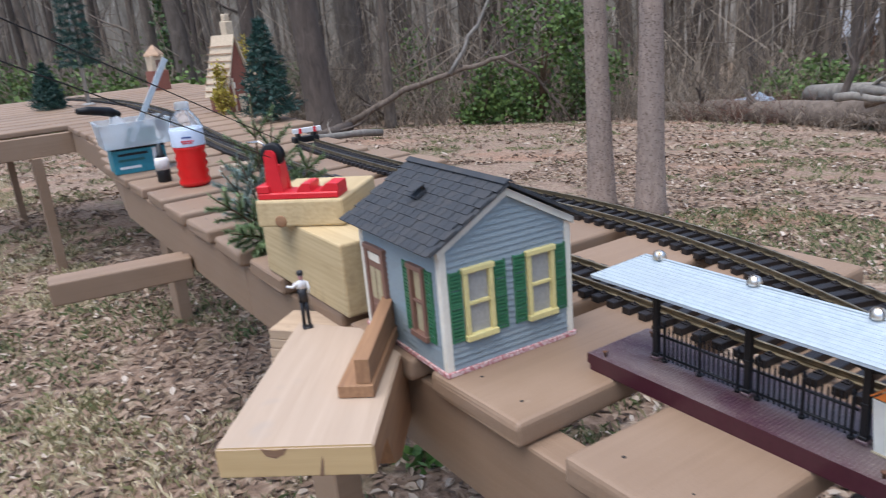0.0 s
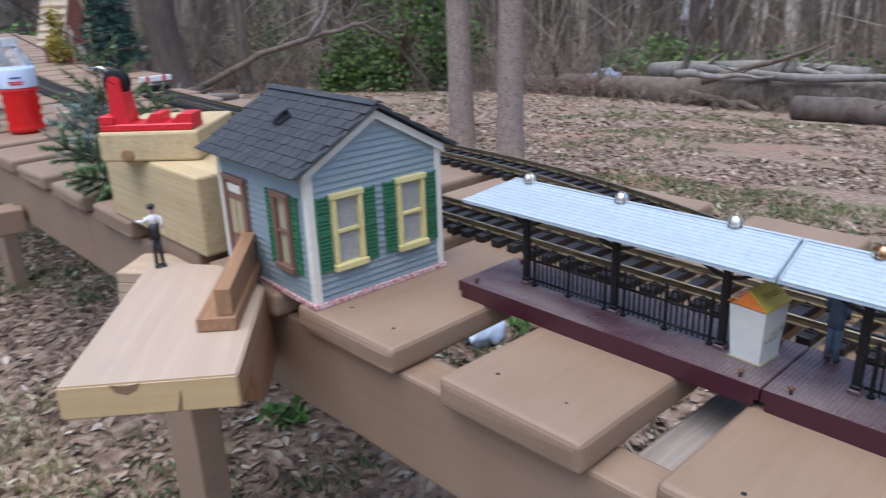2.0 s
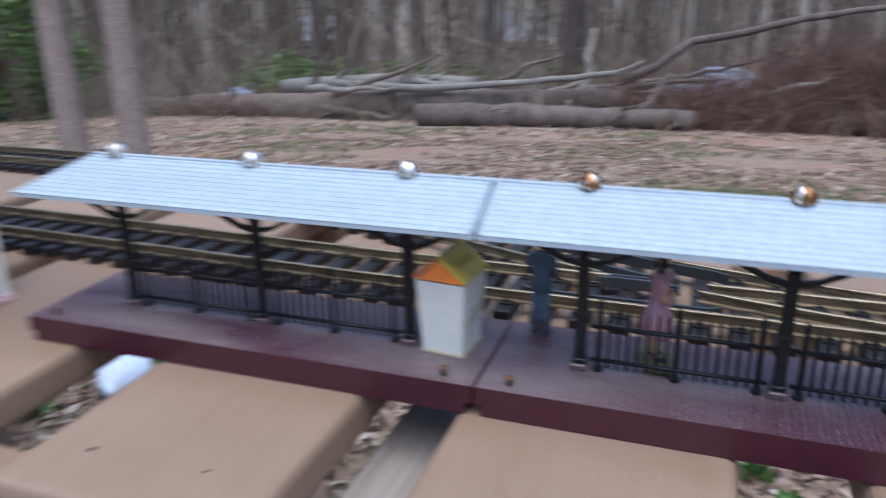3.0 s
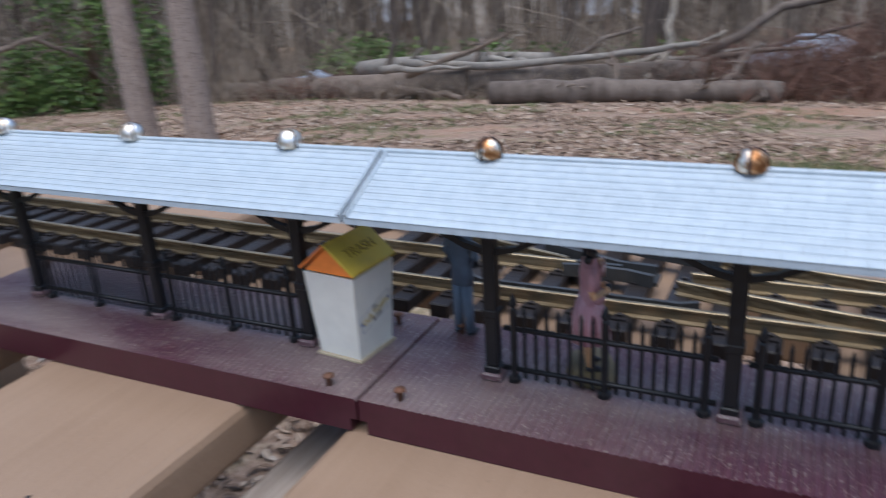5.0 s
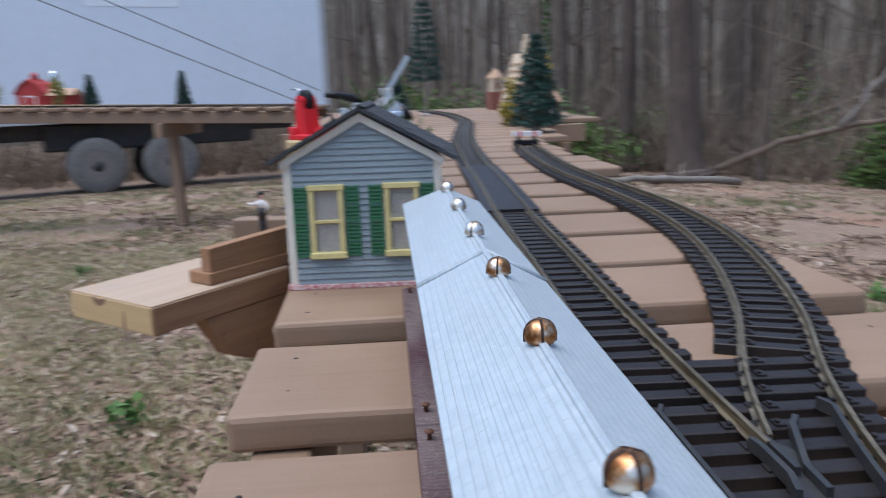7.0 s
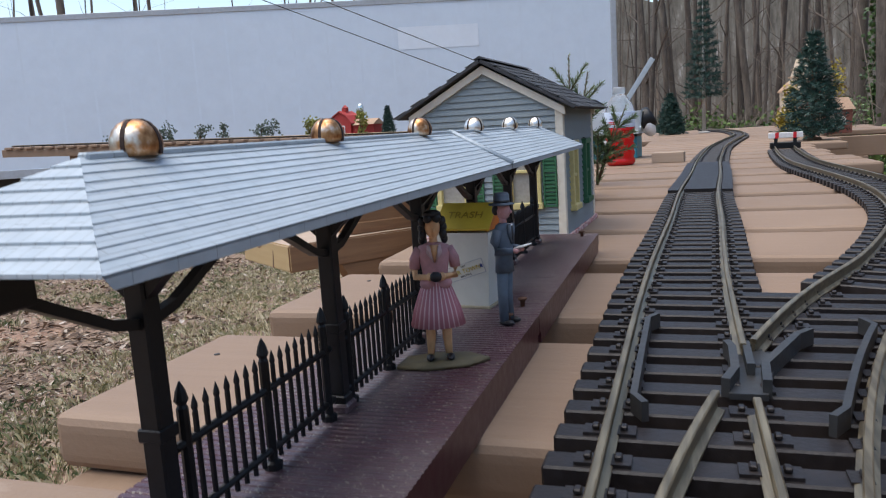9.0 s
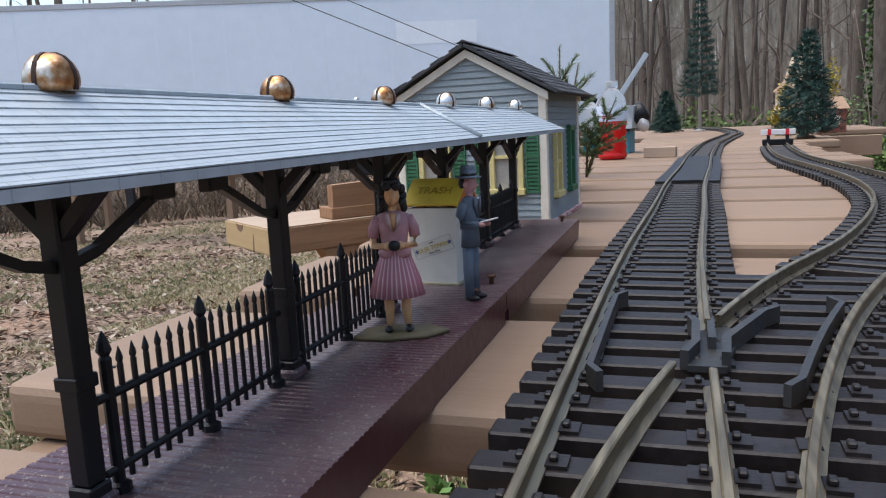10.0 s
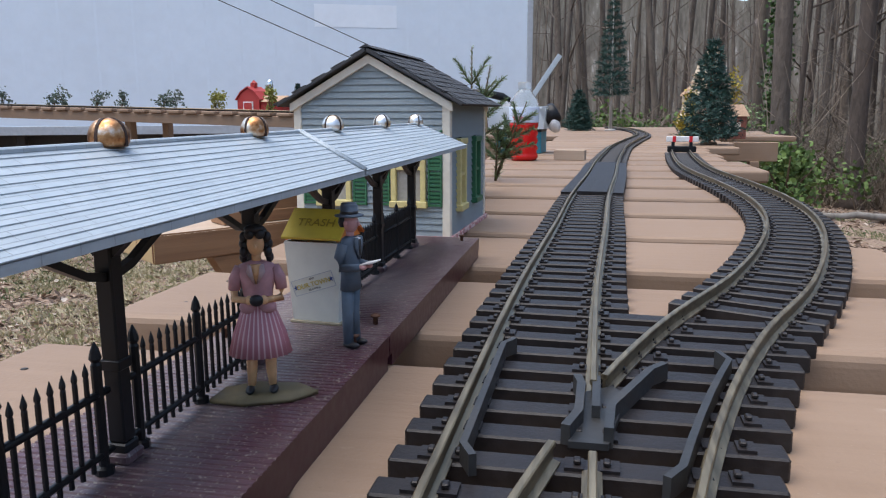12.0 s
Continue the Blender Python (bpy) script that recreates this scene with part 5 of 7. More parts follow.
def sprig(x, y, z, stems, label, mat, seed):
    rnd = random.Random(seed)
    ob = thing("fir_sprig", move(x, y, z), label, "fir sprig", "fir sprigs")
    br = []
    for s in stems:
        part("stem", bm_tube([(0, 0, 0), tuple(Vector(s) * 0.5 + Vector((0, 0, 0.004))), s], [0.0022, 0.0017, 0.0008], 6), M_STEM, ob)
        br.append(((0, 0, 0), s))
        v = Vector(s)
        side = v.cross(Vector((0.3, 0.8, 0.2))).normalized()
        for t in (0.38, 0.55, 0.72):
            for k in (-1, 1):
                tip = v * (t + 0.2) + side * k * v.length * 0.34 * (1.15 - t)
                part("stem", bm_tube([tuple(v * t), tuple(tip)], [0.0012, 0.0006], 5), M_STEM, ob)
                br.append((tuple(v * t), tuple(tip)))
    me = needles(br, 0.0135, 95, seed, 0.00085)
    me.materials.append(mat)
    part("foliage", me, None, ob)
    return ob


sprig(-0.160, 0.93, DECK, [(0.002, 0.0, 0.215), (0.032, 0.0, 0.185), (-0.014, 0.01, 0.14)], "upright green fir sprig standing on the deck", M_SPRIG, 21)
sprig(-0.165, 0.90, DECK, [(-0.062, 0.0, 0.118), (-0.030, 0.02, 0.135), (-0.052, -0.01, 0.075)], "blue-green fir sprig sprawling on the deck", M_SPRIG_BLUE, 22)
sprig(-0.165, 0.88, DECK, [(-0.090, 0.0, 0.090), (-0.078, -0.03, 0.038), (-0.05, -0.05, 0.012)], "green fir sprig drooping over the deck edge", M_SPRIG, 23)
sprig(-0.118, 0.93, DECK, [(0.050, 0.0, 0.128), (0.030, 0.01, 0.095), (0.004, 0.0, 0.09)], "small green fir sprig behind the toy cableway", M_SPRIG, 24)


# ------------------------------------------------------------------ drink, tub and tools
def clear_plastic(name, tint=(0.9, 0.93, 0.95), rough=0.12, alpha=0.35):
    m = Nodes(name, rough)
    m.color(tint)
    m.b.inputs["Transmission Weight"].default_value = 1.0 - alpha
    m.b.inputs["IOR"].default_value = 1.12
    return m.mat


M_CLEAR = clear_plastic("clear_bottle_plastic", (0.9, 0.93, 0.95), 0.1, 0.12)
M_TUB = clear_plastic("cloudy_tub_plastic", (0.86, 0.91, 0.94), 0.3, 0.22)
M_DRINK = painted("red_soft_drink", (0.62, 0.012, 0.012), 0.12, 60, 0.05, 0.0, 0.0)
M_LABELB = painted("white_blue_bottle_label", (0.62, 0.7, 0.82), 0.35, 70, 0.12, 0.02)
M_TEAL = painted("teal_carton", (0.02, 0.20, 0.26), 0.45, 60, 0.2, 0.06)
M_TEAL2 = painted("dark_teal_carton", (0.015, 0.10, 0.10), 0.45, 60, 0.2, 0.06)

bottle = thing("drink_bottle", move(-0.121, 1.47, DECK), "clear plastic bottle half full of red drink, pale label", "bottle")
part("drink", bm_lathe([(0.0, 0.0015), (0.028, 0.001), (0.0335, 0.008)] + [(0.0335 - 0.0034 * (i % 2), 0.012 + 0.0085 * i) for i in range(9)] + [(0.0340, 0.090), (0.0, 0.090)], 28), M_DRINK, bottle, "red drink in ribbed bottle")
part("label", bm_lathe([(0.0349, 0.088), (0.0351, 0.089), (0.0351, 0.122), (0.0349, 0.123)], 28), M_LABELB, bottle, "pale blue paper label")
for z, w in ((0.108, 0.020), (0.100, 0.026), (0.096, 0.02)):
    part("label_bar", bm_box(-w / 2, -0.0357, z - 0.0012, w / 2, -0.0340, z + 0.0012), M_BLUE if z > 0.105 else M_RED, bottle, at=pose(0, 0, 0, 0, 0, -18))
part("shoulder", bm_lathe([(0.0345, 0.090), (0.0345, 0.124), (0.031, 0.138), (0.021, 0.153), (0.0135, 0.162), (0.0132, 0.166)], 28), M_CLEAR, bottle, "clear empty shoulder")
part("cap", bm_lathe([(0.0142, 0.164), (0.0146, 0.166), (0.0146, 0.177), (0.0130, 0.1795), (0, 0.1797)], 24), M_TUB, bottle, "cloudy ridged cap")

small = thing("glue_bottle", move(-0.158, 1.585, DECK), "small black and white glue bottle", "bottle")
part("body", bm_lathe([(0.014, 0), (0.0155, 0.003), (0.0155, 0.025), (0.0145, 0.028)], 16), M_BLACK, small)
part("label", bm_lathe([(0.0158, 0.028), (0.0158, 0.05), (0.012, 0.056)], 16), M_PAPER, small)
part("nozzle", bm_lathe([(0.012, 0.056), (0.008, 0.062), (0.005, 0.085), (0, 0.086)], 12), M_BLACK, small)

carton = thing("screw_carton", pose(-0.226, 1.785, DECK, 0, 0, -4), "teal and black printed carton on the deck", "carton")
part("box", bm_box(0, 0, 0.0003, 0.125, 0.11, 0.058, 0.0012), M_TEAL, carton)
part("lid", bm_box(-0.001, -0.001, 0.0585, 0.126, 0.111, 0.066, 0.0012), M_BLACK, carton)
for z, w, m in ((0.012, 0.05, M_PAPER), (0.030, 0.06, M_TEAL2), (0.044, 0.07, M_BLACK)):
    part("print_bar", bm_box(0.012, -0.0012, z, 0.012 + w, -0.0002, z + 0.006), m, carton)
part("barcode_panel", bm_box(0.093, -0.0016, 0.006, 0.113, -0.0002, 0.056), M_PAPER, carton, "white panel with dark bars")
for i in range(6):
    part("print_bar", bm_box(0.100, -0.0024, 0.010 + 0.004 * i, 0.110, -0.0017, 0.012 + 0.004 * i), M_INK, carton)

tub = thing("plastic_tub", pose(-0.243, 1.755, DECK + 0.0665, 0, 0, -3), "cloudy plastic tub of tools on a teal carton", "tub")
o, i_ = [], []
for z, e in ((0.0, 0.0), (0.058, 0.006)):
    o.append((-e, -e, 0.15 + e, 0.13 + e, z))
b = bmesh.new()
rings = []
for x0, y0, x1, y1, z in (o[0], o[1], (o[1][0] + 0.002, o[1][1] + 0.002, o[1][2] - 0.002, o[1][3] - 0.002, 0.058), (0.002, 0.002, 0.148, 0.128, 0.002)):
    rings.append([b.verts.new(p) for p in ((x0, y0, z), (x1, y0, z), (x1, y1, z), (x0, y1, z))])
for p, q in zip(rings, rings[1:]):
    for k in range(4):
        b.faces.new((p[k], p[(k + 1) % 4], q[(k + 1) % 4], q[k]))
b.faces.new(rings[0][::-1])
b.faces.new(rings[-1])
part("tub_body", b, M_TUB, tub)
part("rim", bm_sweep([(-0.0035, 0.0), (0.0035, 0.0), (0.0035, 0.003), (-0.0035, 0.003)], [(-0.006, -0.006, 0.0575), (0.156, -0.006, 0.0575), (0.156, 0.136, 0.0575), (-0.006, 0.136, 0.0575), (-0.006, -0.006, 0.0575)]), M_TUB, tub)
inner_box = thing("parts_box", pose(-0.195, 1.775, DECK + 0.070, 0, 0, 6), "green cardboard box lying in the plastic tub", "box")
part("box", bm_box(0, 0, 0, 0.08, 0.07, 0.035, 0.001), M_TEAL2, inner_box)
part("flap", bm_box(0, 0, 0.0353, 0.08, 0.02, 0.0365), M_BLACK, inner_box)
spray = thing("spray_bottle", pose(-0.190, 1.80, DECK + 0.070, 8, -14, 20), "white spray bottle with black trigger, standing in the tub", "spray bottle")
part("body", bm_lathe([(0.02, 0), (0.022, 0.01), (0.022, 0.05), (0.012, 0.07), (0.010, 0.076)], 18), M_PAPER, spray)
part("trigger", bm_tube([(0.012, 0, 0.072), (-0.005, 0, 0.088), (-0.055, 0, 0.112), (-0.082, 0, 0.121)], [0.010, 0.011, 0.010, 0.007], 10), M_BLACK, spray, "black spray trigger")
stick = thing("paint_stick", pose(-0.178, 1.775, DECK + 0.075, -6, 33, 0), "pale blue-grey stirring stick leaning in the tub", "stick")
part("stick", bm_box(-0.007, -0.0016, 0, 0.007, 0.0016, 0.225, 0.001), M_ROOFWHITE, stick)
roll = thing("cloth_roll", pose(-0.125, 1.80, DECK + 0.075, 0, 60, 10), "black and white striped roll of cloth", "roll")
part("core", bm_lathe([(0.0, -0.02), (0.026, -0.02), (0.03, -0.012), (0.03, 0.012), (0.026, 0.02), (0, 0.02)], 18), M_BLACK, roll, at=move(0, 0, 0.055))
part("rag", oval(0.02, 0.0, 0.05, 0.03, 0.03, 0.018), M_PAPER, roll, "white crumpled rag")
raw = thing("raw_offcut", pose(-0.052, 1.49, DECK, 0, 0, -6), "raw pine offcut lying on the deck", "wood offcut")
part("offcut", bm_box(0, 0, 0.0003, 0.072, 0.036, 0.024, 0.001), M_PINE, raw)

# buffer stop at the end of the siding
buf = thing("buffer_stop", pose(0.264, 1.745, DECK + TIE_T, 0, 0, -4), "black toy buffer stop with red and white beam", "buffer stop")
for sx in (-0.026, 0.018):
    part("frame", bm_prism([(-0.006, 0.0), (0.026, 0.0), (0.014, 0.030), (-0.004, 0.032)], sx, sx + 0.008, "x"), M_BLACK, buf)
part("sill", bm_box(-0.036, 0.0, 0.0, 0.036, 0.028, 0.016, 0.002), M_BLACK, buf)
part("beam", bm_box(-0.040, -0.010, 0.027, 0.040, -0.003, 0.041, 0.001), M_PAPER, buf, "white beam")
for sx in (-0.024, 0.017):
    part("stripe", bm_box(sx, -0.0112, 0.0268, sx + 0.008, -0.0098, 0.0412), M_RED, buf)

# model village at the far edge of the deck
M_BRICKR = painted("red_brown_model_brick", (0.22, 0.075, 0.05), 0.7, 140, 0.25, 0.1)
M_STONE = painted("cream_model_stone", (0.55, 0.44, 0.31), 0.7, 140, 0.2, 0.15)
M_TIMB = painted("tan_model_roof", (0.42, 0.27, 0.17), 0.7, 140, 0.25, 0.15)
M_YBUSH = foliage("yellow_lichen", (0.20, 0.15, 0.015), (0.42, 0.33, 0.05), 0.8)
cottage = thing("model_cottage", pose(0.500, 2.93, DECK, 0, 0, 18) @ Matrix.Diagonal((1.12, 1.12, 1.12, 1)), "steep gabled brick and timber model cottage with stone chimney", "model house", "model houses")
part("gable_house", bm_prism([(-0.055, 0.0), (0.055, 0.0), (0.055, 0.075), (0.0, 0.25), (-0.055, 0.075)], 0, 0.12), M_BRICKR, cottage)
for s in (-1, 1):
    part("roof", bm_prism([(0, 0.262), (s * 0.066, 0.052), (s * 0.072, 0.056), (0, 0.272)], -0.008, 0.128), M_STONE, cottage, "pale shingled steep roof")
    for k in range(7):
        z = 0.075 + 0.026 * k
        x = s * (0.0655 - 0.0082 * k)
        part("roof_course", bm_box(min(x, x + s * 0.004), -0.0095, z, max(x, x + s * 0.004), 0.1295, z + 0.004), M_TIMB, cottage)
part("wing", bm_box(0.05, 0.02, 0.0, 0.15, 0.11, 0.085, 0.002), M_BRICKR, cottage)
part("wing_roof", bm_prism([(0.014, 0.082), (0.115, 0.082), (0.065, 0.125)], 0.045, 0.157, "x"), M_TIMB, cottage)
part("chimney", bm_box(0.012, 0.05, 0.2, 0.046, 0.085, 0.32, 0.003), M_STONE, cottage, "rough cream stone chimney")
part("chimney_cap", bm_box(0.018, 0.056, 0.32, 0.040, 0.079, 0.345, 0.003), M_STONE, cottage)
part("door", bm_box(-0.014, -0.0035, 0.0, 0.014, -0.0002, 0.06), M_STONE, cottage)
for x in (-0.038, 0.024):
    part("timber_post", bm_box(x, -0.003, 0.0, x + 0.008, -0.0003, 0.12), M_STONE, cottage)
    part("window", bm_box(x - 0.002, -0.0025, 0.082, x + 0.014, -0.0003, 0.105), M_TRIM, cottage)
for x in (0.07, 0.105):
    part("window", bm_box(x, 0.017, 0.028, x + 0.02, 0.0198, 0.06), M_TRIM, cottage)
tower = thing("model_tower", move(0.66, 5.0, DECK, 10) @ Matrix.Diagonal((1.35, 1.35, 1.35, 1)), "small square stone and brick model tower", "model house", "model houses")
part("base", bm_box(-0.04, -0.04, 0, 0.04, 0.04, 0.09, 0.002), M_BRICKR, tower)
part("upper", bm_box(-0.032, -0.032, 0.09, 0.032, 0.032, 0.16, 0.002), M_STONE, tower)
part("roof", bm_lathe([(0.052, 0.158), (0.05, 0.166), (0.008, 0.205), (0, 0.21)], 4, False), M_TIMB, tower)
part("window", bm_box(-0.012, -0.035, 0.105, 0.012, -0.031, 0.14), M_BROWNFRAME, tower)


def bush(x, y, z, r, h, mat, label, seed, leaf=0.012, n=420, name="model_bush", cat="bush", group="model bushes"):
    """A clump of many small leaf blades with a ragged outline, on short stems."""
    rnd = random.Random(seed)
    ob = thing(name, move(x, y, z), label, cat, group)
    stems, vs, fs = bmesh.new(), [], []
    for k in range(5):
        a = rnd.uniform(0, 6.28)
        tip = (r * 0.6 * math.cos(a), r * 0.6 * math.sin(a), h * rnd.uniform(0.6, 0.9))
        absorb(stems, bm_tube([(0, 0, 0), (tip[0] * 0.4, tip[1] * 0.4, h * 0.4), tip], [r * 0.05, r * 0.035, r * 0.012], 5))
    part("stem", stems, M_STEM, ob)
    clumps = [(rnd.gauss(0, r * 0.42), rnd.gauss(0, r * 0.42), h * rnd.uniform(0.15, 0.95)) for _ in range(9)]
    for i in range(n):
        c = rnd.choice(clumps)
        p = Vector((c[0] + rnd.gauss(0, r * 0.25), c[1] + rnd.gauss(0, r * 0.25), max(0.004, c[2] + rnd.gauss(0, h * 0.13))))
        d = Vector((rnd.gauss(0, 1), rnd.gauss(0, 1), rnd.gauss(0, 1))).normalized() * leaf
        s = d.cross(Vector((rnd.gauss(0, 1), rnd.gauss(0, 1), rnd.gauss(0, 1)))).normalized() * leaf * 0.45
        k = len(vs)
        vs += [tuple(p), tuple(p + d * 0.5 + s), tuple(p + d), tuple(p + d * 0.5 - s)]
        fs.append((k, k + 1, k + 2, k + 3))
    me = bpy.data.meshes.new("leaves")
    me.from_pydata(vs, [], fs)
    me.materials.append(mat)
    part("foliage", me, None, ob)
    return ob


bush(0.415, 2.92, DECK, 0.03, 0.17, M_YBUSH, "yellow lichen bush beside the model cottage", 31)
bush(0.61, 3.16, DECK, 0.04, 0.25, M_YBUSH, "yellow lichen bush beside the model cottage", 32)
bush(0.405, 2.86, DECK, 0.03, 0.10, M_YBUSH, "low yellow lichen bush beside the model cottage", 33)
bush(0.72, 3.50, DECK, 0.10, 0.15, M_SPRIG, "green model bush on the far deck", 34)


# ------------------------------------------------------------------ second trestle by the trailer
far_deck = thing("far_trestle", move(0, 0, 0), "brown timber trestle with toy track in front of a trailer", "trestle")
A2, B2 = Vector((-0.55, 4.72, 0.575)), Vector((-6.6, 5.95, 0.725))
DIR2 = (B2 - A2).normalized()
YAW2 = math.degrees(math.atan2(DIR2.y, DIR2.x))
SIDE2 = Vector((-DIR2.y, DIR2.x, 0)).normalized()


def far_point(s, w=0.0, h=0.0):
    """A point on the far trestle's top: s along it, w across, h up."""
    p = A2 + DIR2 * s + SIDE2 * w
    return Vector((p.x, p.y, p.z + h))


LEN2 = (B2 - A2).length
TILT2 = -math.degrees(math.atan2(DIR2.z, math.hypot(DIR2.x, DIR2.y)))
for w in (0.21, -0.21):
    part("beam", bm_box(0, -0.019, -0.075, LEN2, 0.019, 0, 0.003), M_BEAM, far_deck, at=pose(*far_point(0, w, -0.026), 0, TILT2, YAW2))
s = 0.0
PL2 = mesh_of("plank", worn_plank(0.50, 0.118, PLANK_T, 77), M_DECK)
while s < LEN2 - 0.1:
    part("plank", PL2, None, far_deck, at=pose(*far_point(s, 0.25, -0.024), 0, 0, YAW2 - 90))
    s += 0.166
for s, w in ((1.0, 0.05), (3.12, 0.10), (3.06, -0.25), (5.2, 0.1), (5.2, -0.25)):
    p = far_point(s, w)
    g = ground_z(p.x, p.y)
    part("post", bm_box(-0.032, -0.032, g - 0.03, 0.032, 0.032, p.z - 0.06, 0.003), M_BEAM, far_deck, at=pose(p.x, p.y, 0, 0, 0, YAW2))
for s in (3.1,):
    a, b_ = far_point(s, 0.3, -0.30), far_point(s, -0.3, -0.30)
    beam("brace", a, b_, 0.036, 0.09, M_BEAM, far_deck)
a, b_ = far_point(0.98, 0.3, -0.10), far_point(0.98, -0.3, -0.10)
beam("brace", a, b_, 0.05, 0.09, M_BEAM, far_deck)
far_track = thing("far_track", move(0, 0, 0), "toy railway track along the far trestle", "railway track", "railway tracks")
for w in (-0.022, 0.022):
    part("rail", bm_tube([far_point(0.1, 0.09 + w, 0.012), far_point(LEN2, 0.09 + w, 0.012)], 0.004, 6), M_RAIL, far_track)
s = 0.12
while s < LEN2:
    part("tie", TIE, None, far_track, at=pose(*far_point(s, 0.09), 0, 0, YAW2 - 90))
    s += 0.045

barn = thing("model_barn", pose(*far_point(2.05, -0.10), 0, 0, YAW2 + 180), "red model barn with pale trim and a grey silo", "model house", "model houses")
M_BARN = painted("red_barn_paint", (0.40, 0.035, 0.03), 0.6, 120, 0.2, 0.1)
part("barn_body", bm_prism([(-0.10, 0), (0.10, 0), (0.10, 0.09), (0.06, 0.14), (0, 0.175), (-0.06, 0.14), (-0.10, 0.09)], -0.08, 0.08), M_BARN, barn)
for sx in (-1, 1):
    part("barn_roof", bm_prism([(0, 0.18), (sx * 0.062, 0.145), (sx * 0.112, 0.085), (sx * 0.115, 0.091), (sx * 0.064, 0.152), (0, 0.188)], -0.09, 0.09), M_BARN, barn)
part("cupola", bm_box(-0.02, -0.02, 0.18, 0.02, 0.02, 0.215, 0.002), M_BARN, barn)
part("cupola_roof", bm_lathe([(0.032, 0.214), (0, 0.24)], 4, False), M_BARN, barn)
part("barn_door", bm_box(-0.045, -0.084, 0.0, 0.045, -0.0802, 0.075), M_PAPER, barn, "pale framed barn door")
part("barn_door_leaf", bm_box(-0.036, -0.087, 0.004, 0.036, -0.0842, 0.066), M_BARN, barn)
part("shed", bm_box(0.10, -0.06, 0.0, 0.30, 0.07, 0.075, 0.002), M_BARN, barn)
part("shed_roof", bm_prism([(-0.075, 0.072), (0.085, 0.072), (0.005, 0.118)], 0.09, 0.31, "x"), M_TIMB, barn)
part("silo", bm_lathe([(0.024, 0), (0.024, 0.22), (0.018, 0.238), (0, 0.246)], 14), M_SILVER, barn, "grey silo", at=move(0.072, 0.11, 0))
M_LIME = foliage("lime_lichen", (0.16, 0.17, 0.03), (0.36, 0.36, 0.09), 0.8)
p = far_point(2.42, -0.1)
bush(p.x, p.y, p.z, 0.07, 0.13, M_LIME, "lime green model bush beside the red barn", 41, 0.02, 360)
p = far_point(1.80, 0.05)
bush(p.x, p.y, p.z, 0.05, 0.17, M_LIME, "lime green model bush beside the red barn", 42, 0.02, 300)
M_DULL = foliage("grey_green_sprig", (0.05, 0.08, 0.06), (0.14, 0.18, 0.14), 0.8)
for k, (s, h) in enumerate(((2.78, 0.13), (2.92, 0.10), (3.35, 0.14), (3.62, 0.13), (4.02, 0.15), (4.12, 0.12), (4.75, 0.13))):
    p = far_point(s, -0.05)
    bush(p.x, p.y, p.z, 0.06, h, M_DULL, "grey-green model sprig on the far trestle", 50 + k, 0.022, 150)
for k, s in enumerate((1.62, 0.95)):
    p = far_point(s, -0.05)
    conifer(p.x, p.y, p.z, 0.21 + 0.02 * k, 0.05, 0.05, "small artificial fir on the far trestle", 60 + k, M_STEM)

# ------------------------------------------------------------------ trailer
M_TRAILER = painted("white_trailer_sheet", (0.69, 0.775, 0.86), 0.4, 6, 0.03, 0.05, 0.02)
M_PATCH = painted("pale_trailer_patch", (0.80, 0.86, 0.92), 0.35, 6, 0.03, 0.03, 0.02)
M_TYRE = painted("grey_worn_tyre", (0.15, 0.147, 0.14), 0.85, 20, 0.3, 0.3)
M_RIM = painted("rusty_grey_rim", (0.17, 0.155, 0.145), 0.5, 20, 0.25, 0.25)
M_STEEL = painted("dark_trailer_steel", (0.03, 0.03, 0.033), 0.6, 20, 0.3, 0.2)
M_ALU = painted("dull_aluminium", (0.42, 0.45, 0.48), 0.4, 20, 0.1, 0.1)
TR = Vector((-1.20, 14.7))
TYAW = math.degrees(math.atan2(-0.42, -1.0))
TB, TT = 0.30, 3.05
trailer = thing("semi_trailer", pose(TR.x, TR.y, 0, 0, 0, TYAW), "white box semi-trailer parked at the edge of the wood", "trailer")
part("box", bm_box(0, -2.5, TB, 14.0, 0, TT, 0.02), M_TRAILER, trailer, "white sheet-sided box")
for i in range(1, 24):
    part("seam", bm_box(0.6 * i - 0.02, 0.0002, TB + 0.12, 0.6 * i + 0.02, 0.0012, TT - 0.1), M_TRAILER, trailer)
part("corner_post", bm_box(-0.03, -0.06, TB - 0.02, 0.08, 0.022, TT + 0.01, 0.01), M_ALU, trailer, "dull aluminium corner post")
part("top_rail", bm_box(0, -0.02, TT - 0.08, 14, 0.015, TT + 0.015, 0.005), M_ALU, trailer)
part("bottom_rail", bm_box(0, -0.02, TB - 0.05, 14, 0.018, TB + 0.10, 0.005), M_ALU, trailer)
part("patch", bm_box(2.6, 0.0045, 2.15, 4.1, 0.006, 2.55), M_PATCH, trailer, "paler rectangular patch")
part("underframe", bm_box(0.1, -1.8, TB - 0.35, 13.5, -0.7, TB - 0.05, 0.02), M_STEEL, trailer)
part("bogie", bm_box(1.4, -2.2, TB - 0.55, 5.0, -0.5, TB - 0.08, 0.03), M_STEEL, trailer)
part("landing_leg", bm_box(9.2, -0.5, -1.0, 9.35, -0.35, TB, 0.01), M_STEEL, trailer)
part("side_guard", bm_tube([(6.2, -0.1, TB), (6.3, -0.1, TB - 0.4), (7.4, -0.1, TB - 0.4), (7.5, -0.1, TB)], 0.035, 8), M_STEEL, trailer)
cs, sn = math.cos(radians(TYAW)), math.sin(radians(TYAW))
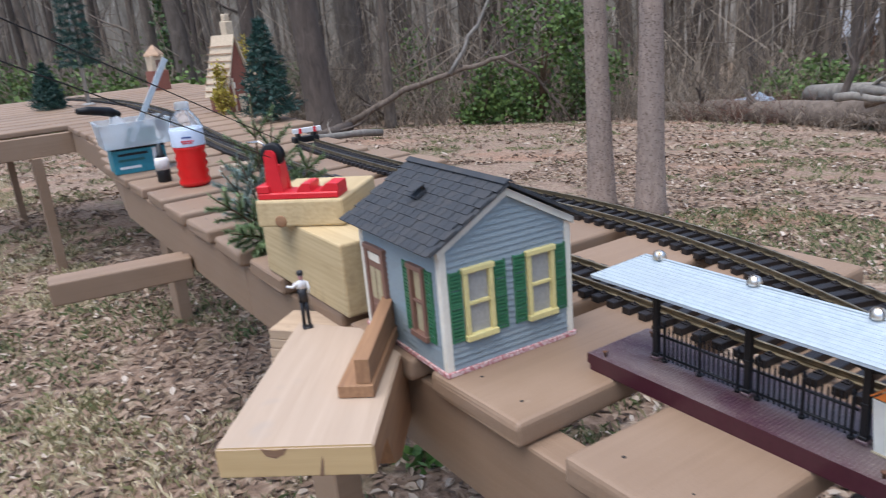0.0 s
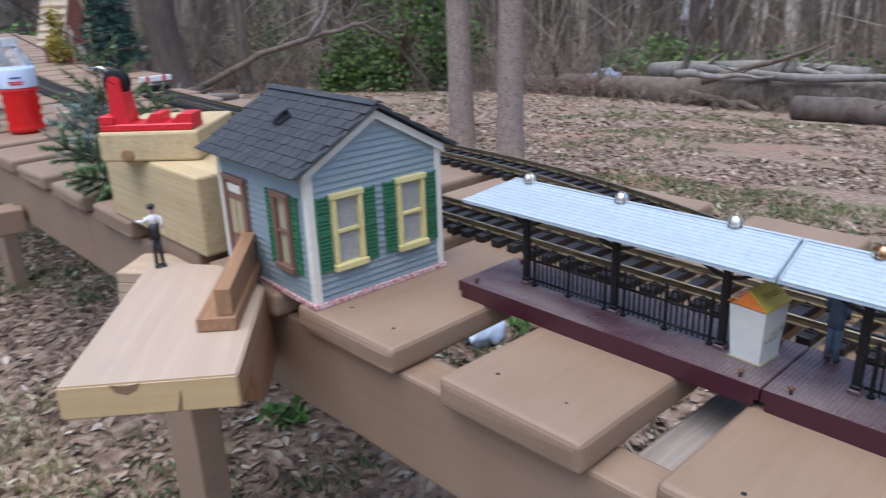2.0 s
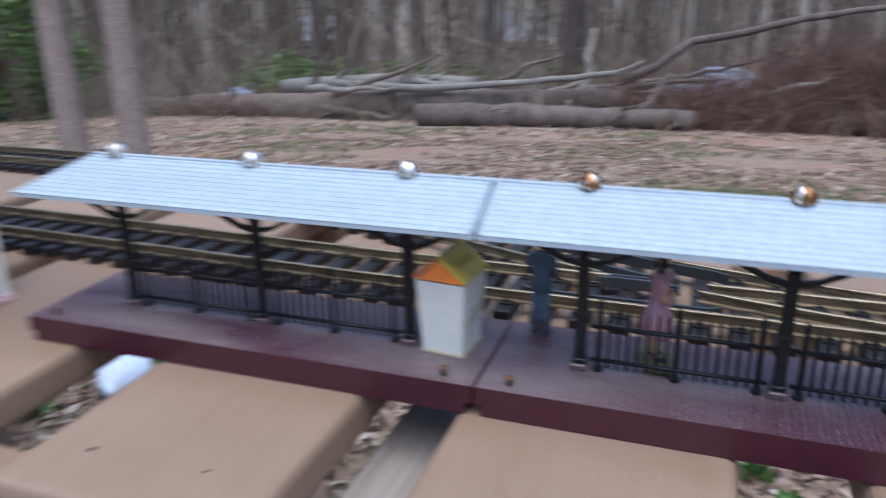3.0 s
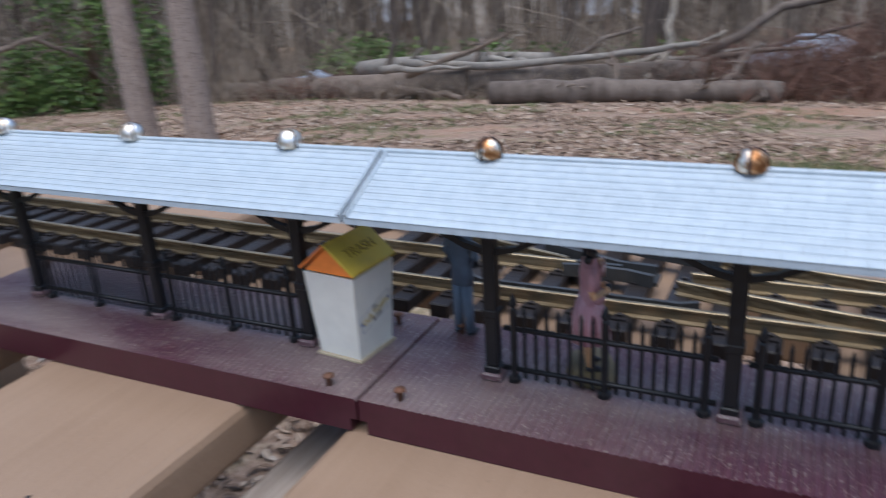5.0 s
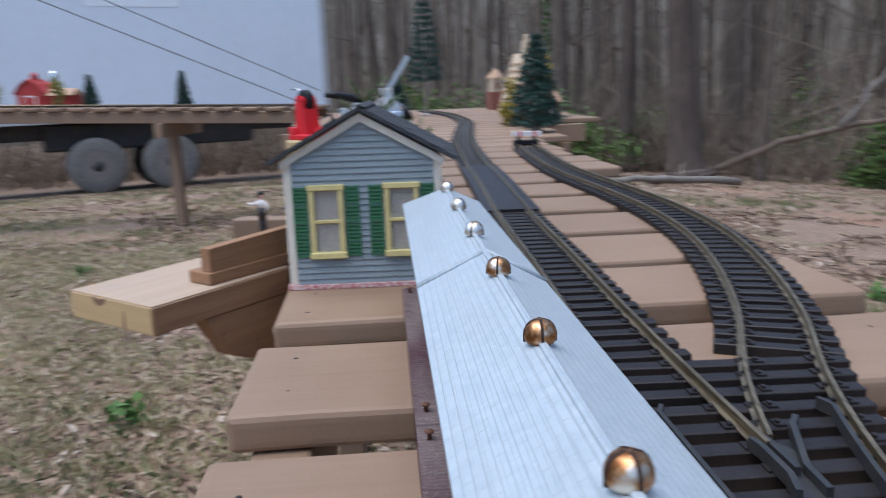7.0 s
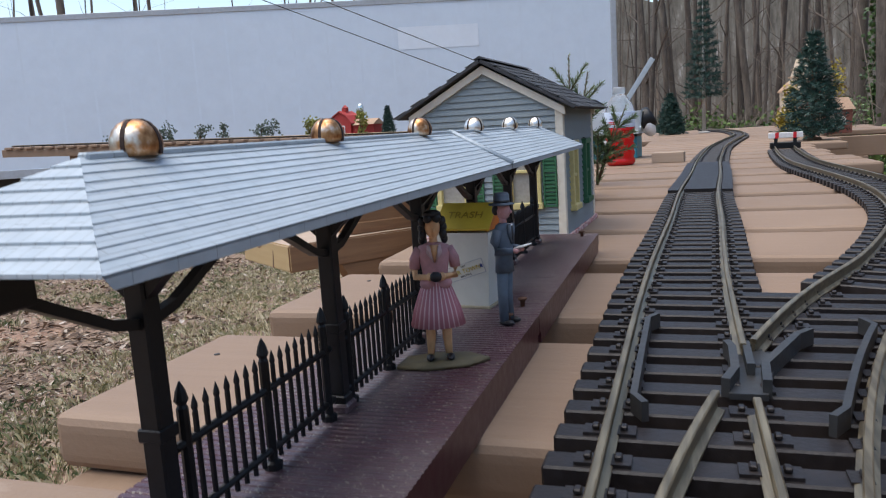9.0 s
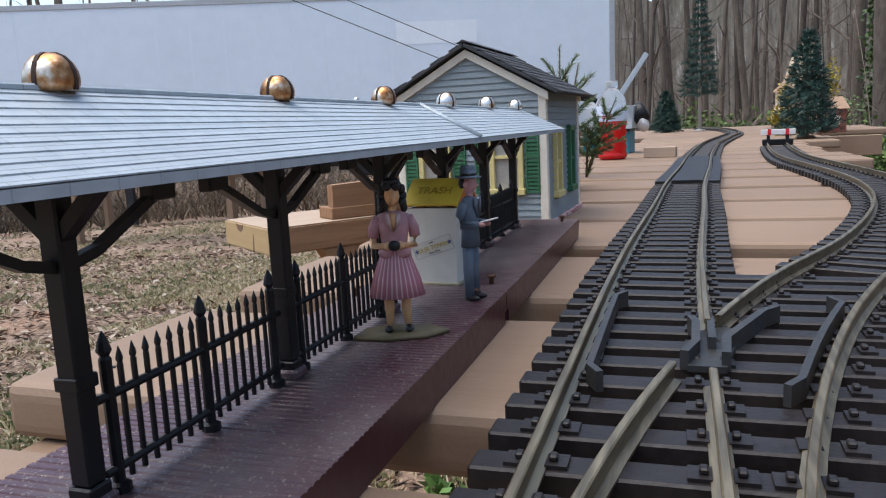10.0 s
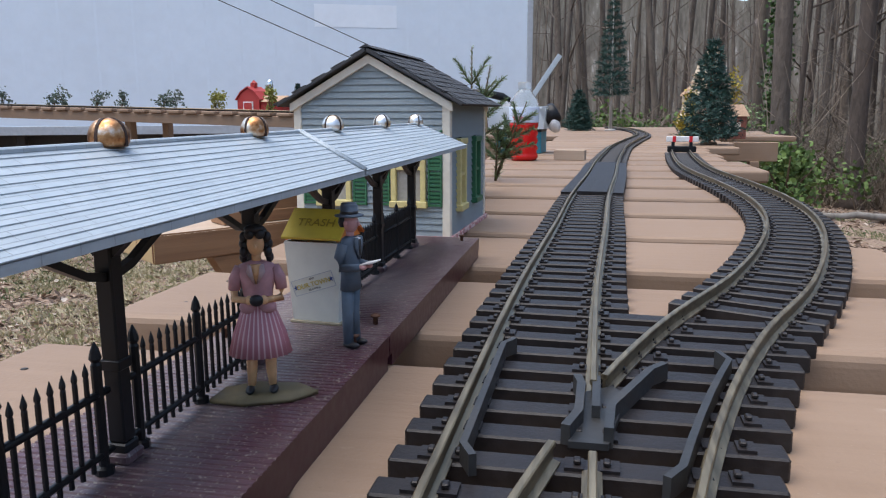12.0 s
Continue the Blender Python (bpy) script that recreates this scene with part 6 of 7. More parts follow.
for tx in (2.98, 4.20):
    for ty in (-0.14, -2.2):
        gx, gy = TR.x + tx * cs - ty * sn, TR.y + tx * sn + ty * cs
        R = 0.49
        wz = ground_z(gx, gy) + R - 0.01
        tyre = bm_lathe([(0.27, -0.13), (0.43, -0.13), (0.48, -0.10), (R, -0.06), (R, 0.06), (0.48, 0.10), (0.43, 0.13), (0.27, 0.13)], 36)
        bmesh.ops.delete(tyre, geom=[f for f in tyre.faces if len(f.verts) > 4], context="FACES")
        wh = part("wheel", tyre, M_TYRE, trailer, "worn grey tyre", at=pose(tx, ty, wz, 90))
        part("rim", bm_lathe([(0.27, -0.125), (0.265, -0.02), (0.20, 0.02), (0.12, -0.02), (0.10, -0.10), (0, -0.11)], 28), M_RIM, wh, "dull dark metal rim")
        part("hub", bm_lathe([(0.10, -0.02), (0.095, -0.125), (0, -0.13)], 16), M_STEEL, wh)
        for k in range(8):
            part("nut", bm_lathe([(0.018, -0.05), (0.018, 0.0)], 6), M_RUST, wh, at=move(0.155 * math.cos(k * 0.785), 0.155 * math.sin(k * 0.785), -0.01))

# ------------------------------------------------------------------ trees
def bark(name, a, b, s=18.0):
    m = Nodes(name, 0.9)
    n = m.noise(0, 6, m.shifted((s, s, s * 0.22)), 0.65, 0.8)
    lich = m.noise(0, 4, m.shifted(s * 0.4))
    big = m.noise(0, 3, m.shifted(1.2))
    col = m.ramp(n, [(0.3, a), (0.7, b)])
    col = m.mix(m.ramp(lich, [(0.58, (0, 0, 0)), (0.7, (0.4, 0.4, 0.4))]), col, shade(b, 1.35))
    tone = m.ramp(m.random(), [(0, (0.75, 0.75, 0.78)), (1, (1.2, 1.15, 1.1))])
    m.color(m.mix(1.0, m.mix(0.25, col, m.ramp(big, [(0.3, a), (0.7, b)])), tone, "MULTIPLY"))
    m.bump(n, 0.8, 0.02)
    return m.mat


def speckled_bark():
    """Pale pinkish bark set with small dark lenticels."""
    m = Nodes("pale_speckled_bark", 0.9)
    n = m.noise(0, 6, m.shifted((60, 60, 30)), 0.65, 0.5)
    sp = m.t.nodes.new("ShaderNodeTexVoronoi")
    sp.inputs["Scale"].default_value = 1.0
    m.link(m.shifted((75, 75, 95)), sp.inputs["Vector"])
    big = m.noise(0, 4, m.shifted(6))
    col = m.ramp(n, [(0.3, (0.20, 0.145, 0.115)), (0.7, (0.37, 0.285, 0.235))])
    col = m.mix(m.ramp(big, [(0.4, (0, 0, 0)), (0.7, (0.5, 0.5, 0.5))]), col, (0.25, 0.20, 0.17))
    dots = m.ramp(sp.outputs["Distance"], [(0.16, (0.75, 0.75, 0.75)), (0.36, (0, 0, 0))])
    m.color(m.mix(dots, col, (0.075, 0.05, 0.04)))
    m.bump(m.mix(0.5, n, dots), 0.9, 0.006)
    return m.mat


M_BARK_PALE = speckled_bark()
M_BARK = bark("grey_brown_bark", (0.060, 0.047, 0.037), (0.185, 0.150, 0.120))
M_BARK_DARK = bark("dark_bark", (0.045, 0.034, 0.028), (0.125, 0.098, 0.080), 14)
M_LOG = bark("weathered_log_bark", (0.055, 0.04, 0.03), (0.22, 0.175, 0.14), 11)
M_LOG_PALE = bark("pale_barkless_log", (0.13, 0.115, 0.095), (0.36, 0.33, 0.28), 11)


def limb(rnd, bm, p, d, r, length, depth, n=6):
    """A crooked limb that forks."""
    pts, rad = [Vector(p)], [r]
    q, d = Vector(p), Vector(d).normalized()
    steps = 4
    for i in range(steps):
        d = (d + Vector((rnd.gauss(0, 0.16), rnd.gauss(0, 0.16), rnd.gauss(0.03, 0.12)))).normalized()
        q = q + d * length / steps
        pts.append(q.copy())
        rad.append(r * (1 - 0.75 * (i + 1) / steps))
    absorb(bm, bm_tube(pts, rad, n, False))
    if depth > 0:
        for _ in range(rnd.choice((2, 3, 3))):
            k = rnd.randrange(1, steps)
            dd = (d + Vector((rnd.gauss(0, 0.7), rnd.gauss(0, 0.7), rnd.gauss(0.2, 0.4)))).normalized()
            limb(rnd, bm, pts[k], dd, rad[k] * 0.6, length * rnd.uniform(0.45, 0.7), depth - 1, max(3, n - 2))


def trunk_points(rnd, h, r, lean=(0, 0)):
    pts, rad = [], []
    n = 9
    wx, wy = rnd.uniform(-1, 1), rnd.uniform(-1, 1)
    for i in range(n + 1):
        t = i / n
        pts.append(Vector((lean[0] * t * h + 0.025 * h * wx * math.sin(3 * t) * t, lean[1] * t * h + 0.025 * h * wy * math.sin(3.6 * t) * t, t * h)))
        rad.append(r * (1.0 - 0.62 * t) * (1.0 + 0.5 * max(0, 1 - t * 14)))
    return pts, rad


def tree(x, y, r, h, mat, label, seed, lean=(0, 0), limbs=7, first=0.3, sides=12, group="trees of the wood"):
    rnd = random.Random(seed)
    g = ground_z(x, y) - 0.04
    ob = thing("tree", move(x, y, g), label, "tree", group)
    pts, rad = trunk_points(rnd, h, r, lean)
    fine, frad = [pts[0], pts[0].lerp(pts[1], 0.12), pts[0].lerp(pts[1], 0.4)], [rad[0] * 1.15, rad[0] * 0.86, rad[0] * 0.74]
    part("trunk", bm_tube(fine + pts[1:], frad + rad[1:], sides), mat, ob)
    bm = bmesh.new()
    for k in range(limbs):
        t = first + (0.97 - first) * (k + rnd.random() * 0.6) / limbs
        i = min(int(t * 9), 8)
        p = pts[i].lerp(pts[i + 1], t * 9 - i)
        a = rnd.uniform(0, 6.283)
        limb(rnd, bm, p, (math.cos(a), math.sin(a), rnd.uniform(0.1, 0.8)), rad[i] * 0.42, h * rnd.uniform(0.12, 0.26), 2)
    if limbs:
        part("crown", bm, mat, ob, "bare forked winter limbs")
    return ob


tree(1.99, 2.38, 0.054, 7.5, M_BARK_PALE, "slim pale-barked tree with one twin beside it", 101, (-0.012, 0.015), 5, 0.55, 16, "twin slim trees")
tree(2.035, 2.12, 0.054, 7.8, M_BARK_PALE, "slim pale-barked tree with one twin beside it", 102, (0.005, -0.012), 5, 0.55, 16, "twin slim trees")
tree(4.72, 11.55, 0.235, 14.0, M_BARK_DARK, "large dark leaning tree at the edge of the lawn", 103, (-0.075, 0.02), 6, 0.35, 18, "large trees")
tree(6.9, 14.6, 0.24, 15.0, M_BARK, "stout grey-barked tree at the edge of the wood", 104, (-0.02, 0.0), 6, 0.35, 18, "large trees")
tree(3.25, 13.8, 0.17, 13.0, M_BARK, "grey-barked tree at the edge of the wood", 105, (-0.05, 0.0), 6, 0.3, 14, "large trees")

ivied = tree(3.45, 15.4, 0.11, 12.0, M_BARK_DARK, "dark trunk overgrown with green ivy", 106, (0.0, 0.0), 5, 0.4, 12, "large trees")
tree(4.35, 13.6, 0.15, 13.0, M_BARK_DARK, "dark stout trunk at the edge of the wood", 107, (0.02, 0.0), 6, 0.35, 14, "large trees")
tree(5.6, 13.2, 0.10, 12.0, M_BARK, "grey-brown trunk at the edge of the wood", 108, (-0.02, 0.01), 6, 0.35, 14, "large trees")
M_IVY = foliage("ivy_leaves", (0.02, 0.05, 0.012), (0.09, 0.16, 0.04), 0.6)
ri, ivy_v, ivy_f = random.Random(19), [], []
for _ in range(2600):
    a, z = ri.uniform(0, 6.283), ri.uniform(0.1, 6.5)
    rr = 0.10 + abs(ri.gauss(0, 0.09))
    p = Vector((rr * math.cos(a), rr * math.sin(a), z))
    d = Vector((ri.gauss(0, 1), ri.gauss(0, 1), ri.gauss(-0.3, 1))).normalized() * 0.085
    q = d.cross(Vector((ri.gauss(0, 1), ri.gauss(0, 1), ri.gauss(0, 1)))).normalized() * 0.04
    k = len(ivy_v)
    ivy_v += [tuple(p), tuple(p + d * 0.5 + q), tuple(p + d), tuple(p + d * 0.5 - q)]
    ivy_f.append((k, k + 1, k + 2, k + 3))
ivy_mesh = bpy.data.meshes.new("ivy")
ivy_mesh.from_pydata(ivy_v, [], ivy_f)
ivy_mesh.materials.append(M_IVY)
part("ivy", ivy_mesh, None, ivied, "green climbing ivy leaves")
rnd = random.Random(8)
count = 0
while count < 120:
    a = radians(rnd.uniform(-42, 104))
    r = rnd.uniform(13.0, 27)
    x, y = r * math.cos(a), r * math.sin(a)
    if x < 2.0 and y < 19 or r < 15 + 2.5 * math.sin(3 * a) and rnd.random() < 0.6:
        continue
    tree(x, y, rnd.choice((0.035, 0.045, 0.055, 0.07, 0.09, 0.13)), rnd.uniform(9, 15), rnd.choice((M_BARK, M_BARK, M_BARK_DARK)), "bare grey-brown forest tree", 200 + count,
         (rnd.uniform(-0.06, 0.06), rnd.uniform(-0.06, 0.06)), 6, 0.25, 9)
    count += 1


def stuff(name, bm, mat, label, category):
    return tagged(part(name, bm, mat), label, category, kind="stuff")


# far wood: trunks past counting, all the way round
def far_trunks(n):
    """Slim trunks with a few crooked limbs, as plain vertex and face lists."""
    vs, fs = [], []

    def tube(pts, rad, sides):
        base = len(vs)
        for p, r in zip(pts, rad):
            for q in range(sides):
                vs.append((p.x + r * math.cos(6.283 * q / sides), p.y + r * math.sin(6.283 * q / sides), p.z))
        for i in range(len(pts) - 1):
            for q in range(sides):
                a, b = base + i * sides + q, base + i * sides + (q + 1) % sides
                fs.append((a, b, b + sides, a + sides))

    for k in range(n):
        a = radians((rnd.uniform(-50, 62) if k < n * 0.62 else rnd.uniform(62, 112)) if k < n * 0.76 else rnd.uniform(112, 310))
        r = rnd.uniform(22, 54) if k < n * 0.76 else rnd.uniform(26, 48)
        x, y = r * math.cos(a), r * math.sin(a)
        h, rr = rnd.uniform(7, 18), rnd.choice((0.035, 0.05, 0.06, 0.08, 0.11, 0.17))
        foot = Vector((x, y, ground_z(x, y) - 0.1))
        pts, rad = trunk_points(rnd, h, rr, (rnd.uniform(-0.09, 0.09), rnd.uniform(-0.09, 0.09)))
        tube([p + foot for p in pts], rad, 6)
        for _ in range(7):
            i = rnd.randrange(1, 9)
            b = rnd.uniform(0, 6.28)
            d = Vector((math.cos(b), math.sin(b), rnd.uniform(0.2, 1.1))).normalized()
            q, line = pts[i] + foot, []
            step = h * rnd.uniform(0.03, 0.07)
            for _ in range(4):
                line.append(q)
                q = q + d * step
                d = (d + Vector((rnd.gauss(0, 0.25), rnd.gauss(0, 0.25), rnd.gauss(0.05, 0.2)))).normalized()
            tube(line, [rad[i] * 0.36 * (1 - 0.24 * c) for c in range(4)], 4)
    me = bpy.data.meshes.new("far_wood")
    me.from_pydata(vs, [], fs)
    me.polygons.foreach_set("use_smooth", [True] * len(fs))
    me.materials.append(M_WOOD)
    return me


m = Nodes("far_trunk_bark", 0.9)
_g = m.noise(0, 5, m.scaled((9, 9, 2)), 0.6)
_tone = m.ramp(m.island(), [(0.0, (0.55, 0.52, 0.50)), (0.6, (1.0, 0.97, 0.93)), (1.0, (1.5, 1.45, 1.38))])
m.color(m.mix(1.0, m.ramp(_g, [(0.3, (0.075, 0.058, 0.046)), (0.7, (0.18, 0.148, 0.12))]), _tone, "MULTIPLY"))
M_WOOD = m.mat
tagged(part("far_wood", far_trunks(1150), None), "bare grey-brown winter wood", "wood", kind="stuff")

# brushwood under the trees: thin crooked twigs in drifts
def brushwood(n, region, height, seed, thick, forks=3):
    rnd = random.Random(seed)
    vs, fs = [], []
    for _ in range(n):
        x, y = region(rnd)
        p = Vector((x, y, ground_z(x, y)))
        h = height * rnd.uniform(0.4, 1.2)
        for f in range(forks):
            q = p.copy()
            d = Vector((rnd.gauss(0, 0.45), rnd.gauss(0, 0.45), 1)).normalized()
            w = thick * rnd.uniform(0.6, 1.3)
            for i in range(4):
                e = q + d * h / 4
                side = d.cross(Vector((rnd.gauss(0, 1), rnd.gauss(0, 1), 0.2))).normalized() * w
                k = len(vs)
                ww = 1 - 0.22 * i
                vs += [tuple(q - side * ww), tuple(q + side * ww), tuple(e + side * ww * 0.8), tuple(e - side * ww * 0.8)]
                fs.append((k, k + 1, k + 2, k + 3))
                q = e
                d = (d + Vector((rnd.gauss(0, 0.35), rnd.gauss(0, 0.35), rnd.gauss(-0.05, 0.25)))).normalized()
    me = bpy.data.meshes.new("brushwood")
    me.from_pydata(vs, [], fs)
    return me


def edge(r0, r1, a0, a1):
    return lambda g: (lambda r, a: (r * math.cos(a), r * math.sin(a)))(g.uniform(r0, r1), radians(g.uniform(a0, a1)))


M_TWIG = foliage("brown_twigs", (0.075, 0.055, 0.04), (0.31, 0.25, 0.19), 0.9)
M_TWIG_RED = foliage("red_brown_dead_needles", (0.07, 0.035, 0.025), (0.19, 0.10, 0.07), 0.9)
for k, (n, reg, h, th) in enumerate(((5600, edge(13.5, 24, -40, 82), 1.5, 0.007), (2800, edge(24, 40, -45, 106), 2.6, 0.014), (3600, edge(14.5, 26, 66, 88), 1.9, 0.008), (2600, edge(17.5, 25, 96, 150), 1.5, 0.012), (800, edge(14, 30, -45, 80), 5.5, 0.012))):
    me = brushwood(n, reg, h, 300 + k, th)
    me.materials.append(M_TWIG)
    tagged(part("undergrowth", me, None), "tangled bare brown undergrowth", "undergrowth", kind="stuff")

M_PRIVET = foliage("green_privet_leaves", (0.03, 0.065, 0.012), (0.12, 0.19, 0.04), 0.7)
for k, (x, y, r, h, n) in enumerate(((8.6, 10.6, 0.9, 2.3, 3400), (7.6, 11.1, 0.5, 1.0, 900), (9.6, 10.4, 0.6, 1.5, 1500), (16.5, 9.0, 1.0, 1.1, 900), (13.2, 8.8, 0.8, 1.0, 800), (2.5, 16.4, 1.2, 1.3, 1300),
                                     (6.2, 17.5, 0.9, 1.4, 1000), (0.6, 18.5, 1.1, 1.4, 1100), (4.6, 20.0, 1.0, 2.0, 900), (15.8, 3.0, 1.0, 0.9, 700), (8.9, 15.4, 0.9, 2.0, 1000), (1.7, 14.2, 0.9, 1.3, 1500), (3.2, 12.9, 0.8, 1.1, 1300), (0.7, 15.6, 1.0, 1.5, 1300), (2.7, 11.0, 0.6, 0.9, 900), (12.2, 7.0, 0.9, 1.0, 1200), (12.6, 4.6, 0.9, 0.9, 1000), (5.6, 15.8, 0.9, 1.2, 1000))):
    bush(x, y, ground_z(x, y) - 0.03, r, h, M_PRIVET, "loose green privet bush at the edge of the wood", 70 + k, 0.085, n, "privet_bush", "bush", "privet bushes")

# fallen trunks, branches and brush
def log(points, r0, r1, mat, label, seed, name="fallen_log"):
    rnd = random.Random(seed)
    pts = []
    n = len(points)
    for i in range(n - 1):
        for j in range(4):
            t = j / 4
            p = Vector(points[i]).lerp(Vector(points[i + 1]), t)
            pts.append(p + Vector((rnd.gauss(0, 0.02), rnd.gauss(0, 0.02), rnd.gauss(0, 0.012))))
    pts.append(Vector(points[-1]))
    rad = [r0 + (r1 - r0) * i / (len(pts) - 1) * rnd.uniform(0.9, 1.1) for i in range(len(pts))]
    ob = thing(name, move(0, 0, 0), label, "log" if name == "fallen_log" else "branch", "fallen timber")
    b = bm_tube(pts, rad, 14)
    for v in b.verts:
        v.co += Vector((0.10, 0.10, 0.12)) * r0 * noise.noise(v.co * 4.0) + Vector((0.05, 0.05, 0.06)) * r0 * noise.noise(v.co * 17.0)
    part("trunk", b, mat, ob)
    stubs = bmesh.new()
    for k in range(2, len(pts) - 1, 3):
        d = Vector((rnd.gauss(0, 1), rnd.gauss(0, 1), abs(rnd.gauss(0, 0.7))))
        limb(rnd, stubs, pts[k], d, rad[k] * 0.32, max(0.25, rad[k] * 5) * rnd.uniform(0.6, 1.5), 1, 6)
    tagged(part("brush", stubs, mat, ob), kind="stuff")
    return ob, pts, rad


def gp(x, y, up=0.0):
    return (x, y, ground_z(x, y) + up)


log([gp(11.1, 9.8, 0.16), gp(10.2, 7.4, 0.17), gp(9.6, 5.6, 0.18), gp(9.2, 4.0, 0.2)], 0.16, 0.22, M_LOG, "long weathered fallen log on the leaf litter", 401)
log([gp(10.6, 6.6, 0.45), gp(10.0, 4.6, 0.52), gp(9.6, 3.0, 0.48)], 0.15, 0.10, M_LOG_PALE, "pale barkless log lying over another log", 402)
log([gp(7.6, 3.05, 0.12), gp(7.8, 1.9, 0.13), gp(8.0, 0.9, 0.12), gp(8.1, 0.1, 0.1)], 0.135, 0.11, M_LOG, "short round sawn log on the leaf litter", 403)
log([gp(9.4, 4.4, 0.22), gp(9.0, 2.6, 0.24), gp(8.7, 0.9, 0.3)], 0.20, 0.12, M_LOG, "fallen log among brush", 404)
log([gp(9.7, -0.3, 0.16), gp(8.9, -1.6, 0.15), gp(8.1, -2.9, 0.16), gp(7.4, -4.2, 0.16)], 0.12, 0.16, M_LOG, "reddish fallen log lying on the ground", 405)
for k, pts in enumerate(([gp(9.2, 5.0, 0.5), gp(9.0, 3.4, 0.42), gp(8.6, 2.0, 0.5), gp(8.6, 1.0, 0.62)], [gp(9.8, 6.0, 0.25), gp(9.0, 4.6, 0.1), gp(8.4, 3.8, 0.04)], [gp(8.6, 1.6, 0.1), gp(8.9, 1.4, 0.5), gp(9.1, 1.35, 1.15)],
                         [gp(8.2, 0.8, 0.05), gp(8.4, 0.6, 0.3), gp(8.8, 0.4, 0.6)], [gp(9.3, 1.0, 0.5), gp(9.5, 0.2, 1.0), gp(9.6, -1.0, 1.3), gp(9.8, -2.0, 1.45)])):
    log(pts, 0.06, 0.03, M_LOG_PALE if k in (0, 2) else M_LOG, "bare fallen branch among the logs", 410 + k, "fallen_branch")
rj = random.Random(77)
for k in range(16):
    x, y = 9.1 + rj.gauss(0, 0.35), rj.uniform(-2.6, 6.0)
    a, ll = rj.uniform(1.1, 2.1), rj.uniform(0.7, 2.0)
    lift = rj.uniform(0.25, 0.55)
    tip = rj.uniform(-0.2, 0.55)
    log([gp(x, y, lift), gp(x + 0.1 * rj.gauss(0, 1), y - ll * 0.5, lift + tip * 0.5), gp(x + math.cos(a) * ll * 0.4, y - ll * math.sin(a), max(0.06, lift + tip))], rj.uniform(0.03, 0.06), 0.015,
        rj.choice((M_LOG_PALE, M_LOG, M_BARK_DARK)), "broken dead branch on the log heap", 440 + k, "fallen_branch")
# the arched branch
ob, pts, rad = log([gp(5.4, 12.2, 0.12), (6.35, 11.6, -0.42), (7.2, 11.0, -0.12), (7.75, 10.6, 0.02), (8.3, 10.35, -0.32), gp(8.9, 10.1, 0.05)], 0.06, 0.022, M_LOG, "arched fallen branch in front of the wood", 420, "fallen_branch")
bm = bmesh.new()
rl = random.Random(5)
for k in (9, 12, 14, 17):
    limb(rl, bm, pts[k], (rl.uniform(0.2, 0.7), rl.uniform(-0.6, 0.2), rl.uniform(0.0, 0.5)), rad[k] * 0.5, 0.8, 2, 5)
part("twig", bm, M_LOG, ob)
log([(7.0, 11.1, -0.2), (7.5, 10.9, 0.6), (8.1, 10.7, 1.5), (8.7, 10.4, 2.6)], 0.04, 0.018, M_LOG_PALE, "thin leaning dead branch", 421, "fallen_branch")
log([gp(5.6, 15.3, 0.14), gp(6.8, 14.9, 0.2), gp(8.2, 14.8, 0.14)], 0.14, 0.1, M_BARK_DARK, "dark mossy log at the edge of the wood", 422)
log([gp(3.3, 9.2, 0.06), gp(4.1, 10.1, 0.09), gp(5.3, 11.9, 0.08)], 0.07, 0.10, M_BARK_DARK, "dark fallen trunk behind the trestle", 423)
log([gp(2.6, 8.8, 0.05), gp(3.4, 9.0, 0.1), gp(4.6, 9.4, 0.07)], 0.035, 0.05, M_LOG_PALE, "dead branch behind the trestle", 424, "fallen_branch")

for n, cx, cy, sx, sy, h, sd in ((700, 9.5, 3.6, 0.5, 1.3, 0.4, 435), (500, 10.6, 8.6, 0.5, 0.8, 0.5, 436), (500, 8.9, 1.6, 0.35, 0.9, 0.5, 437), (420, 9.0, -3.2, 0.6, 1.0, 0.7, 438)):
    bm_me = brushwood(n, lambda g: (cx + g.gauss(0, sx), cy + g.gauss(0, sy)), h, sd, 0.006, 3)
    bm_me.materials.append(M_TWIG)
    tagged(part("brush_pile", bm_me, None), "grey-brown dead twigs tangled among the logs", "brush pile", kind="stuff")
bm_me = brushwood(900, lambda g: (9.2 + g.gauss(0, 0.5), -0.2 + g.gauss(0, 0.9)), 0.75, 430, 0.007, 4)
bm_me.materials.append(M_TWIG_RED)
tagged(part("brush_pile", bm_me, None), "heap of red-brown dead brush", "brush pile", kind="stuff")
bm_me = brushwood(900, lambda g: (9.6 + g.gauss(0, 0.4), -1.9 + g.gauss(0, 0.6)), 1.25, 431, 0.008, 4)
bm_me.materials.append(M_TWIG_RED)
tagged(part("brush_pile", bm_me, None), "tall heap of red-brown dead brush", "brush pile", kind="stuff")
bm_me = brushwood(500, lambda g: (10.3 + g.gauss(0, 0.3), 6.8 + g.gauss(0, 0.6)), 0.5, 432, 0.007, 4)
bm_me.materials.append(M_TWIG_RED)
tagged(part("brush_pile", bm_me, None), "low heap of dead brush by the logs", "brush pile", kind="stuff")

# distant homes between the trunks
M_SIDING = painted("white_house_siding", (0.38, 0.39, 0.395), 0.6, 3, 0.05, 0.1)
M_GREYROOF = painted("grey_house_roof", (0.22, 0.23, 0.25), 0.8, 3, 0.15, 0.1)
M_TARP = painted("blue_grey_tarp", (0.22, 0.26, 0.31), 0.6, 8, 0.25, 0.25)


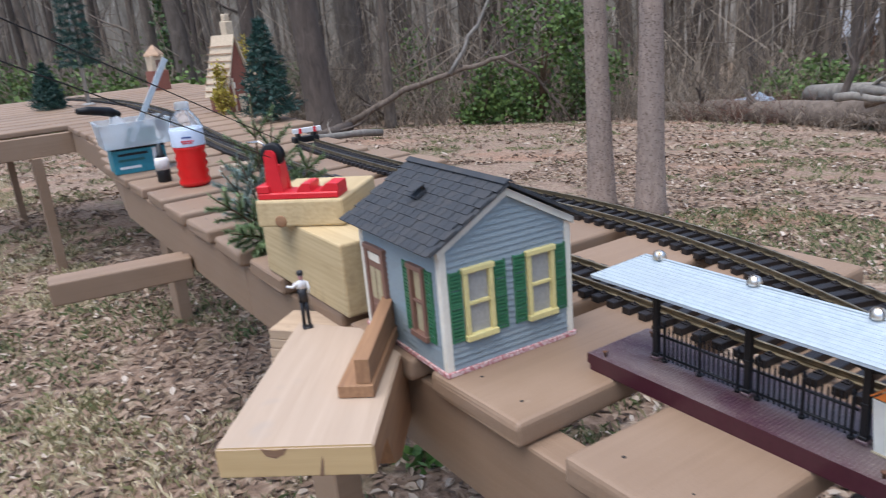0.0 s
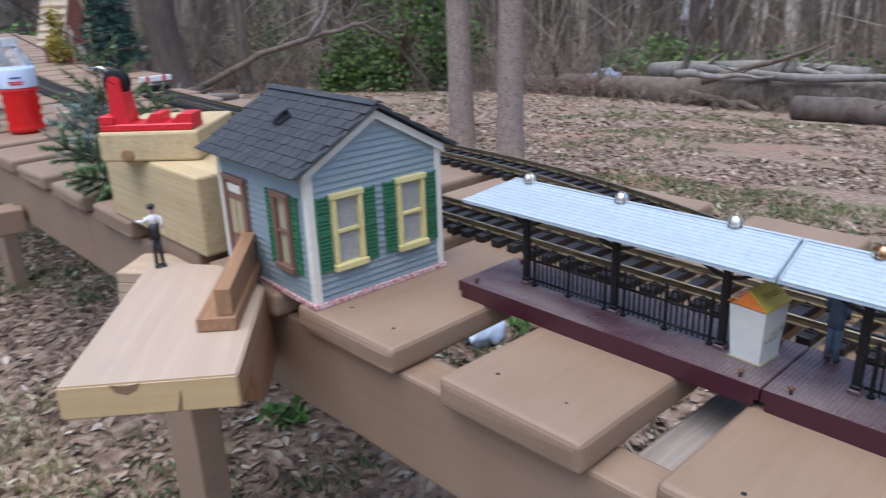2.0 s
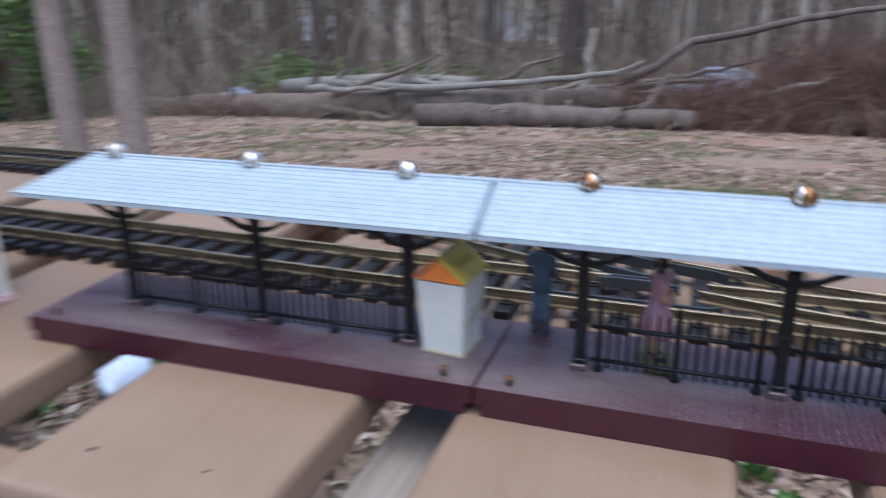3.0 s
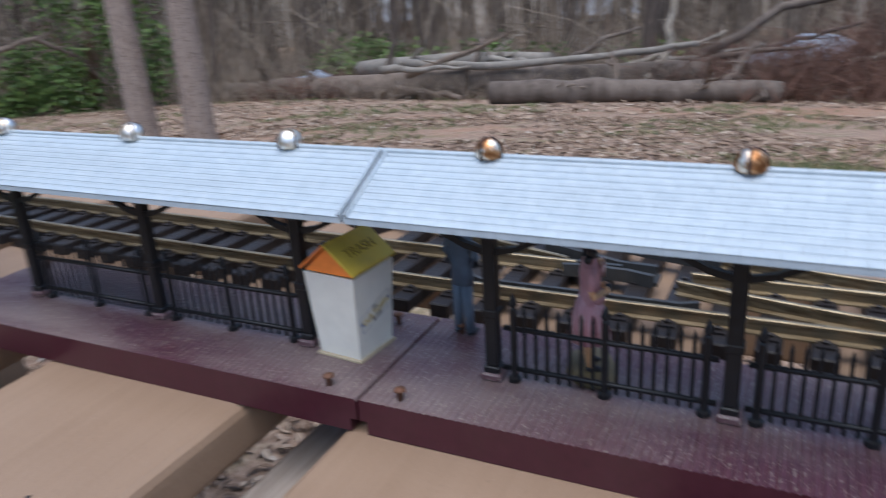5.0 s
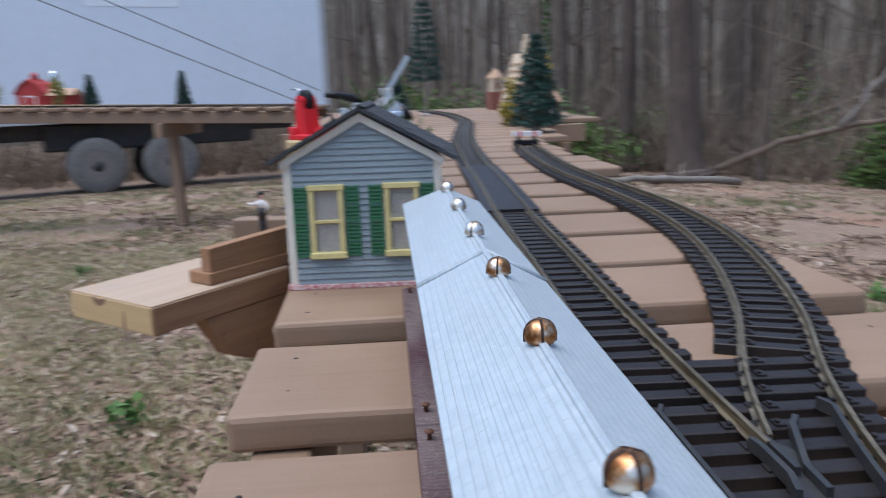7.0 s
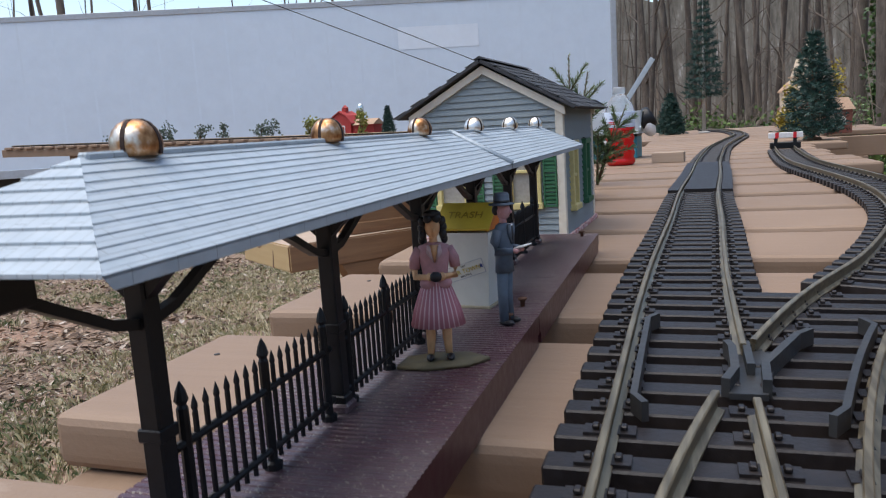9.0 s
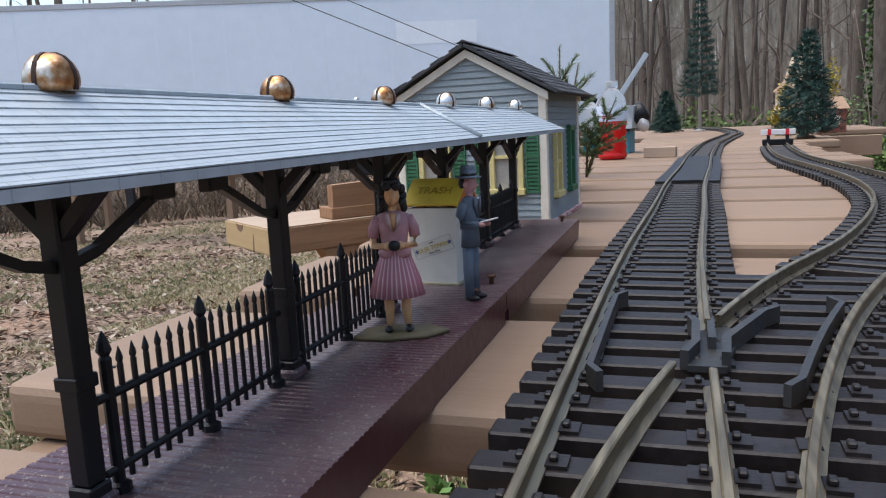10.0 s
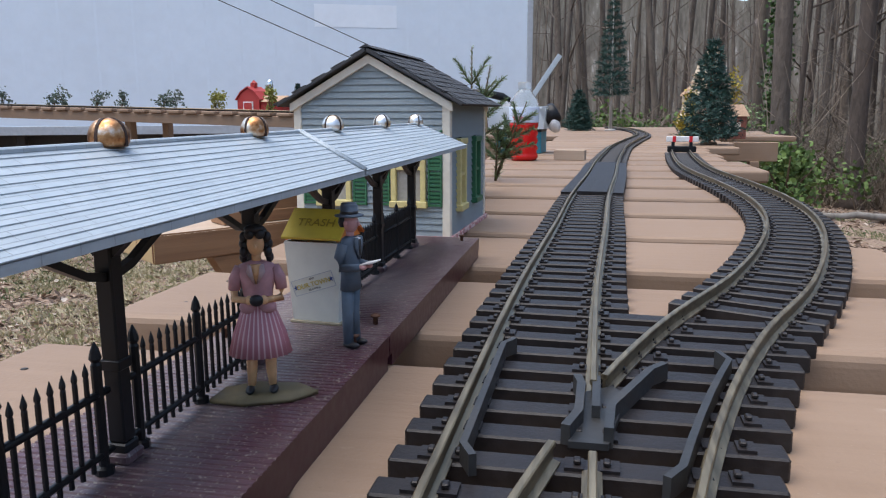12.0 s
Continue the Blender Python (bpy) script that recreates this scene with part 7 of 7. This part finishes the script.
def distant_home(x, y, w, d, h, yaw, label):
    ob = thing("house", move(x, y, ground_z(x, y), yaw), label, "house", "distant houses")
    part("wall", bm_box(-w / 2, -d / 2, -0.3, w / 2, d / 2, h, 0.02), M_SIDING, ob)
    part("roof", bm_prism([(-d / 2 - 0.4, h), (d / 2 + 0.4, h), (0, h + d * 0.28)], -w / 2 - 0.4, w / 2 + 0.4, "x"), M_GREYROOF, ob)
    for k in range(4):
        wx = -w / 2 + w * (k + 0.6) / 4.4
        win = part("window", bm_box(wx - 0.5, -d / 2 - 0.05, h * 0.35, wx + 0.5, -d / 2 - 0.005, h * 0.8), M_STEEL, ob)
        part("frame", bm_box(wx - 0.6, -d / 2 - 0.03, h * 0.30, wx + 0.6, -d / 2 - 0.006, h * 0.35), M_SIDING, win)
    part("door", bm_box(w * 0.1, -d / 2 - 0.06, 0, w * 0.1 + 0.9, -d / 2 - 0.005, 2.0), M_BROWNFRAME, ob)


distant_home(47.0, 26.2, 5.5, 5, 1.9, 300, "white single-storey house far off among the trunks")
distant_home(50.0, 13.0, 4.0, 6, 2.0, 290, "white single-storey house far off among the trunks")
tarp = thing("tarp_heap", move(10.6, 7.6, ground_z(10.6, 7.6)), "blue and white tarp over a low heap behind the logs", "tarp", "tarps")
b = oval(0, 0, 0.2, 0.33, 0.5, 0.24, 32)
for v in b.verts:
    v.co += Vector((0.04, 0.04, 0.12)) * noise.noise(v.co * 4.0) + Vector((0, 0, 0.05)) * noise.noise(v.co * 12.0)
part("sheet", b, M_TARP, tarp)
tarp = thing("tarp_heap", move(13.4, 0.0, ground_z(13.4, 0.0)), "large blue-grey tarp draped over a heap behind brush", "tarp", "tarps")
b = oval(0, 0, 0.2, 0.7, 1.15, 0.62, 40)
for v in b.verts:
    v.co += Vector((0.1, 0.1, 0.22)) * noise.noise(v.co * 1.8) + Vector((0.05, 0.05, 0.10)) * noise.noise(v.co * 6.0) + Vector((0, 0, 0.05)) * noise.noise(v.co * 15.0)
part("sheet", b, M_TARP, tarp)
car = thing("car", pose(30.5, 19.8, ground_z(30.5, 19.8), 0, 0, 120), "white car parked far off beyond the wood", "car")
part("body", bm_prism([(-2.1, 0.3), (2.1, 0.3), (2.1, 0.8), (1.3, 0.95), (0.7, 1.4), (-1.0, 1.4), (-1.7, 0.95), (-2.1, 0.85)], -0.85, 0.85), M_SIDING, car)
part("glass", bm_prism([(1.15, 0.97), (0.65, 1.34), (-0.95, 1.34), (-1.5, 0.97)], -0.87, 0.87), M_STEEL, car)
for wx in (-1.3, 1.3):
    for wy in (-0.8, 0.8):
        part("wheel", bm_lathe([(0.32, -0.1), (0.32, 0.1)], 20), M_TYRE, car, at=pose(wx, wy, 0.32, 90))

# a ring of distance behind the wood; haze and bright sky gaps are painted in
m = Nodes("distant_winter_wood", 1.0)
n1 = m.noise(0, 6, m.scaled((2.6, 2.6, 0.5)), 0.7)
n2 = m.noise(0, 4, m.scaled(0.5))
sep = m.t.nodes.new("ShaderNodeSeparateXYZ")
m.link(m.scaled(0.025), sep.inputs[0])
# the palest stop paints sky light showing between the trunks
col = m.ramp(n1, [(0.35, (0.22, 0.19, 0.155)), (0.55, (0.42, 0.375, 0.32)), (0.72, (0.70, 0.67, 0.62))])
m.color(m.mix(m.ramp(n2, [(0.5, (0, 0, 0)), (0.7, (0.4, 0.4, 0.4))]), col, (0.16, 0.15, 0.10)))
# towards +y the same streaks take darker tones
north_col = m.ramp(n1, [(0.35, (0.12, 0.105, 0.085)), (0.6, (0.25, 0.225, 0.185)), (0.75, (0.58, 0.55, 0.51))])
m.color(m.mix(m.ramp(sep.outputs["Y"], [(0.75, (0, 0, 0)), (1.0, (1, 1, 1))]), col, north_col))
M_FAR = m.mat
bm = bmesh.new()
ring = [(58 * math.cos(2 * math.pi * i / 90), 58 * math.sin(2 * math.pi * i / 90)) for i in range(90)]
lo = [bm.verts.new((x, y, -8)) for x, y in ring]
hi = [bm.verts.new((x, y, 9.0 + 2.5 * noise.noise((x * 0.2, y * 0.2, 0)) + rnd.uniform(-0.8, 0.8))) for x, y in ring]
for i in range(90):
    j = (i + 1) % 90
    bm.faces.new((lo[j], lo[i], hi[i], hi[j]))
tagged(part("backdrop", bm, M_FAR), "distant winter wood with painted haze and sky gaps", "backdrop", kind="structure")

# ------------------------------------------------------------------ leaf litter and grass
def litter(n, seed, size, region):
    """Curled dry leaves lying about."""
    rng = np.random.default_rng(seed)
    vs, fs = [], []
    for _ in range(n):
        x, y = region(rng)
        z = ground_z(x, y) + 0.003
        a = rng.uniform(0, 6.283)
        L = size * rng.uniform(0.6, 1.4)
        w = L * rng.uniform(0.28, 0.5)
        ca, sa = math.cos(a), math.sin(a)
        tx, ty, curl = rng.normal(0, 0.28), rng.normal(0, 0.28), rng.uniform(0.05, 0.4) * w
        k = len(vs)
        for u, v, c in ((-0.5, 0, 0), (-0.15, 0.5, 1), (0.2, 0.42, 1), (0.5, 0, 0), (0.2, -0.42, 1), (-0.15, -0.5, 1)):
            lx, ly = u * L, v * w
            vs.append((x + lx * ca - ly * sa, y + lx * sa + ly * ca, z + c * curl + abs(tx) * 0.3 * L + tx * lx + ty * ly))
        fs += [(k, k + 1, k + 2, k + 3), (k, k + 3, k + 4, k + 5)]
    me = bpy.data.meshes.new("leaves")
    me.from_pydata(vs, [], fs)
    return me


def blades(n, seed, h, region):
    rng = np.random.default_rng(seed)
    vs, fs = [], []
    for _ in range(n):
        cx, cy = region(rng)
        for _ in range(int(rng.integers(5, 13))):
            x, y = cx + rng.normal(0, 0.018), cy + rng.normal(0, 0.018)
            z = ground_z(x, y) - 0.002
            a = rng.uniform(0, 6.283)
            ll, w = h * rng.uniform(0.5, 1.3), 0.0016
            dx, dy = math.cos(a), math.sin(a)
            bendy = rng.uniform(0.2, 0.9)
            k = len(vs)
            vs += [(x - dy * w, y + dx * w, z), (x + dy * w, y - dx * w, z), (x + dx * ll * bendy * 0.4 + dy * w * 0.7, y + dy * ll * bendy * 0.4 - dx * w * 0.7, z + ll * 0.6), (x + dx * ll * bendy, y + dy * ll * bendy, z + ll * (1 - 0.35 * bendy))]
            fs += [(k, k + 1, k + 2), (k, k + 2, k + 3)]
    me = bpy.data.meshes.new("grass")
    me.from_pydata(vs, [], fs)
    return me


m = Nodes("dry_leaves", 0.85)
m.color(m.ramp(m.island(), [(0.0, (0.06, 0.038, 0.027)), (0.35, (0.175, 0.112, 0.075)), (0.65, (0.27, 0.185, 0.128)), (0.9, (0.37, 0.285, 0.21)), (1.0, (0.50, 0.43, 0.36))]))
M_LEAF = m.mat
m = Nodes("thin_grass", 0.7)
m.color(m.ramp(m.island(), [(0.0, (0.05, 0.082, 0.025)), (0.4, (0.115, 0.15, 0.055)), (0.7, (0.24, 0.215, 0.11)), (1.0, (0.40, 0.325, 0.20))]))
M_GRASS = m.mat
m = Nodes("straw_grass", 0.75)
m.color(m.ramp(m.island(), [(0.0, (0.15, 0.16, 0.06)), (0.25, (0.30, 0.265, 0.13)), (0.6, (0.50, 0.42, 0.26)), (1.0, (0.70, 0.60, 0.42))]))
M_STRAW = m.mat


def ring_region(r0, r1):
    def f(rng):
        while True:
            r = math.sqrt(rng.uniform(r0 * r0, r1 * r1))
            a = rng.uniform(-0.95, 3.3)
            return r * math.cos(a), r * math.sin(a)
    return f


def patchy(region, seed, cut):
    def f(rng):
        for _ in range(40):
            x, y = region(rng)
            if noise.noise((x * 0.9 + seed, y * 0.9, 0.3)) + 0.5 * noise.noise((x * 3.1, y * 3.1, seed)) > cut:
                return x, y
        return x, y
    return f


for k, (n, size, r0, r1) in enumerate(((36000, 0.024, 0.0, 2.6), (52000, 0.034, 2.4, 6.0), (44000, 0.055, 5.5, 15.0))):
    me = litter(n, 500 + k, size, patchy(ring_region(r0, r1), 2.0, -0.25))
    me.materials.append(M_LEAF)
    tagged(part("leaf_litter", me, None), "scattered dry curled leaves", "leaf litter", kind="stuff")
for k, (n, h, r0, r1, cut) in enumerate(((5200, 0.028, 0.0, 3.0, 0.02), (3600, 0.034, 2.8, 7.5, 0.12), (3000, 0.05, 7.0, 14.0, 0.16))):
    me = blades(n, 520 + k, h, patchy(ring_region(r0, r1), 7.0, cut))
    me.materials.append(M_GRASS)
    tagged(part("grass", me, None), "thin patches of pale grass", "grass", kind="stuff")
for k, (n, h, r1) in enumerate(((5500, 0.024, 2.4), (7000, 0.032, 6.0))):
    me = blades(n, 540 + k, h, patchy(lambda rng: (-rng.uniform(0.15, r1), rng.uniform(-0.3, 1.6 * r1)), 3.0, -0.05))
    me.materials.append(M_STRAW)
    tagged(part("grass", me, None), "straw-coloured thin grass of the yard", "grass", kind="stuff")
M_WEED = foliage("broad_green_weeds", (0.04, 0.10, 0.02), (0.14, 0.26, 0.06), 0.6)
for k, (x, y) in enumerate(((-0.32, 0.72), (-0.22, 0.62), (0.42, 0.95), (0.62, 0.80), (0.05, 0.9), (-0.7, 1.2), (1.55, 2.05), (1.75, 1.7), (0.5, -0.25), (0.62, -0.2), (-1.5, 3.0), (-0.95, 2.6))):
    bush(x, y, ground_z(x, y), 0.035, 0.05, M_WEED, "small broad-leaved green weed in the leaf litter", 600 + k, 0.026, 34, "weed", "weed", "weeds")

bag = bmesh.new()
absorb(bag, oval(0, 0, 0.03, 0.055, 0.04, 0.04, 22))
for v in bag.verts:
    v.co += Vector((0.018, 0.014, 0.016)) * noise.noise(v.co * 38) + Vector((0, 0, 0.02)) * noise.noise(v.co * 80)
tagged(part("plastic_bag", bag, M_LABELB, at=move(0.53, 0.86, ground_z(0.53, 0.86))), "crumpled pale blue plastic bag on the ground", "bag")
